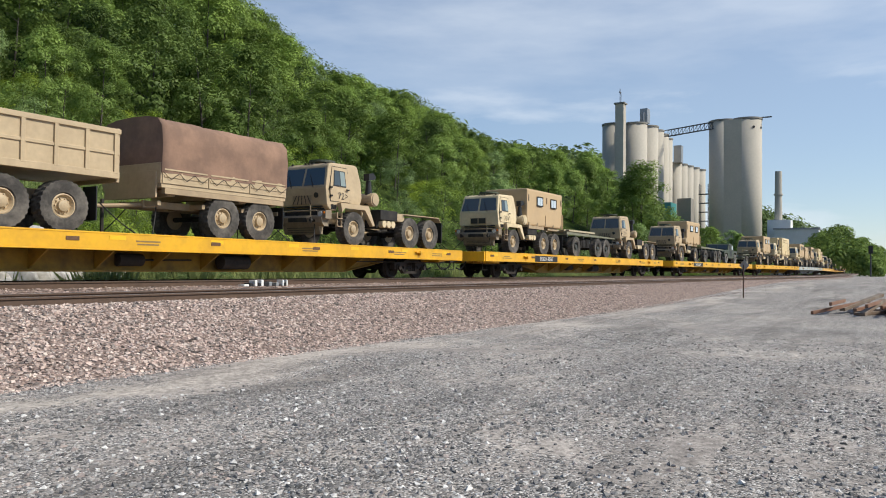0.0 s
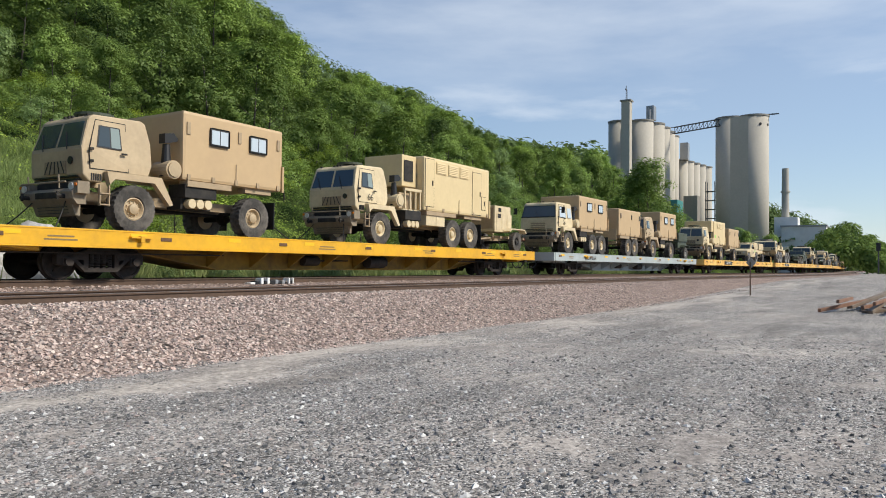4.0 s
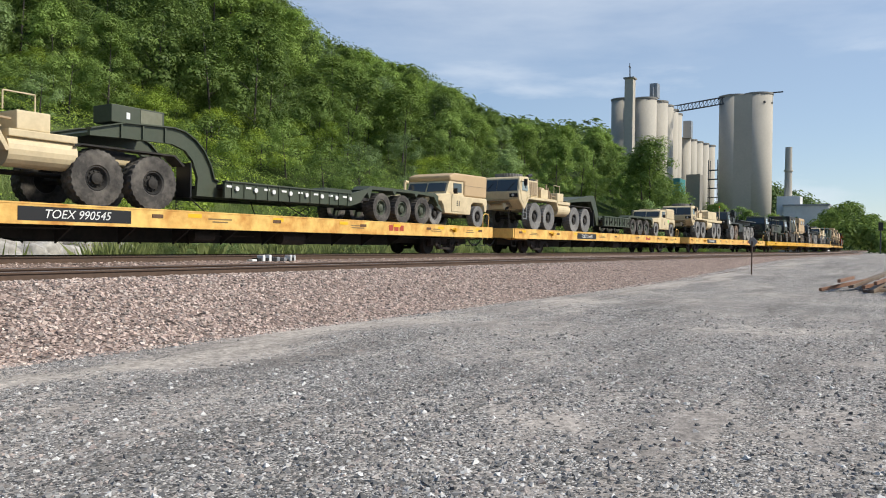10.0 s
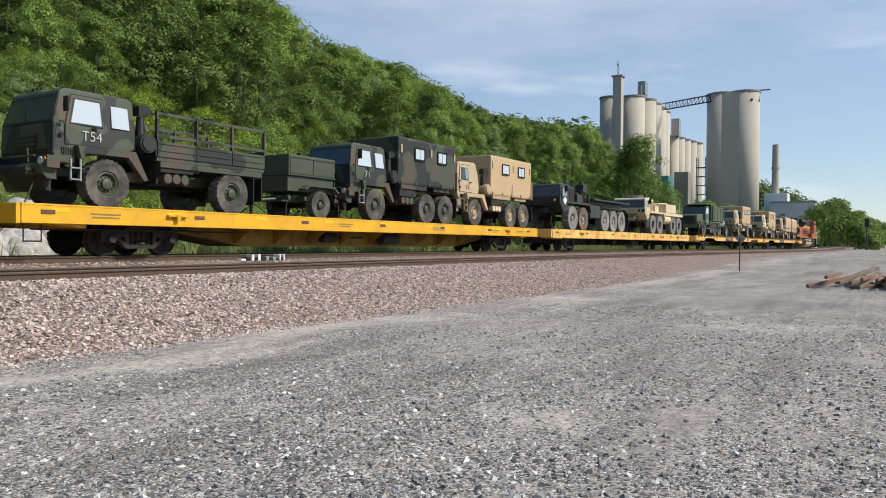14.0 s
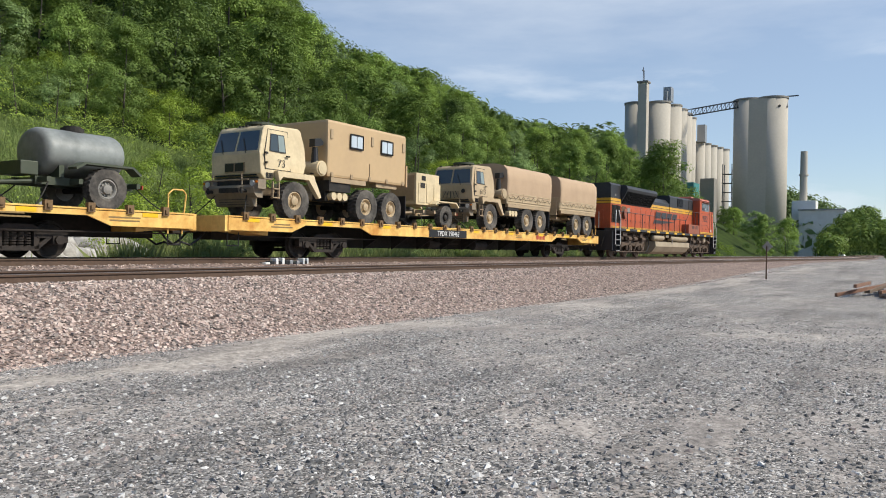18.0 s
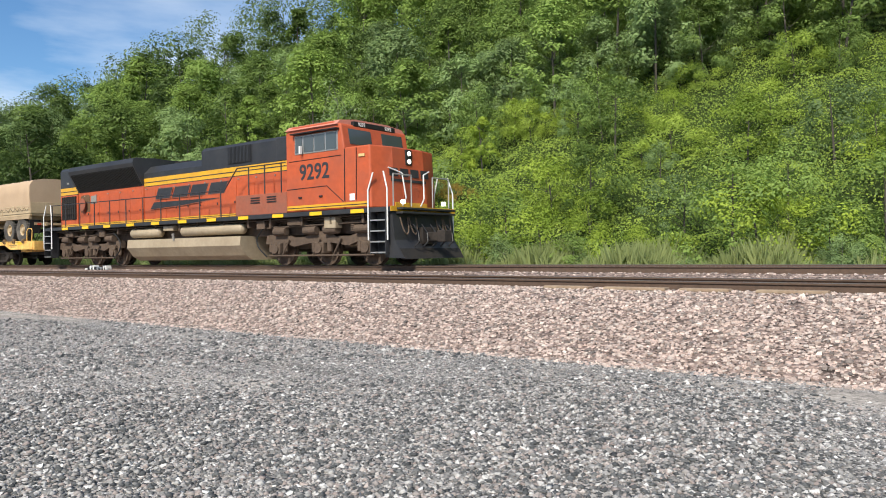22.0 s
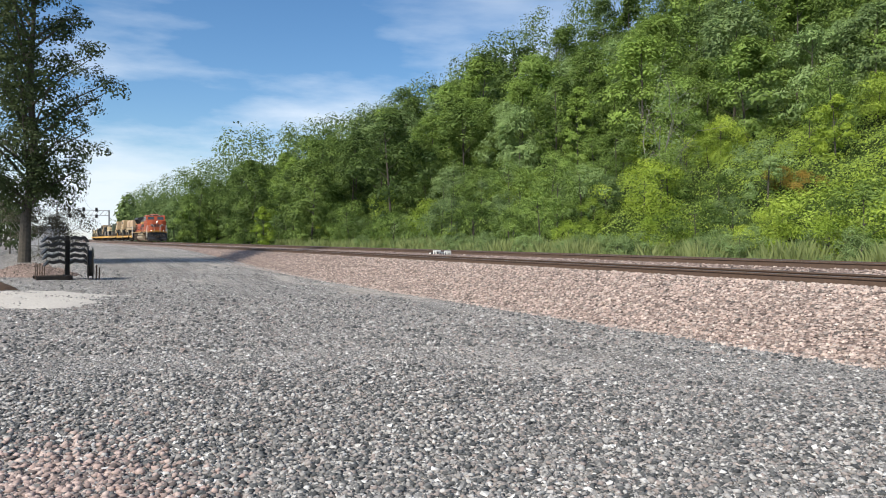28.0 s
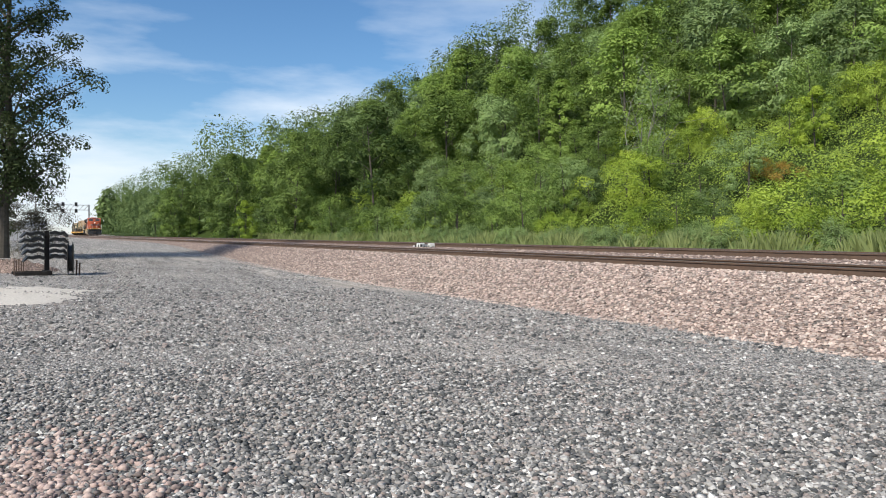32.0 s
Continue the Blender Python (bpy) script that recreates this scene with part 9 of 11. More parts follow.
def bogie_side():
    bm = bmesh.new()
    prism(bm, [(-1.12, 0.36), (-1.12, 0.58), (-0.95, 0.64), (-0.55, 0.62), (-0.3, 0.76), (0.3, 0.76), (0.55, 0.62), (0.95, 0.64), (1.12, 0.58), (1.12, 0.36), (0.95, 0.34), (0.74, 0.46), (0.42, 0.46), (0.36, 0.6), (-0.36, 0.6), (-0.42, 0.46), (-0.74, 0.46), (-0.95, 0.34)], -0.09, 0.09)
    prism(bm, [(-0.74, 0.46), (-0.42, 0.18), (0.42, 0.18), (0.74, 0.46), (0.62, 0.46), (0.38, 0.27), (-0.38, 0.27), (-0.62, 0.46)], -0.08, 0.08)
    for x in (-0.4, 0.4):
        box(bm, x - 0.06, x + 0.06, -0.08, 0.08, 0.22, 0.62)
    for x in (-0.87, 0.87):
        box(bm, x - 0.13, x + 0.13, -0.13, 0.13, 0.32, 0.52, 0.02)
        cyl(bm, (x, -0.2, 0.42), (x, 0.1, 0.42), 0.1, seg=12)
    return mesh_of("side_frame", bm, M["bogie"])


def bogie_spring():
    bm = bmesh.new()
    for x in (-0.24, -0.08, 0.08, 0.24):
        for k in range(6):
            cyl(bm, (x, 0, 0.27 + k * 0.055), (x, 0, 0.3 + k * 0.055), 0.07, seg=10)
    return mesh_of("spring_nest", bm, M["bogie"])


def wheelset_mesh(radius, half, material):
    bm = bmesh.new()
    cyl(bm, (0, -half - 0.1, 0), (0, half + 0.1, 0), 0.075, seg=10)
    for s in (-1, 1):
        lathe(bm, [(0.07, s * (half - 0.07)), (radius * 0.8, s * (half - 0.05)), (radius * 0.88, s * (half - 0.09)), (radius + 0.03, s * (half - 0.09)), (radius + 0.02, s * (half - 0.055)), (radius, s * (half - 0.045)), (radius - 0.005, s * (half + 0.045)), (radius * 0.88, s * (half + 0.05)), (radius * 0.84, s * (half + 0.02)), (radius * 0.34, s * (half - 0.0)), (radius * 0.3, s * (half + 0.05)), (0.07, s * (half + 0.06))], 28)
    for k in range(3):
        a = k * math.tau / 3
        for s in (-1, 1):
            cyl(bm, (math.cos(a) * radius * 0.58, s * half + 0.03 * s, math.sin(a) * radius * 0.58), (math.cos(a) * radius * 0.58, s * half + 0.0, math.sin(a) * radius * 0.58), 0.03, seg=6)
    return mesh_of("wheelset", bm, material)


def add_bogie(car, x, drop):
    b = part("bogie", cached("bogie", bogie_bolster), None, car, "grimy cast-steel bogie")
    b.matrix_basis = pose(x, 0, -drop)
    for s in (-1, 1):
        part("side_frame", cached("side", bogie_side), None, b).matrix_basis = pose(0, s * 1.0, 0)
        part("spring_nest", cached("spring", bogie_spring), None, b).matrix_basis = pose(0, s * 1.0, 0)
    for dx in (-0.87, 0.87):
        part("wheelset", cached("wheelset", lambda: wheelset_mesh(0.42, 0.755, M["bogie"])), None, b).matrix_basis = pose(dx, 0, 0.42)


# where each car begins along the line, and where the numbers stand on it
CAR_STARTS = (1.45, 29.5, 57.55, 85.75, 113.95, 141.85, 170.25, 198.1, 226.15, 254.0, 281.75, 309.35, 336.9, 364.45)
BOARD_AT = (7.6, 6.92, 7.08, 7.6, 5.25, 8.1, 7.2, 7.4, 9.16, 6.8, 7.6, 8.2, 11.8, 11.55)


def flatcar(index, style, paint, mark, label):
    """One flatcar; its left end at x = 0, its deck at z = 0."""
    car = thing("flatcar", label, "flatcar", "flatcars of the train")
    P, L, drop = M[paint], 27.85, DECK - RAIL_FAR
    x0, x1 = 0.62, L - 0.62
    depth = {"deep": 0.36, "plain": 0.40, "staked": 0.3}[style]
    part("deck", cached(("deck", style), lambda: mesh_of("deck", box(bmesh.new(), x0, x1, -1.44, 1.44, -0.1, -0.004), M["deck_wood"])), None, car, "worn dark deck")

    def sill(s):
        bm = bmesh.new()
        if style == "staked":
            prism(bm, [(x0, -0.02), (x0, -0.36), (3.0, -0.36), (3.6, -0.14), (6.2, -0.14), (6.8, -0.36), (L - 6.8, -0.36), (L - 6.2, -0.14), (L - 3.6, -0.14), (L - 3.0, -0.36), (x1, -0.36), (x1, -0.02)], s * 1.5 - 0.03, s * 1.5 + 0.03)
        else:
            box(bm, x0, x1, s * 1.5 - 0.03, s * 1.5 + 0.03, -depth, 0.02, 0.008)
        return mesh_of("side_sill", bm, P)

    for s in (-1, 1):
        web = part("side_sill", cached(("sill", style, paint, s), lambda: sill(s)), None, car)
        part("top_flange", cached(("flange", paint, s), lambda: mesh_of("top_flange", box(bmesh.new(), x0, x1, s * 1.46 - 0.08, s * 1.46 + 0.08, -0.004, 0.035, 0.006), P)), None, web)
        if style != "staked":
            part("bottom_flange", cached(("low_flange", style, paint, s), lambda: mesh_of("bottom_flange", box(bmesh.new(), x0, x1, s * 1.46 - 0.08, s * 1.46 + 0.08, -depth - 0.03, -depth, 0.006), P)), None, web)

    def centre():
        bm = bmesh.new()
        box(bm, 1.0, L - 1.0, -0.38, 0.38, -0.72 if style == "plain" else -0.62, -0.12)
        prism(bm, [(5.5, -0.5), (7.0, -0.8), (L - 7.0, -0.8), (L - 5.5, -0.5)], -0.3, 0.3)
        return mesh_of("centre_sill", bm, M["black_steel"])
    if style == "deep":
        # yellow girders take a darker yellow, for the shade under the deck
        G = M["girder"] if paint == "yellow" else P
        side = [(1.0, -0.12), (1.0, -0.48), (5.2, -0.5), (7.6, -0.86), (L - 7.6, -0.86), (L - 5.2, -0.5), (L - 1.0, -0.48), (L - 1.0, -0.12)]
        for y in (-0.62, 0.62):
            part("girder_web", cached(("web", paint), lambda: mesh_of("girder_web", prism(bmesh.new(), side, -0.03, 0.03), G)), None, car).matrix_basis = pose(0, y, 0)
        low = [(5.2, -0.48), (7.6, -0.86), (L - 7.6, -0.86), (L - 5.2, -0.48), (L - 5.3, -0.52), (L - 7.7, -0.9), (7.7, -0.9), (5.3, -0.52)]
        part("girder_plate", cached(("plate", paint), lambda: mesh_of("girder_plate", prism(bmesh.new(), low, -0.8, 0.8), G)), None, car)
    else:
        part("centre_sill", cached(("centre", style, paint), centre), None, car)

    def gusset():
        bm = bmesh.new()
        prism(bm, [(-1.46, -0.12), (-1.46, -0.36), (-0.66, -0.84), (-0.66, -0.12)], -0.02, 0.02, axis="x")
        return mesh_of("cross_bearer", bm, M["black_steel"] if style != "deep" else M["girder"] if paint == "yellow" else P)
    for k in range(9):
        for turned in (0, 180):
            part("cross_bearer", cached(("gusset", style, paint), gusset), None, car).matrix_basis = pose(7.4 + k * (L - 14.8) / 8, 0, 0, 0, 0, turned)

    def end():
        bm = bmesh.new()
        box(bm, -0.1, 0.12, -1.5, 1.5, -0.4, 0.03, 0.01)
        prism(bm, [(0.12, -0.1), (0.12, -0.34), (1.6, -0.48), (1.6, -0.1)], -1.35, 1.35)
        return mesh_of("end_sill", bm, P)

    def coupler():
        bm = bmesh.new()
        box(bm, -0.62, 0.3, -0.1, 0.1, -0.44, -0.22, 0.02)
        box(bm, -0.72, -0.45, -0.16, 0.16, -0.48, -0.18, 0.03)
        cyl(bm, (-0.66, 0.12, -0.5), (-0.66, 0.12, -0.16), 0.06, seg=8)
        return mesh_of("coupler", bm, M["bogie"])

    def hose():
        bm = bmesh.new()
        pts = [Vector((0.1, 0, -0.42)), Vector((-0.1, 0, -0.62)), Vector((-0.35, 0.03, -0.78)), Vector((-0.62, 0.06, -0.7))]
        for a, b in zip(pts, pts[1:]):
            cyl(bm, a, b, 0.03, seg=7)
        return mesh_of("brake_hose", bm, M["black"])

    def stirrup():
        bm = bmesh.new()
        cyl(bm, (0.2, 0, -0.4), (0.2, 0, -0.8), 0.015, seg=5)
        cyl(bm, (0.6, 0, -0.4), (0.6, 0, -0.8), 0.015, seg=5)
        cyl(bm, (0.2, 0, -0.78), (0.6, 0, -0.78), 0.018, seg=5)
        return mesh_of("stirrup_step", bm, M["black"])
    for x, turned in ((x0, 0), (x1, 180)):
        part("end_sill", cached(("end", paint), end), None, car).matrix_basis = pose(x, 0, 0, 0, 0, turned)
        part("coupler", cached("coupler", coupler), None, car, "rusty knuckle coupler").matrix_basis = pose(x, 0, 0, 0, 0, turned)
        for y in (-0.45, 0.3):
            part("brake_hose", cached("hose", hose), None, car, "hanging black brake hose").matrix_basis = pose(x, 0, 0, 0, 0, turned) @ pose(0, y, 0)
        for y in (-1.25, 1.25):
            part("stirrup_step", cached("stirrup", stirrup), None, car).matrix_basis = pose(x, 0, 0, 0, 0, turned) @ pose(0, y, 0)
    add_bogie(car, 4.9 if style == "staked" else 3.9, drop)
    add_bogie(car, L - (4.9 if style == "staked" else 3.9), drop)

    def gear():
        bm = bmesh.new()
        cyl(bm, (11.2, -0.75, -0.6), (11.9, -0.75, -0.6), 0.16, seg=14)
        cyl(bm, (11.9, -0.75, -0.6), (13.5, -0.75, -0.58), 0.025, seg=6)
        return mesh_of("brake_cylinder", bm, M["bogie"])
    part("brake_cylinder", cached("gear", gear), None, car)
    part("air_reservoir", cached("reservoir", lambda: mesh_of("air_reservoir", cyl(bmesh.new(), (14.4, -0.9, -0.62), (15.4, -0.9, -0.62), 0.2, seg=14), M["bogie"])), None, car)
    for x in (1.0, L - 7.5):
        part("brake_pipe", cached("pipe", lambda: mesh_of("brake_pipe", cyl(bmesh.new(), (0, -1.2, -0.52), (6.5, -1.2, -0.5), 0.02, seg=5), M["bogie"])), None, car).matrix_basis = pose(x, 0, 0)
    if style == "staked":
        pocket = cached("stake", lambda: mesh_of("stake_pocket", box(box(bmesh.new(), -0.09, 0.09, -0.1, 0.02, -0.1, 0.12, 0.01), -0.04, 0.04, -0.14, -0.1, -0.04, 0.05), M["stake"]))
        for k in range(26):
            for s in (-1, 1):
                part("stake_pocket", pocket, None, car).matrix_basis = pose(1.2 + k * 1.005, s * 1.49, 0.03, 0, 0, 0 if s < 0 else 180)
    else:
        slot = cached("slot", lambda: mesh_of("lashing_slot", box(bmesh.new(), -0.16, 0.16, -0.012, 0.012, -0.045, 0.045, 0.006), M["old_brown"]))
        for k in range(7):
            part("lashing_slot", slot, None, car).matrix_basis = pose(1.2 + k * 4.15, -1.535, -0.14)
        step = cached("winch", lambda: mesh_of("corner_step", box(box(bmesh.new(), -0.3, 0.3, -0.1, 0.0, -0.04, 0.0), -0.06, 0.06, -0.12, 0.0, -0.14, 0.02, 0.01), P))
        for x in (4.6, L - 4.0):
            part("corner_step", step, None, car).matrix_basis = pose(x, -1.532, -0.1)
    tape = cached("tape", lambda: mesh_of("reflector", box(bmesh.new(), -0.22, 0.22, -0.003, 0.003, -0.05, 0.05), M["tape"]))
    for k in range(9):
        part("reflector", tape, None, car, "bright yellow reflective strip").matrix_basis = pose(1.5 + k * 3.05, -1.535, -0.09 if style != "staked" else -0.07)
    if mark:
        dark_on = paint != "grey_paint"
        if dark_on:
            part("number_board", cached("board", lambda: mesh_of("number_board", box(bmesh.new(), -1.35, 1.35, -0.003, 0.003, -0.15, 0.15), M["black"])), None, car, "black number board").matrix_basis = pose(BOARD_AT[index], -1.536, -0.2)
        lettering(mark, 0.27, M["white" if dark_on else "black"], car, BOARD_AT[index], -1.543, -0.29, lean=0.25 if mark.startswith("TOEX") else 0.0, name="car_number", bold=0.0)
    # small stencilled notices that cannot be read
    rng = random.Random(index)
    for x in (2.6, 11.5, 17.5, 22.5, 25.2):
        for k in range(2):
            w = rng.uniform(0.25, 0.5)
            part("stencil_bar", box(bmesh.new(), x - w, x + w, -1.5365, -1.5335, -0.17 - k * 0.075, -0.135 - k * 0.075), M["stencil"], car)
    if style != "deep":
        logo = bmesh.new()
        for k in range(3):
            box(logo, 19.3 + k * 0.33, 19.56 + k * 0.33, -1.5365, -1.5335, -0.28, -0.08)
        part("logo_blocks", logo, M["red"], car, "faded red block emblem")
    if style != "deep":
        loop = bmesh.new()
        pts = [Vector((x1 - 0.75, -1.45, -0.5)), Vector((x1 - 0.75, -1.45, 0.5)), Vector((x1 - 0.6, -1.45, 0.62)), Vector((x1 - 0.3, -1.45, 0.62)), Vector((x1 - 0.2, -1.45, 0.52)), Vector((x1 - 0.32, -1.45, -0.5))]
        for a, b in zip(pts, pts[1:]):
            cyl(loop, a, b, 0.02, seg=6)
        part("grab_loop", loop, P, car, "bent tube grab rail")
    MOVING.append((car, (CAR_STARTS[index] - 0.02) / 1.01368, DECK, 0))
    return car


# ---- locomotive ----
def block_letters(half, x0, z0, letter, height, gap):
    """Four slanted plain blocks and a long wedge, in place of an emblem."""
    shapes = []
    for k in range(4):
        a = x0 + k * (letter + gap)
        shapes.append(prism(bmesh.new(), [(a, z0), (a + letter, z0), (a + letter + height * 0.5, z0 + height), (a + height * 0.5, z0 + height)], half, half + 0.004))
    w = 4 * letter + 3 * gap
    shapes.append(prism(bmesh.new(), [(x0 - 0.35, z0 - 0.38), (x0 + w * 0.4, z0 - 0.32), (x0 + w * 0.95, z0 - 0.16), (x0 - 0.1, z0 - 0.12)], half, half + 0.004))
    return shapes


def locomotive():
    ob = thing("locomotive", "orange and black six-axle diesel locomotive with yellow stripes", "locomotive")
    O, B, Y = M["orange"], M["loco_black"], M["stripe"]
    part("underframe", box(bmesh.new(), 0.4, 20.55, -0.9, 0.9, 1.0, 1.55), M["loco_bogie"], ob)
    for s in (-1, 1):
        part("walkway", box(bmesh.new(), 0.35, 20.6, s * 1.2 - 0.32, s * 1.2 + 0.32, 1.56, 1.7, 0.01), B, ob)
        lower = part("hood_base_stripe", box(bmesh.new(), 1.0, 16.4, s * 1.012 - 0.006, s * 1.012 + 0.006, 1.74, 1.84), Y, ob, "thin yellow stripe")
        part("base_line", box(bmesh.new(), 1.0, 16.4, s * 1.02 - 0.003, s * 1.02 + 0.003, 1.78, 1.8), B, lower)
    tape = mesh_of("reflector", box(bmesh.new(), -0.27, 0.27, -0.004, 0.004, -0.055, 0.055), M["tape"])
    for k in range(11):
        for s in (-1, 1):
            part("reflector", tape, None, ob, "bright yellow reflective strip").matrix_basis = pose(2.3 + k * 1.72, s * 1.526, 1.62)

    def hood(name, x0, x1, half, top, stripe=True, rounded=0.12):
        b = part(name, box(bmesh.new(), x0, x1, -half, half, 1.7, 3.14), O, ob)
        if stripe:
            part("yellow_stripe", box(bmesh.new(), x0, x1, -half - 0.002, half + 0.002, 3.142, 3.48), Y, b, "broad yellow stripe")
            part("thin_line", box(bmesh.new(), x0 - 0.002, x1 + 0.002, -half - 0.005, half + 0.005, 3.29, 3.325), B, b)
            part("thin_line", box(bmesh.new(), x0 - 0.002, x1 + 0.002, -half - 0.005, half + 0.005, 3.14, 3.165), B, b)
        z = 3.482 if stripe else 3.142
        t = part("hood_top", prism(bmesh.new(), [(-half, z), (-half, top - rounded), (-half + rounded, top), (half - rounded, top), (half, top - rounded), (half, z)], x0, x1, axis="x"), B, ob)
        return b

    rear = hood("rear_hood", 0.92, 2.42, 1.0, 4.38)
    lettering("9292", 0.26, M["loco_ink"], rear, 0.914, 0.5, 2.86, "front")
    part("end_door", box(bmesh.new(), 0.9, 0.918, -0.55, 0.35, 1.78, 2.8, 0.006), O, rear)
    part("number_plate", box(bmesh.new(), 1.5, 1.68, -1.012, -1.002, 3.64, 3.72), M["steel_grey"], rear)
    part("intake_grille", box(bmesh.new(), 1.05, 2.32, -1.02, -1.004, 2.05, 3.08), M["black"], rear, "dark barred air intake")
    for k in range(7):
        part("intake_bar", box(bmesh.new(), 1.1 + k * 0.19, 1.13 + k * 0.19, -1.05, -1.02, 2.05, 3.08), M["bogie"], rear)
    for z in (2.3, 2.55, 2.8):
        part("intake_bar", box(bmesh.new(), 1.05, 2.32, -1.054, -1.022, z, z + 0.03), M["bogie"], rear)
    radi = part("radiator_base", box(bmesh.new(), 2.424, 7.5, -0.95, 0.95, 1.7, 3.2), O, ob)
    flare = part("radiator_flare", prism(bmesh.new(), [(-0.95, 3.2), (-1.38, 3.98), (-1.42, 4.1), (-1.36, 4.27), (-1.2, 4.32), (1.2, 4.32), (1.36, 4.27), (1.42, 4.1), (1.38, 3.98), (0.95, 3.2)], 2.424, 7.5, axis="x"), B, ob, "overhanging black radiator housing")
    for s in (-1, 1):
        for k in range(48):
            fins = bmesh.new()
            x = 2.62 + k * 0.1
            a, b = Vector((x, s * 1.0, 3.28)), Vector((x, s * 1.365, 3.93))
            bmesh.ops.create_cube(fins, size=1.0, matrix=Matrix.Translation((a + b) / 2 + Vector((0, s * 0.02, -0.01))) @ Matrix.Rotation(-s * 0.51, 4, "X") @ Matrix.Diagonal((0.03, 0.035, 0.72, 1)))
            part("radiator_fin", fins, M["fin_shade_black"], flare)
        # a black sheet on the slope stands for the shade under the overhang
        slope = [Vector((2.56, s * 0.97, 3.22)), Vector((7.42, s * 0.97, 3.22)), Vector((7.42, s * 1.37, 3.95)), Vector((2.56, s * 1.37, 3.95))]
        off = Vector((0, s * 0.012, -0.007))
        sc = bmesh.new()
        outer, inner = [sc.verts.new(p + off) for p in slope], [sc.verts.new(p - off) for p in slope]
        sc.faces.new(outer)
        sc.faces.new(inner[::-1])
        for k in range(4):
            sc.faces.new((outer[k], inner[k], inner[(k + 1) % 4], outer[(k + 1) % 4]))
        bmesh.ops.recalc_face_normals(sc, faces=sc.faces[:])
        part("radiator_screen", sc, M["fin_shade_black"], flare, "black panel for the shade under the flare")
    for k in range(2):
        fan = cyl(bmesh.new(), (3.7 + k * 2.5, 0, 4.32), (3.7 + k * 2.5, 0, 4.42), 0.75, seg=28)
        part("radiator_fan", fan, B, flare)
    eng = hood("engine_hood", 7.504, 11.3, 0.92, 3.98, rounded=0.3)
    ex = box(bmesh.new(), 8.6, 9.4, -0.25, 0.25, 3.96, 4.12, 0.03)
    part("exhaust", ex, M["black_steel"], ob)
    inv = hood("electrical_hood", 11.304, 16.45, 0.95, 4.32)
    part("blower_grille", box(bmesh.new(), 12.85, 14.1, -0.985, -0.954, 3.6, 4.2, 0.01), M["black"], inv, "dark blower grille")
    sl = bmesh.new()
    for k in range(16):
        box(sl, 12.9 + k * 0.075, 12.93 + k * 0.075, -1.0, -0.985, 3.62, 4.18)
    part("grille_slat", sl, B, inv)
    part("roof_door", box(bmesh.new(), 15.4, 15.95, -0.975, -0.954, 3.5, 4.25, 0.01), B, inv)
    # doors and seams along the hood
    for x0, x1, half in [(2.6 + k * 0.8, 3.34 + k * 0.8, 0.95) for k in range(6)] + [(7.6 + k * 0.74, 8.28 + k * 0.74, 0.92) for k in range(5)] + [(11.4 + k * 0.98, 12.3 + k * 0.98, 0.95) for k in range(4)]:
        for s in (-1, 1):
            d = part("hood_door", box(bmesh.new(), x0, x1, s * half - 0.012, s * half + 0.012, 1.85, 2.98, 0.005), O, ob)
            part("latch", box(bmesh.new(), x1 - 0.1, x1 - 0.05, s * half - 0.03, s * half + 0.03, 2.2, 2.28), B, d)
    for k in range(14):
        part("lift_eye", box(bmesh.new(), 2.93 + k * 0.95, 2.99 + k * 0.95, -0.985, -0.94, 3.02, 3.06), M["steel_grey"], ob)
    for bm in block_letters(-0.97, 8.32, 2.585, 1.0, 0.45, 0.11):
        part("emblem_edge", bm, M["dull_orange"], ob, "thin dull edge of the emblem")
    for bm in block_letters(-0.9745, 8.35, 2.61, 0.94, 0.40, 0.17):
        part("emblem_block", bm, B, ob, "plain black emblem shape")
    # the recess is a flat panel; only its dark colour gives it depth
    recess = part("brake_recess", prism(bmesh.new(), [(2.62, 2.34), (2.62, 3.02), (2.74, 3.08), (3.3, 3.08), (3.4, 3.0), (3.4, 2.34)], -0.972, -0.955), M["old_brown"], ob, "flat dark brown panel for the hand-brake recess")
    ring = lathe(bmesh.new(), [(0.25, -0.012), (0.275, -0.012), (0.275, 0.012), (0.25, 0.012)], 24)
    for k in range(4):
        a = k * math.pi / 4
        cyl(ring, (0.26 * math.cos(a), 0, 0.26 * math.sin(a)), (-0.26 * math.cos(a), 0, -0.26 * math.sin(a)), 0.01, seg=5)
    part("brake_wheel", ring, M["dull_orange"], recess, "thin hand-brake wheel").matrix_basis = pose(2.98, -1.1, 2.66)
    part("brake_gear", prism(bmesh.new(), [(2.82, 2.78), (3.14, 2.78), (3.1, 2.42), (2.98, 2.3), (2.86, 2.42)], -1.07, -0.973), M["dull_orange"], recess)
    part("control_panel", box(bmesh.new(), 3.5, 3.95, -0.985, -0.962, 2.68, 3.02, 0.01), M["steel_grey"], ob, "dull grey panel")
    # cab
    cab = bmesh.new()
    prism(cab, [(16.45, 1.7), (16.45, 4.26), (16.75, 4.4), (18.5, 4.4), (18.85, 4.28), (18.98, 3.56), (18.98, 1.7)], -1.5, 1.5)
    c = part("cab", cab, O, ob)
    bev = c.modifiers.new("edges", "BEVEL")
    bev.width, bev.segments, bev.limit_method, bev.angle_limit = 0.06, 3, "ANGLE", radians(30)
    part("cab_roof", prism(bmesh.new(), [(-1.56, 4.28), (-1.4, 4.42), (-0.7, 4.5), (0.7, 4.5), (1.4, 4.42), (1.56, 4.28), (1.5, 4.26), (-1.5, 4.26)], 16.5, 18.75, axis="x"), M["faded_orange"], ob, "sun-faded pink cab roof")
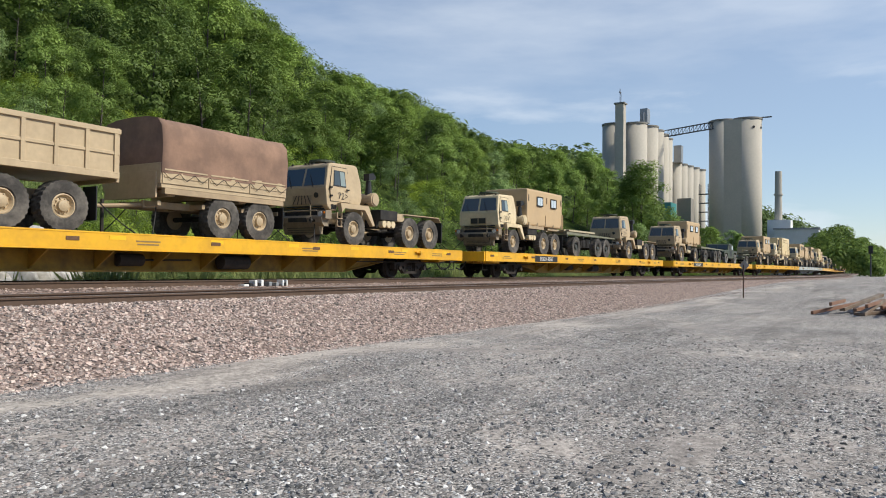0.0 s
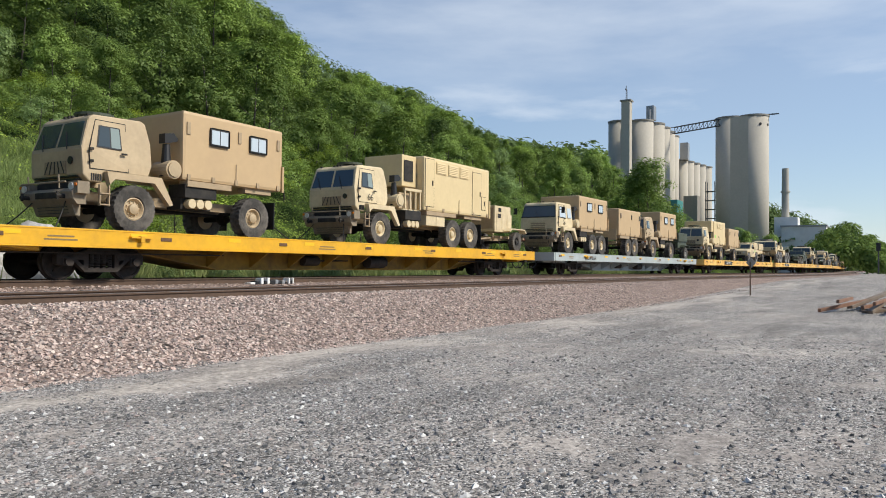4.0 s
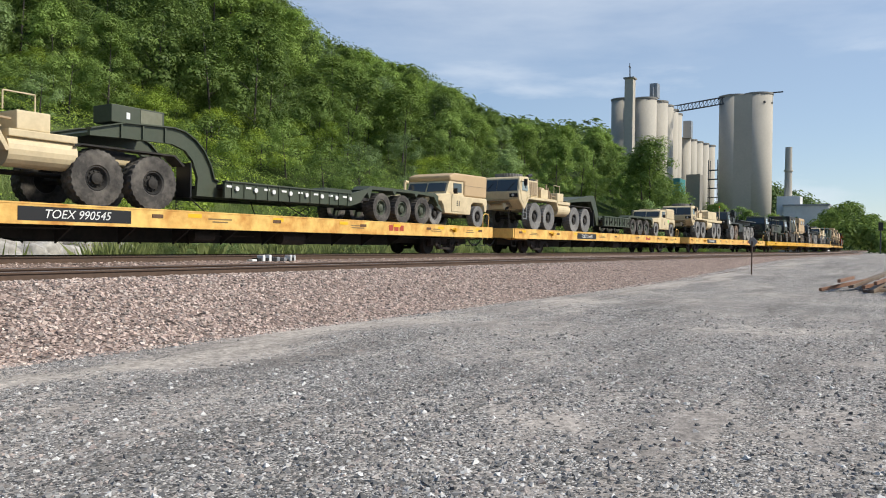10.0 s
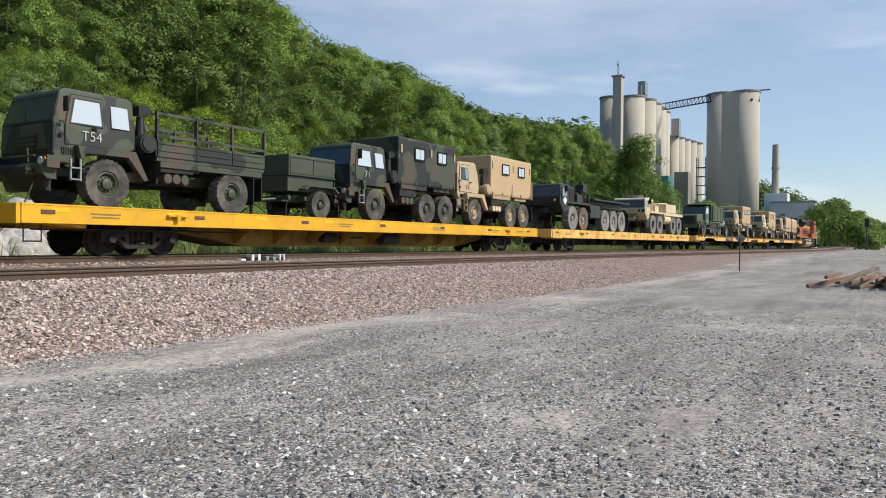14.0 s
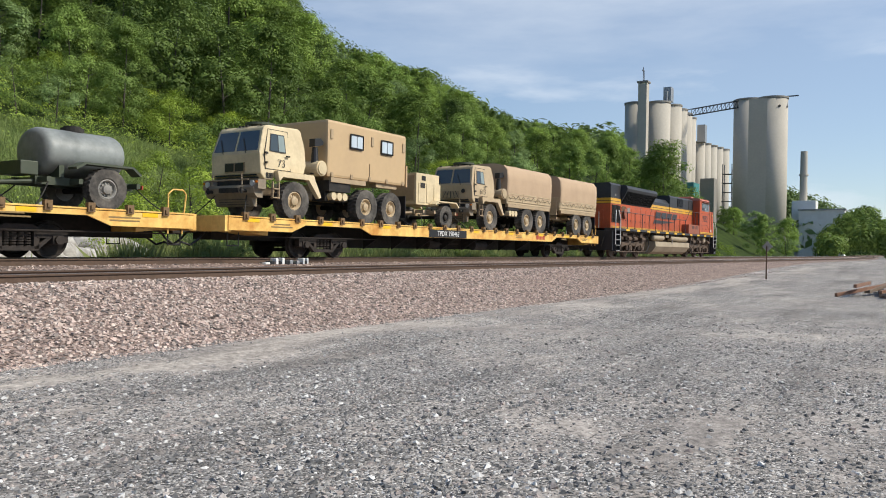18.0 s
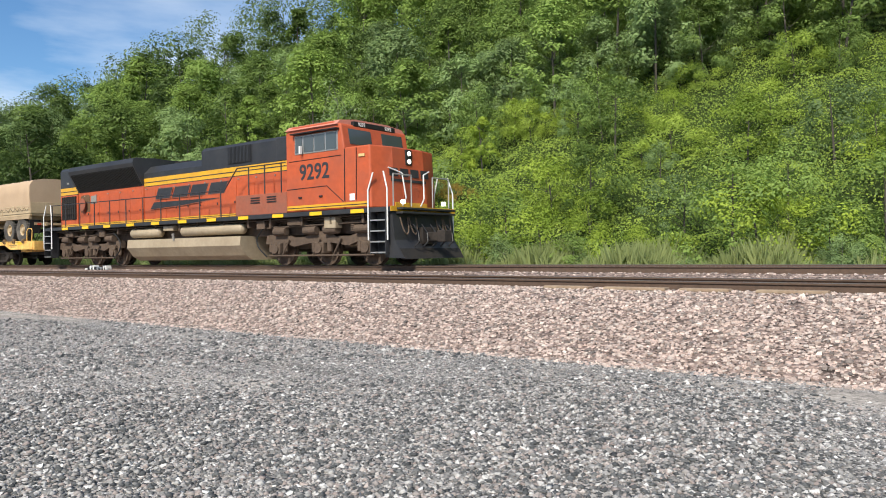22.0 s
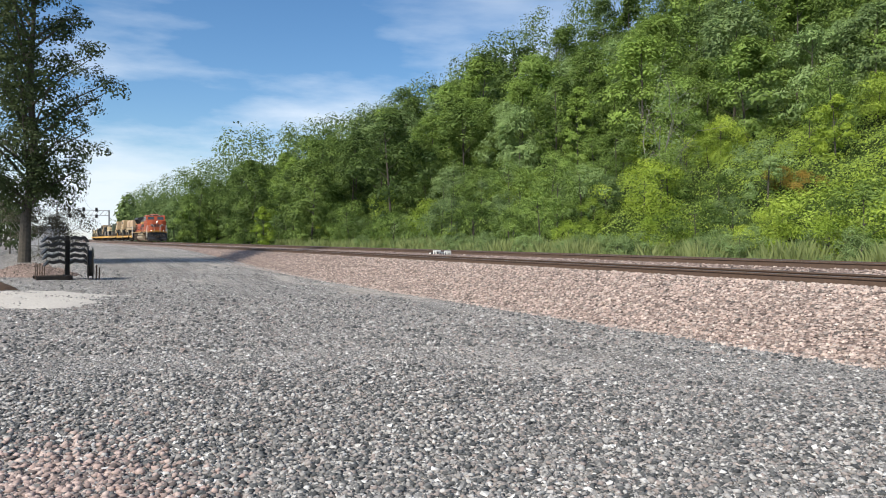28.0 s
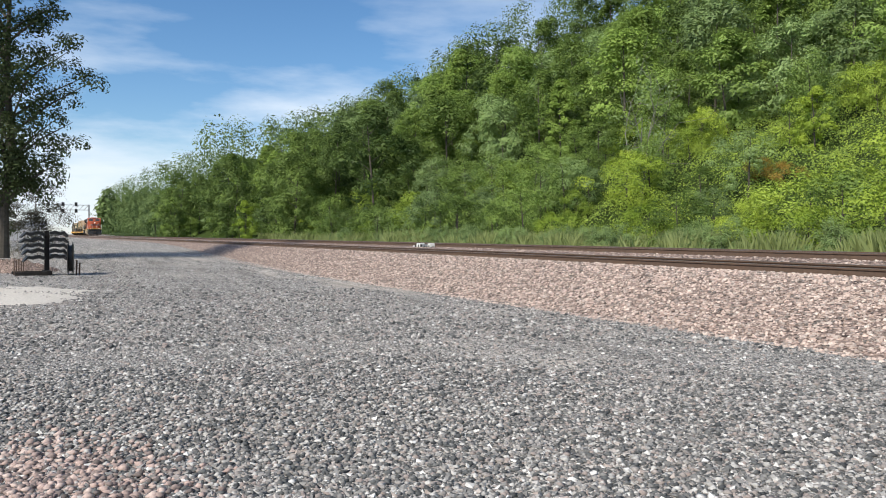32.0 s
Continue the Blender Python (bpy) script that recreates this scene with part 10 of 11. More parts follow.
    part("roof_cooler", box(bmesh.new(), 17.1, 17.75, -0.6, 0.6, 4.5, 4.62, 0.03), M["faded_orange"], ob)
    for s in (-1, 1):
        fr = part("side_window_frame", box(bmesh.new(), 16.88, 18.74, s * 1.5 - 0.02, s * 1.5 + 0.02, 3.5, 4.1, 0.02), M["steel"], c, "bare metal window frame")
        for x0, x1 in ((16.93, 17.22), (17.3, 17.72), (17.78, 18.2), (18.27, 18.69)):
            part("side_window", box(bmesh.new(), x0, x1, s * 1.525 - 0.01, s * 1.525 + 0.01, 3.55, 4.05), M["glass"], fr)
        lettering("9292", 0.68, M["loco_ink"], c, 17.72, s * 1.506, 2.7, "near" if s < 0 else "far")
        part("cab_mirror", box(bmesh.new(), 17.2, 17.26, s * 1.6 - 0.05, s * 1.6 + 0.05, 3.5, 3.75, 0.01), M["white"], c)
        part("battery_box", box(bmesh.new(), 13.9, 16.44, s * 1.15 - 0.33, s * 1.15 + 0.33, 1.7, 2.38, 0.02), M["dull_orange"], ob, "dusty dull-red equipment box")
        lou = bmesh.new()
        for k in range(2):
            for z in range(3):
                box(lou, 14.7 + k * 0.8, 15.15 + k * 0.8, s * 1.485 - 0.012, s * 1.485 + 0.012, 2.08 + z * 0.08, 2.12 + z * 0.08)
        part("louvres", lou, M["black"], ob)
    for y0, y1 in ((-1.22, -0.25), (0.25, 1.22)):
        bm = bmesh.new()
        p = [(18.955, y0, 3.68), (18.955, y1, 3.68), (18.87, y1, 4.16), (18.87, y0, 4.16)]
        v, w = [bm.verts.new((x + 0.02, y, z)) for x, y, z in p], [bm.verts.new((x - 0.03, y, z)) for x, y, z in p]
        bm.faces.new(v)
        bm.faces.new(w[::-1])
        for i in range(4):
            bm.faces.new((v[i], w[i], w[(i + 1) % 4], v[(i + 1) % 4]))
        bmesh.ops.recalc_face_normals(bm, faces=bm.faces[:])
        part("windscreen", bm, M["glass"], c, "dark windscreen pane")
    part("number_box", box(bmesh.new(), 18.7, 18.86, -0.95, 0.95, 4.26, 4.42, 0.02), M["black"], c)
    lettering("9292", 0.16, M["white"], c, 18.865, -0.6, 4.29, "right")
    lettering("9292", 0.16, M["white"], c, 18.865, 0.6, 4.29, "right")
    # nose
    bm = bmesh.new()
    low = [(18.98, -1.5), (20.02, -1.5), (20.28, -0.75), (20.28, 0.75), (20.02, 1.5), (18.98, 1.5)]
    high = [(18.98, -1.5), (19.95, -1.46), (20.14, -0.7), (20.14, 0.7), (19.95, 1.46), (18.98, 1.5)]
    a, b = [bm.verts.new((x, y, 1.7)) for x, y in low], [bm.verts.new((x, y, 3.55)) for x, y in high]
    bm.faces.new(a[::-1])
    bm.faces.new(b)
    for i in range(6):
        bm.faces.new((a[i], a[(i + 1) % 6], b[(i + 1) % 6], b[i]))
    bmesh.ops.recalc_face_normals(bm, faces=bm.faces[:])
    n = part("nose", bm, O, ob)
    bev = n.modifiers.new("edges", "BEVEL")
    bev.width, bev.segments, bev.limit_method, bev.angle_limit = 0.05, 3, "ANGLE", radians(20)
    hb = part("headlight_housing", box(bmesh.new(), 20.12, 20.2, -0.14, 0.14, 3.02, 3.5, 0.02), M["black"], n)
    for z in (3.14, 3.38):
        part("headlight", cyl(bmesh.new(), (20.19, 0, z), (20.22, 0, z), 0.07, seg=16), M["lit_lamp"], hb, "lit headlight")
    for k in range(4):
        y = -0.72 + k * 0.48
        block = bmesh.new()
        bmesh.ops.create_cube(block, size=1.0, matrix=Matrix.Translation((20.208, y, 2.78)) @ Matrix.Rotation(-0.076, 4, "Y") @ Matrix.Diagonal((0.02, 0.36, 0.25, 1)))
        part("nose_emblem", block, B, n, "plain black emblem block")
    bar = bmesh.new()
    bmesh.ops.create_cube(bar, size=1.0, matrix=Matrix.Translation((20.228, -0.05, 2.54)) @ Matrix.Rotation(-0.076, 4, "Y") @ Matrix.Diagonal((0.02, 1.6, 0.08, 1)))
    part("nose_emblem", bar, B, n, "plain black emblem bar")
    part("nose_band", box(bmesh.new(), 20.262, 20.29, -0.74, 0.74, 1.76, 1.88, 0.005), Y, n, "thin yellow stripe")
    part("grab_panel", box(bmesh.new(), 19.2, 19.4, -1.515, -1.502, 1.95, 2.15), M["white"], n)
    for s in (-1, 1):
        st = part("nose_stripe", box(bmesh.new(), 16.5, 19.95, s * 1.506 - 0.004, s * 1.506 + 0.004, 1.76, 1.9), Y, c, "thin yellow stripe")
        part("stripe_line", box(bmesh.new(), 16.5, 19.95, s * 1.512 - 0.003, s * 1.512 + 0.003, 1.81, 1.835), B, st)
        for x0, z0, x1, z1 in ((16.5, 2.42, 18.25, 2.45), (18.25, 2.45, 18.95, 1.92), (16.62, 3.3, 18.85, 3.33), (19.45, 1.95, 19.47, 3.5), (18.98, 1.95, 19.0, 3.5)):
            part("panel_seam", cyl(bmesh.new(), (x0, s * 1.503, z0), (x1, s * 1.503, z1), 0.012, seg=5), M["black"], c)
        # added black strip draws the roof overhang's shadow above the windows
        part("window_hood", box(bmesh.new(), 16.82, 18.8, s * 1.58 - 0.09, s * 1.58 + 0.09, 4.12, 4.16, 0.01), M["black"], c, "black strip for the shadow line under the cab eave")
        for x in (17.1, 18.0):
            part("grab_iron", box(bmesh.new(), x - 0.07, x + 0.07, s * 1.51 - 0.02, s * 1.51 + 0.02, 2.12, 2.17), M["black"], c)
        part("number_tag", box(bmesh.new(), 19.56, 19.78, s * 1.49 - 0.02, s * 1.49 + 0.02, 3.22, 3.3), M["emblem_cream"], n)
        nr = bmesh.new()
        pts = [Vector((20.26, s * 0.42, 1.75)), Vector((20.42, s * 0.42, 2.0)), Vector((20.34, s * 0.5, 2.75)), Vector((20.2, s * 0.95, 2.9))]
        for a, b in zip(pts, pts[1:]):
            cyl(nr, a, b, 0.022, seg=7)
        part("nose_rail", nr, M["white"], n, "white bent grab rail")
    part("nose_door", box(bmesh.new(), 20.24, 20.262, -0.36, 0.36, 1.74, 2.36, 0.01), O, n)
    part("anticlimber", box(box(bmesh.new(), 20.7, 20.98, -1.25, 1.25, 1.5, 1.56, 0.01), 20.7, 20.98, -1.25, 1.25, 1.62, 1.68, 0.01), M["loco_black"], ob, "ribbed black anticlimber ledge")
    part("plough_edge", prism(bmesh.new(), [(21.1, 0.2), (21.17, 0.2), (21.0, 0.5), (20.95, 0.5)], -1.38, 1.38), M["black_steel"], ob, "scraped dark plough edge")
    for y in (-1.0, -0.62, 0.62, 1.0):
        loop = bmesh.new()
        pts = [Vector((20.8 + 0.12 * math.sin(q * math.pi), y + 0.16 * math.cos(q * math.pi), 1.4 - 0.5 * math.sin(q * math.pi))) for q in (0, 0.17, 0.33, 0.5, 0.67, 0.83, 1)]
        for a, b in zip(pts, pts[1:]):
            cyl(loop, a, b, 0.022, seg=6)
        part("hose_loop", loop, M["loco_bogie"], ob, "looped dusty air hose")
    part("coupler_pocket", box(bmesh.new(), 20.74, 20.96, -0.34, 0.34, 0.62, 1.12, 0.03), M["bogie"], ob)
    # platforms, steps and rails at the ends
    part("front_platform", box(bmesh.new(), 20.2, 20.75, -1.5, 1.5, 1.56, 1.7, 0.01), M["loco_black"], ob, "yellow-edged front platform")
    part("platform_edge", box(bmesh.new(), 20.74, 20.762, -1.5, 1.5, 1.57, 1.72), M["stripe"], ob, "thin yellow edge")
    part("pilot", prism(bmesh.new(), [(20.45, 0.25), (20.45, 1.55), (20.72, 1.55), (20.8, 0.75), (21.15, 0.22)], -1.4, 1.4), M["loco_black"], ob, "black snow plough")
    part("rear_pilot", box(bmesh.new(), 0.3, 0.46, -1.4, 1.4, 0.4, 1.56, 0.02), M["loco_black"], ob)
    for x in (0.78, 20.3):
        for s in (-1, 1):
            for k in range(4):
                part("step", box(bmesh.new(), x - 0.28, x + 0.28, s * 1.4 - 0.14, s * 1.4 + 0.14, 0.38 + k * 0.31, 0.41 + k * 0.31), M["loco_black"], ob)
            for dx in (-0.3, 0.28):
                part("step_side", box(bmesh.new(), x + dx, x + dx + 0.03, s * 1.4 - 0.15, s * 1.4 + 0.15, 0.35, 1.56), M["loco_black"], ob)
            part("step_back", box(bmesh.new(), x - 0.3, x + 0.3, s * 1.2 - 0.02, s * 1.2 + 0.02, 0.35, 1.55), M["loco_black"], ob)
            for k in range(4):
                part("step_edge", box(bmesh.new(), x - 0.28, x + 0.28, s * 1.545 - 0.012, s * 1.545 + 0.012, 0.375 + k * 0.31, 0.415 + k * 0.31), M["steel"], ob)
            hr = bmesh.new()
            for dx in (-0.36, 0.36):
                lean = 0.12 if dx > 0 else -0.12
                cyl(hr, (x + dx, s * 1.54, 0.75), (x + dx, s * 1.54, 2.2), 0.022, seg=8)
                cyl(hr, (x + dx, s * 1.54, 2.2), (x + dx - lean * 1.4, s * 1.5, 2.72), 0.022, seg=8)
            part("handrail", hr, M["white"], ob, "white grab rail")
    for s in (-1, 1):
        rail = bmesh.new()
        cyl(rail, (1.0, s * 1.48, 2.68), (13.3, s * 1.48, 2.62), 0.02, seg=7)
        cyl(rail, (13.3, s * 1.48, 2.62), (14.0, s * 1.48, 3.32), 0.02, seg=7)
        cyl(rail, (14.0, s * 1.48, 3.32), (16.4, s * 1.48, 3.32), 0.02, seg=7)
        part("walkway_rail", rail, M["loco_black"], ob)
        for k in range(11):
            x = 1.1 + k * 1.2
            part("rail_post", cyl(bmesh.new(), (x, s * 1.48, 1.7), (x, s * 1.48, 2.66), 0.022, seg=7), M["loco_black"], ob)
        for x in (14.6, 15.4, 16.2):
            part("rail_post", cyl(bmesh.new(), (x, s * 1.48, 2.38), (x, s * 1.48, 3.32), 0.022, seg=7), M["loco_black"], ob)
    for y in (-1.3, -0.5, 0.5, 1.3):
        part("end_post", cyl(bmesh.new(), (20.68, y, 1.7), (20.68, y, 2.65), 0.022, seg=7), M["steel"], ob)
    for y0, y1 in ((-1.3, -0.5), (0.5, 1.3)):
        part("end_rail", cyl(bmesh.new(), (20.68, y0, 2.65), (20.68, y1, 2.65), 0.022, seg=7), M["steel"], ob)
    for y in (-0.5, 0.5):
        part("end_post", cyl(bmesh.new(), (0.42, y, 1.7), (0.42, y, 2.65), 0.022, seg=7), M["steel"], ob)
    for s in (-1, 1):
        part("ditch_light", cyl(bmesh.new(), (20.7, s * 0.95, 1.86), (20.78, s * 0.95, 1.86), 0.065, seg=14), M["lit_lamp"], ob, "lit ditch light")
    for x, turned in ((0.45, 0), (20.75, 180)):
        cp = bmesh.new()
        box(cp, -0.75, 0.2, -0.12, 0.12, 0.72, 0.98, 0.02)
        box(cp, -0.9, -0.6, -0.17, 0.17, 0.68, 1.02, 0.03)
        part("coupler", cp, M["bogie"], ob).matrix_basis = pose(x, 0, 0, 0, 0, turned)
        hs = bmesh.new()
        for k in range(5):
            y = -0.9 + k * 0.4
            pts = [Vector((-0.15, y, 1.2)), Vector((-0.35, y, 0.95)), Vector((-0.42, y + 0.05, 0.7)), Vector((-0.3, y + 0.12, 0.55))]
            for a, b in zip(pts, pts[1:]):
                cyl(hs, a, b, 0.025, seg=6)
        part("air_hose", hs, M["black"], ob, "hanging air hoses").matrix_basis = pose(x, 0, 0, 0, 0, turned)
    # pipes, brackets and cables under the walkway
    rng = random.Random(31)
    for s in (-1, 1):
        for z, y in ((1.5, 1.3), (1.44, 1.12), (1.36, 1.0)):
            part("air_pipe", cyl(bmesh.new(), (0.9, s * y, z), (20.1, s * y, z + 0.01), 0.022, seg=6), M["loco_bogie"], ob)
        for k in range(15):
            x = 1.1 + k * 1.32 + rng.uniform(-0.2, 0.2)
            part("pipe_bracket", box(bmesh.new(), x - 0.04, x + 0.04, s * 1.15 - 0.2, s * 1.15 + 0.2, 1.28, 1.555), M["loco_bogie"], ob)
        for x, w, h in ((2.3, 0.3, 0.24), (5.0, 0.22, 0.3), (9.75, 0.32, 0.18), (15.0, 0.2, 0.28), (16.6, 0.3, 0.2), (18.2, 0.24, 0.34)):
            part("equipment_case", box(bmesh.new(), x - w, x + w, s * 1.2 - 0.15, s * 1.2 + 0.15, 1.5 - h, 1.5, 0.02), M["tank_tan"] if x in (9.75, 18.2) else M["loco_bogie"], ob, "dusty equipment case")
        for x in (3.0, 4.3, 15.6, 16.9, 19.0):
            coil = bmesh.new()
            for k in range(5):
                cyl(coil, (x, s * 1.12, 1.06 + k * 0.055), (x, s * 1.12, 1.09 + k * 0.055), 0.12, seg=12)
            part("bogie_spring", coil, M["loco_bogie"], ob)
    # tank and reservoirs
    tk = prism(bmesh.new(), [(-1.45, 1.02), (-1.48, 0.7), (-1.22, 0.36), (-0.95, 0.2), (0.95, 0.2), (1.22, 0.36), (1.48, 0.7), (1.45, 1.02)], 7.15, 14.1, axis="x")
    part("fuel_tank", tk, M["tank_tan"], ob, "dusty grey-tan fuel tank")
    for s in (-1, 1):
        for x0, x1 in ((7.15, 9.15), (10.5, 14.05)):
            part("air_reservoir", lathe_x(x0, x1, 0.185, s * 1.22, 1.28), M["tank_tan"], ob, "dusty air reservoir", smooth=True)
        part("filler", cyl(bmesh.new(), (10.3, s * 1.47, 0.95), (10.3, s * 1.52, 1.2), 0.05, seg=8), M["steel"], ob)
    # bogies
    for wheels in ((1.6, 3.58, 5.55), (15.55, 17.55, 19.5)):
        cx = wheels[1]
        b = part("bogie", box(bmesh.new(), cx - 2.2, cx + 2.2, -0.6, 0.6, 0.55, 0.95), M["loco_bogie"], ob, "grimy three-axle bogie")
        for s in (-1, 1):
            fr = bmesh.new()
            prism(fr, [(cx - 2.55, 0.72), (cx - 2.5, 1.0), (cx - 1.7, 1.08), (cx - 1.3, 0.92), (cx - 0.7, 0.92), (cx - 0.35, 1.08), (cx + 0.35, 1.08), (cx + 0.7, 0.92), (cx + 1.3, 0.92), (cx + 1.7, 1.08), (cx + 2.5, 1.0), (cx + 2.55, 0.72), (cx + 1.55, 0.74), (cx + 1.2, 0.62), (cx + 0.5, 0.72), (cx - 0.5, 0.72), (cx - 1.2, 0.62), (cx - 1.55, 0.74)], s * 1.02 - 0.1, s * 1.02 + 0.1)
            part("side_frame", fr, M["loco_bogie"], b)
            for x in wheels:
                bx = bmesh.new()
                box(bx, x - 0.2, x + 0.2, s * 1.05 - 0.14, s * 1.05 + 0.14, 0.38, 0.74, 0.03)
                cyl(bx, (x, s * 1.0, 0.55), (x, s * 1.24, 0.55), 0.15, seg=14)
                for dx in (-0.34, 0.34):
                    cyl(bx, (x + dx, s * 1.05, 0.45), (x + dx, s * 1.05, 0.8), 0.085, seg=10)
                part("axle_box", bx, M["loco_bogie"], b)
            br = bmesh.new()
            for x in (cx - 1.7, cx - 0.3, cx + 0.6, cx + 1.9):
                cyl(br, (x - 0.3, s * 1.2, 1.12), (x + 0.25, s * 1.2, 1.12), 0.13, seg=12)
                cyl(br, (x, s * 1.18, 0.3), (x + 0.35, s * 1.18, 0.85), 0.03, seg=6)
            cyl(br, (cx - 2.4, s * 1.22, 1.25), (cx + 2.3, s * 1.22, 1.32), 0.03, seg=6)
            cyl(br, (cx - 2.3, s * 1.2, 0.33), (cx + 2.3, s * 1.2, 0.33), 0.03, seg=6)
            part("brake_rigging", br, M["loco_bogie"], b)
            pt = []
            for k in range(9):
                q = k / 8
                pt.append(Vector((cx + 2.3 * (1 if cx < 10 else -1) + 0.5 * math.sin(q * math.pi) * (1 if cx < 10 else -1), s * 1.3, 1.35 - q * 1.05)))
            cb = bmesh.new()
            for p, q in zip(pt, pt[1:]):
                cyl(cb, p, q, 0.025, seg=6)
            part("cable_loop", cb, M["black"], b)
        for x in wheels:
            LOCO_WHEELS.append((part("wheelset", cached("loco_wheel", lambda: wheelset_mesh(0.53, 0.755, M["loco_bogie"])), None, ob, "steel wheelset"), x))
            LOCO_WHEELS[-1][0].matrix_basis = pose(x, 0, 0.53)
    # the whole engine is drawn out to its full length, about the rear of the cab
    about, longer = 16.0, 1.038
    for piece in ob.children_recursive:
        if piece.matrix_basis != Matrix.Identity(4):
            piece.location.x = about + (piece.location.x - about) * longer
        else:
            for v in piece.data.vertices:
                v.co.x = about + (v.co.x - about) * longer
    MOVING.append((ob, 387.95, RAIL_FAR, 0))


def lathe_x(x0, x1, r, y, z):
    bm = bmesh.new()
    L = x1 - x0
    lathe(bm, [(0.0005, 0), (r * 0.7, 0.02), (r, 0.1), (r, L - 0.1), (r * 0.7, L - 0.02), (0.0005, L)], 18)
    bmesh.ops.rotate(bm, verts=bm.verts[:], cent=(0, 0, 0), matrix=Matrix.Rotation(-math.pi / 2, 3, "Z"))
    bmesh.ops.translate(bm, verts=bm.verts[:], vec=(x0, y, z))
    return bm


def glow_mat(name, color, strength):
    m = bpy.data.materials.new(name)
    m.use_nodes = True
    b = m.node_tree.nodes["Principled BSDF"]
    b.inputs["Base Color"].default_value = (*color, 1)
    b.inputs["Emission Color"].default_value, b.inputs["Emission Strength"].default_value = (*color, 1), strength
    return m


M.update({
    "deck_wood": mat("worn_deck", (0.07, 0.055, 0.045), 0.9, vary=0.3, grain=9, stain=1.0, stain_color=(0.14, 0.11, 0.085), stain_amount=0.6),
    # the yellow paint with underside shade put into its colour, plus grime
    "girder": mat("shaded_grimy_yellow", (0.36, 0.20, 0.02), 0.7, vary=0.15, grain=6, stain=1.0, stain_color=(0.10, 0.06, 0.02), stain_amount=0.8),
    "old_brown": mat("rust_brown", (0.13, 0.07, 0.035), 0.8, vary=0.3, grain=20),
    "stake": mat("grimy_stake_steel", (0.17, 0.105, 0.05), 0.8, vary=0.3, grain=20),
    "tape": mat("yellow_reflector", (0.85, 0.50, 0.015), 0.35, vary=0.05),
    "stencil": mat("faded_stencil", (0.25, 0.17, 0.07), 0.8, vary=0.3, grain=40),
    "pale_wood": mat("pale_timber", (0.42, 0.36, 0.24), 0.85, vary=0.2, grain=12),
    "tank": mat("grey_green_tank_paint", (0.25, 0.27, 0.26), 0.5, vary=0.1, grain=6, stain=1.1, stain_color=(0.09, 0.1, 0.095), stain_amount=0.8),
    "orange": mat("orange_locomotive_paint", (0.47, 0.086, 0.026), 0.6, vary=0.12, grain=7, stain=0.8, stain_color=(0.32, 0.08, 0.04), stain_amount=0.75),
    "dull_orange": mat("dusty_orange_paint", (0.30, 0.085, 0.045), 0.7, vary=0.12, grain=8, stain=1.4, stain_color=(0.2, 0.1, 0.07), stain_amount=0.6),
    "faded_orange": mat("faded_orange_paint", (0.58, 0.22, 0.16), 0.6, vary=0.08, grain=8),
    "loco_black": mat("worn_black_paint", (0.022, 0.023, 0.027), 0.5, vary=0.15, grain=8, stain=1.2, stain_color=(0.05, 0.05, 0.05), stain_amount=0.5),
    "loco_ink": mat("dark_lettering", (0.03, 0.03, 0.035), 0.6, vary=0.1),
    "emblem_cream": mat("cream_edge_paint", (0.62, 0.45, 0.2), 0.6, vary=0.1),
    "stripe": mat("yellow_stripe_paint", (0.68, 0.36, 0.02), 0.45, vary=0.06, grain=9, stain=1.4, stain_color=(0.35, 0.19, 0.03), stain_amount=0.4),
    "tank_tan": mat("dusty_tank_paint", (0.40, 0.325, 0.225), 0.6, vary=0.1, grain=9, stain=1.0, stain_color=(0.25, 0.195, 0.13), stain_amount=0.6),
    "loco_bogie": mat("dusty_brown_steel", (0.105, 0.072, 0.05), 0.85, vary=0.25, grain=9, stain=2.0, stain_color=(0.05, 0.036, 0.028), stain_amount=0.5),
    "grey_tan": mat("grimy_tan_paint", (0.27, 0.22, 0.155), 0.8, vary=0.15, grain=9, stain=1.6, stain_color=(0.16, 0.13, 0.095), stain_amount=0.6),
    # grey-green tint painted in for what the side panes reflect
    "reflect_glass": glass_mat("reflect_toned_glass", (0.24, 0.29, 0.27), 0.15),
    # near-black of the fins and of the painted shade behind them
    "fin_shade_black": mat("fin_shade_paint", (0.006, 0.006, 0.006), 0.9, vary=0.2),
    "lit_lamp": glow_mat("lit_lamp", (1.0, 0.93, 0.8), 2.5),
})
LOCO_WHEELS = []
MOVING = []

# ---- the train ----
CARS = [("deep", "yellow", "", "bright yellow flatcar with a deep ribbed girder"), ("deep", "yellow", "DODX 42167", "bright yellow flatcar with deep ribbed girder and black number board"),
        ("deep", "yellow", "DODX 42150", "bright yellow flatcar with deep ribbed girder and black number board"), ("deep", "yellow", "", "bright yellow flatcar with a deep ribbed girder"),
        ("deep", "grey_paint", "DODX 42314", "pale grey flatcar with yellow reflectors"), ("plain", "old_yellow", "TOEX 965737", "faded yellow flatcar with rust streaks"),
        ("plain", "old_yellow", "TOEX 254990", "faded yellow flatcar with rust streaks"), ("plain", "old_yellow", "TOEX 990545", "faded yellow flatcar with rust streaks"),
        ("plain", "old_yellow", "TOEX 254491", "faded yellow flatcar with rust streaks"), ("plain", "old_yellow", "TPDX 942620", "faded yellow flatcar with rust streaks"),
        ("deep", "yellow", "", "bright yellow flatcar with a deep ribbed girder"), ("plain", "old_yellow", "", "faded yellow flatcar with rust streaks"),
        ("staked", "old_yellow", "TPDX 192356", "worn yellow flatcar with stake pockets along its deck"), ("staked", "old_yellow", "TPDX 190463", "worn yellow flatcar with stake pockets along its deck")]
for i, row in enumerate(CARS):
    flatcar(i, *row)
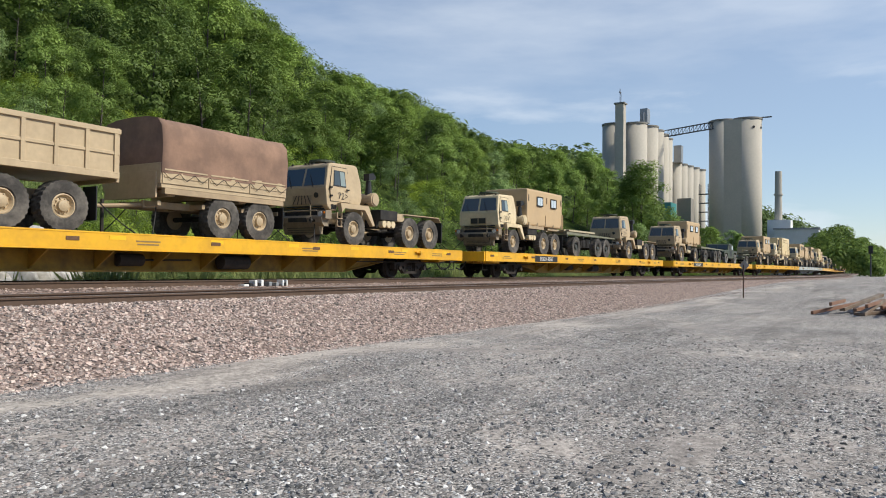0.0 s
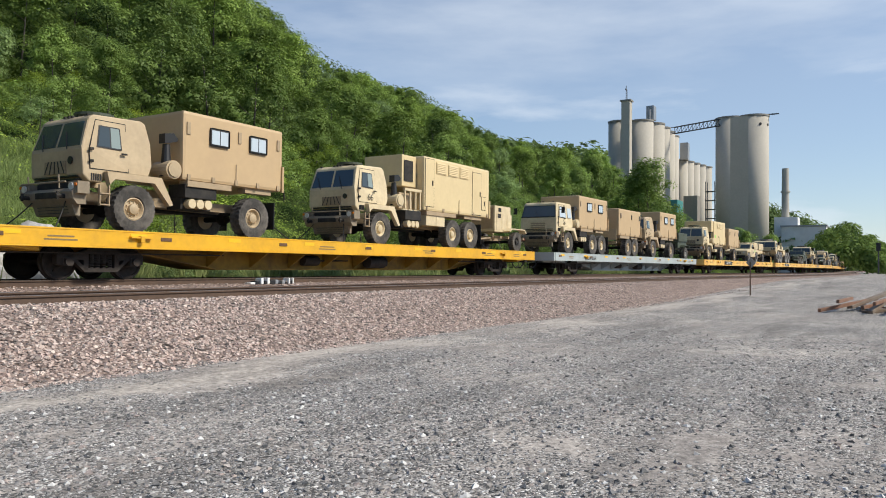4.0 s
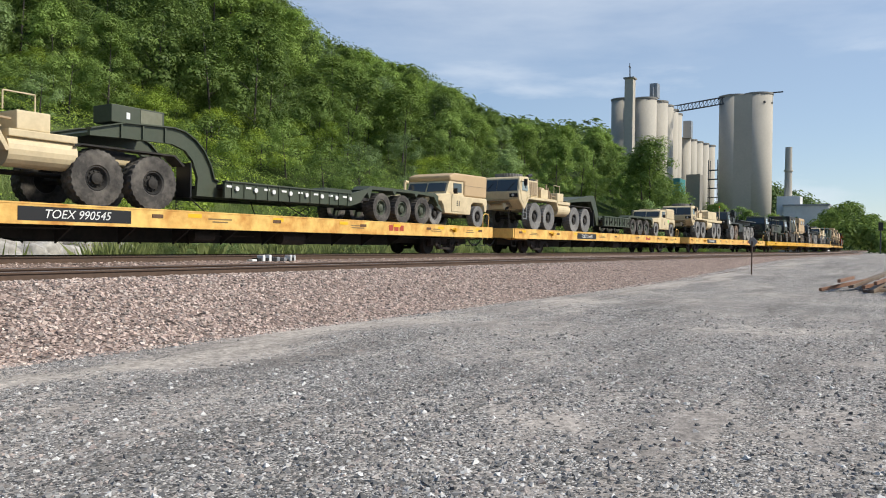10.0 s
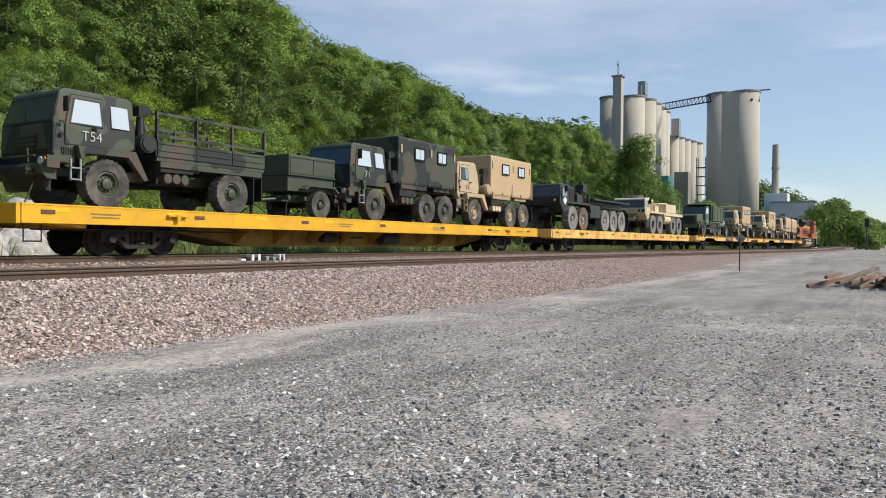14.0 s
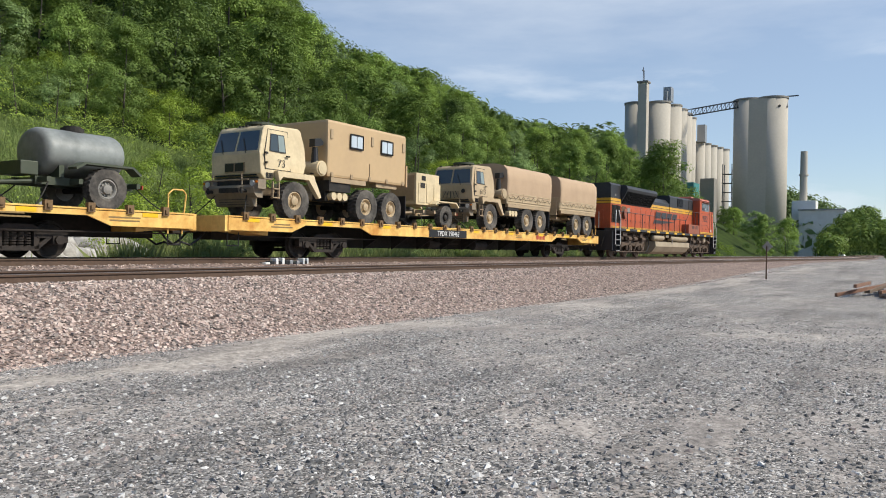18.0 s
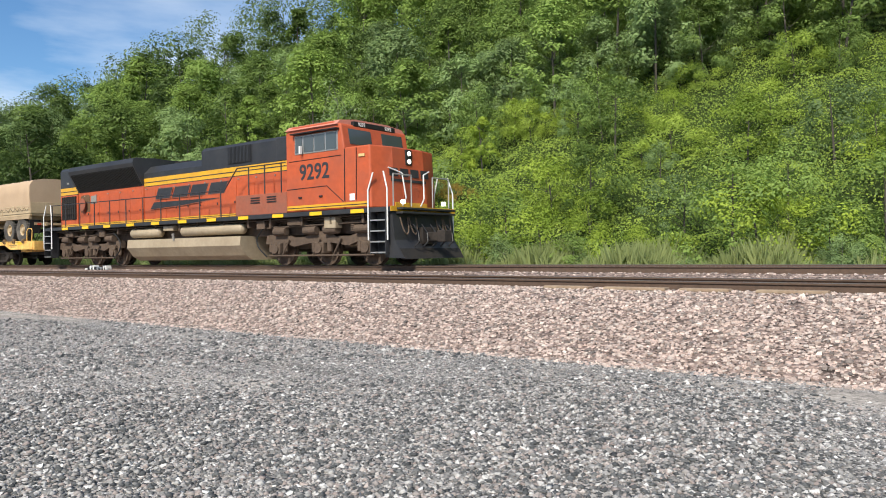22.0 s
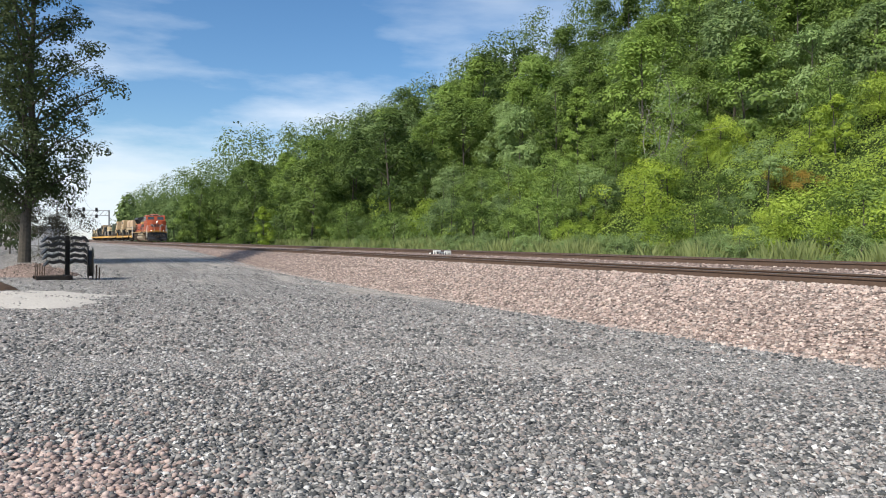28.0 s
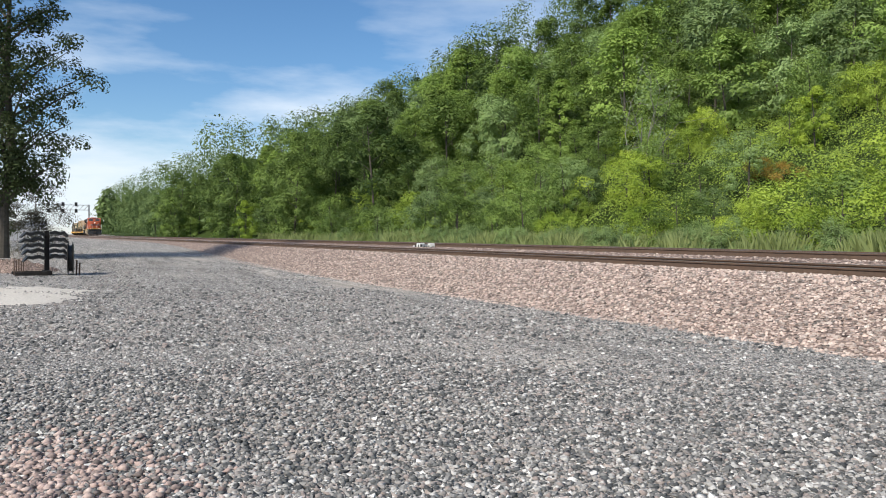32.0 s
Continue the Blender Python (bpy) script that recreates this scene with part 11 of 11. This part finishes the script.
random.seed(9)
TAN_VAN = "tan military truck with a windowed sand-coloured shelter, chained to a flatcar"
fmtv_dump(6.36, "tan six-wheeled military dump truck chained to a flatcar")
big_trailer(16.12, "tan trailer under a faded brown canvas cover", "canvas", canvas="brown_canvas")
fmtv_tractor(22.11, "tan military tractor truck without a trailer, on a flatcar", "72>")
fmtv_van(34.50, TAN_VAN, number="73V", paint="cream")
flat_trailer(42.33, "black flatbed trailer loaded with pale loose timber")
fmtv_tractor(51.16, "tan military tractor truck without a trailer, on a flatcar", "72>")
fmtv_van(63.16, TAN_VAN, FOUR, number="//")
flat_trailer(70.36, "black flatbed trailer with no load", load=False)
hmmwv(78.07, "dark green utility vehicle with an open-windowed hard top, on a flatcar", "green", "open", rim="green")
small_trailer(87.3, "small pale olive chassis trailer with bare rails", "frame", "olive", "olive")
fmtv_van(93.4, TAN_VAN, FOUR)
long_shelter_truck(103.75, "tan military truck with a long louvred equipment shelter", "66")
small_trailer(115.00, "small tan generator trailer on a flatcar", "generator", "cream")
fmtv_van(120.79, "tan upright-cab military truck with windowed shelter on a grey flatcar", armoured=False, number="26", paint="cream", rim="cream")
big_trailer(130.27, "tan trailer with a plain sand-coloured shelter", "shelter", (0.0, 1.2))
fmtv_van(135.24, TAN_VAN, FOUR, number="26")
small_trailer(143.56, "small dark green box trailer on a grey flatcar", "box", "green", "steel_grey")
fmtv_van(149.75, "tan military truck with an equipment shelter and vents", FOUR, number="26V", top=3.4, body="cream_shelter", paint="cream", rim="cream", louvred=True)
big_trailer(158.76, "tan single-axle trailer with a plain shelter", "shelter", (0.0,))
hmmwv(165.10, "tan utility vehicle with a hard cargo cover, chained to a flatcar", "cream", number="62>")
small_trailer(172.1, "small tan box trailer on a flatcar", "box", "cream")
hemtt(179.79, "tan eight-wheeled heavy tractor truck with a spare tyre on its roof", "cream")
lowboy(193.94, "dark green lowbed semitrailer with ribbed side rails")
hmmwv(199.29, "dark green open-doored utility vehicle on a flatcar", "green", "open", rim="green")
hemtt(208.05, "tan eight-wheeled heavy tractor truck with a spare tyre on its roof", "cream", number="2", tyre="rubber")
lowboy(224.19, "grey-green lowbed semitrailer with a curved gooseneck and tool chest", ribs=False)
hmmwv(228.07, "tan utility vehicle with a rounded rear shelter, on a flatcar", "cream", kind="ambulance", number="51")
hemtt(236.97, "tan eight-wheeled heavy tractor truck with a spare tyre on its roof", "cream")
lowboy(251.13, "dark green lowbed semitrailer with ribbed side rails")
hmmwv(256.38, "tan utility vehicle with a hard cargo cover, chained to a flatcar", "cream", number="2")
hemtt(266.25, "tan eight-wheeled recovery truck with crane and beacon", "cream", kind="wrecker", number="4G>")
hemtt(277.41, "black-green ten-wheeled heavy pallet truck with an empty bed", "night", "pallet", rim="steel_grey", number="23", ink="chalk")
fmtv_cargo(294.01, "camouflaged military truck with an open railed bed", FOUR, "camo", "green", False, "", True, "T54", "chalk")
small_trailer(302.18, "small dark green box trailer on a yellow flatcar", "box", "green", "green")
fmtv_van(305.02, "camouflaged military truck with a windowed camouflaged shelter", paint="camo", rim="green", body="camo", top=3.25, armoured=False, number="71", ink="chalk")
fmtv_van(312.47, TAN_VAN, number="74")
hemtt(323.6, "black-green ten-wheeled heavy pallet truck with an empty bed", "night", "pallet", rim="steel_grey")
hemtt(338.2, "tan eight-wheeled recovery truck with crane and beacon", "cream", kind="wrecker")
bonneted_dump(352.40, "dark green bonneted dump truck with a covered load")
small_trailer(361.30, "grey-green water tank trailer on a flatcar", "tank", "green", "steel_grey")
fmtv_van(365.85, TAN_VAN, FOUR)
small_trailer(373.80, "grey-green water tank trailer on a flatcar", "tank", "green", "steel_grey")
fmtv_van(380.05, TAN_VAN, number="73", paint="cream")
small_trailer(388.89, "small tan generator trailer on a flatcar", "generator", "cream")
fmtv_cargo(392.19, "tan military truck with a tall canvas cover, next to the locomotive", number="613", top=3.1)
big_trailer(401.39, "tan two-axle trailer under a canvas cover", "canvas")
locomotive()


# ---- what moves ----
SHIFT, STRETCH = -0.5, 1.01368  # where the train stands at the start


def motions():
    for ob, s0, z, turned in MOVING:
        walk(ob, [(i * 0.8, on_line_pose(SHIFT + s0 * STRETCH - V_TRAIN * i * 0.8, 0.0, z, turned)) for i in range(41)])


motions()
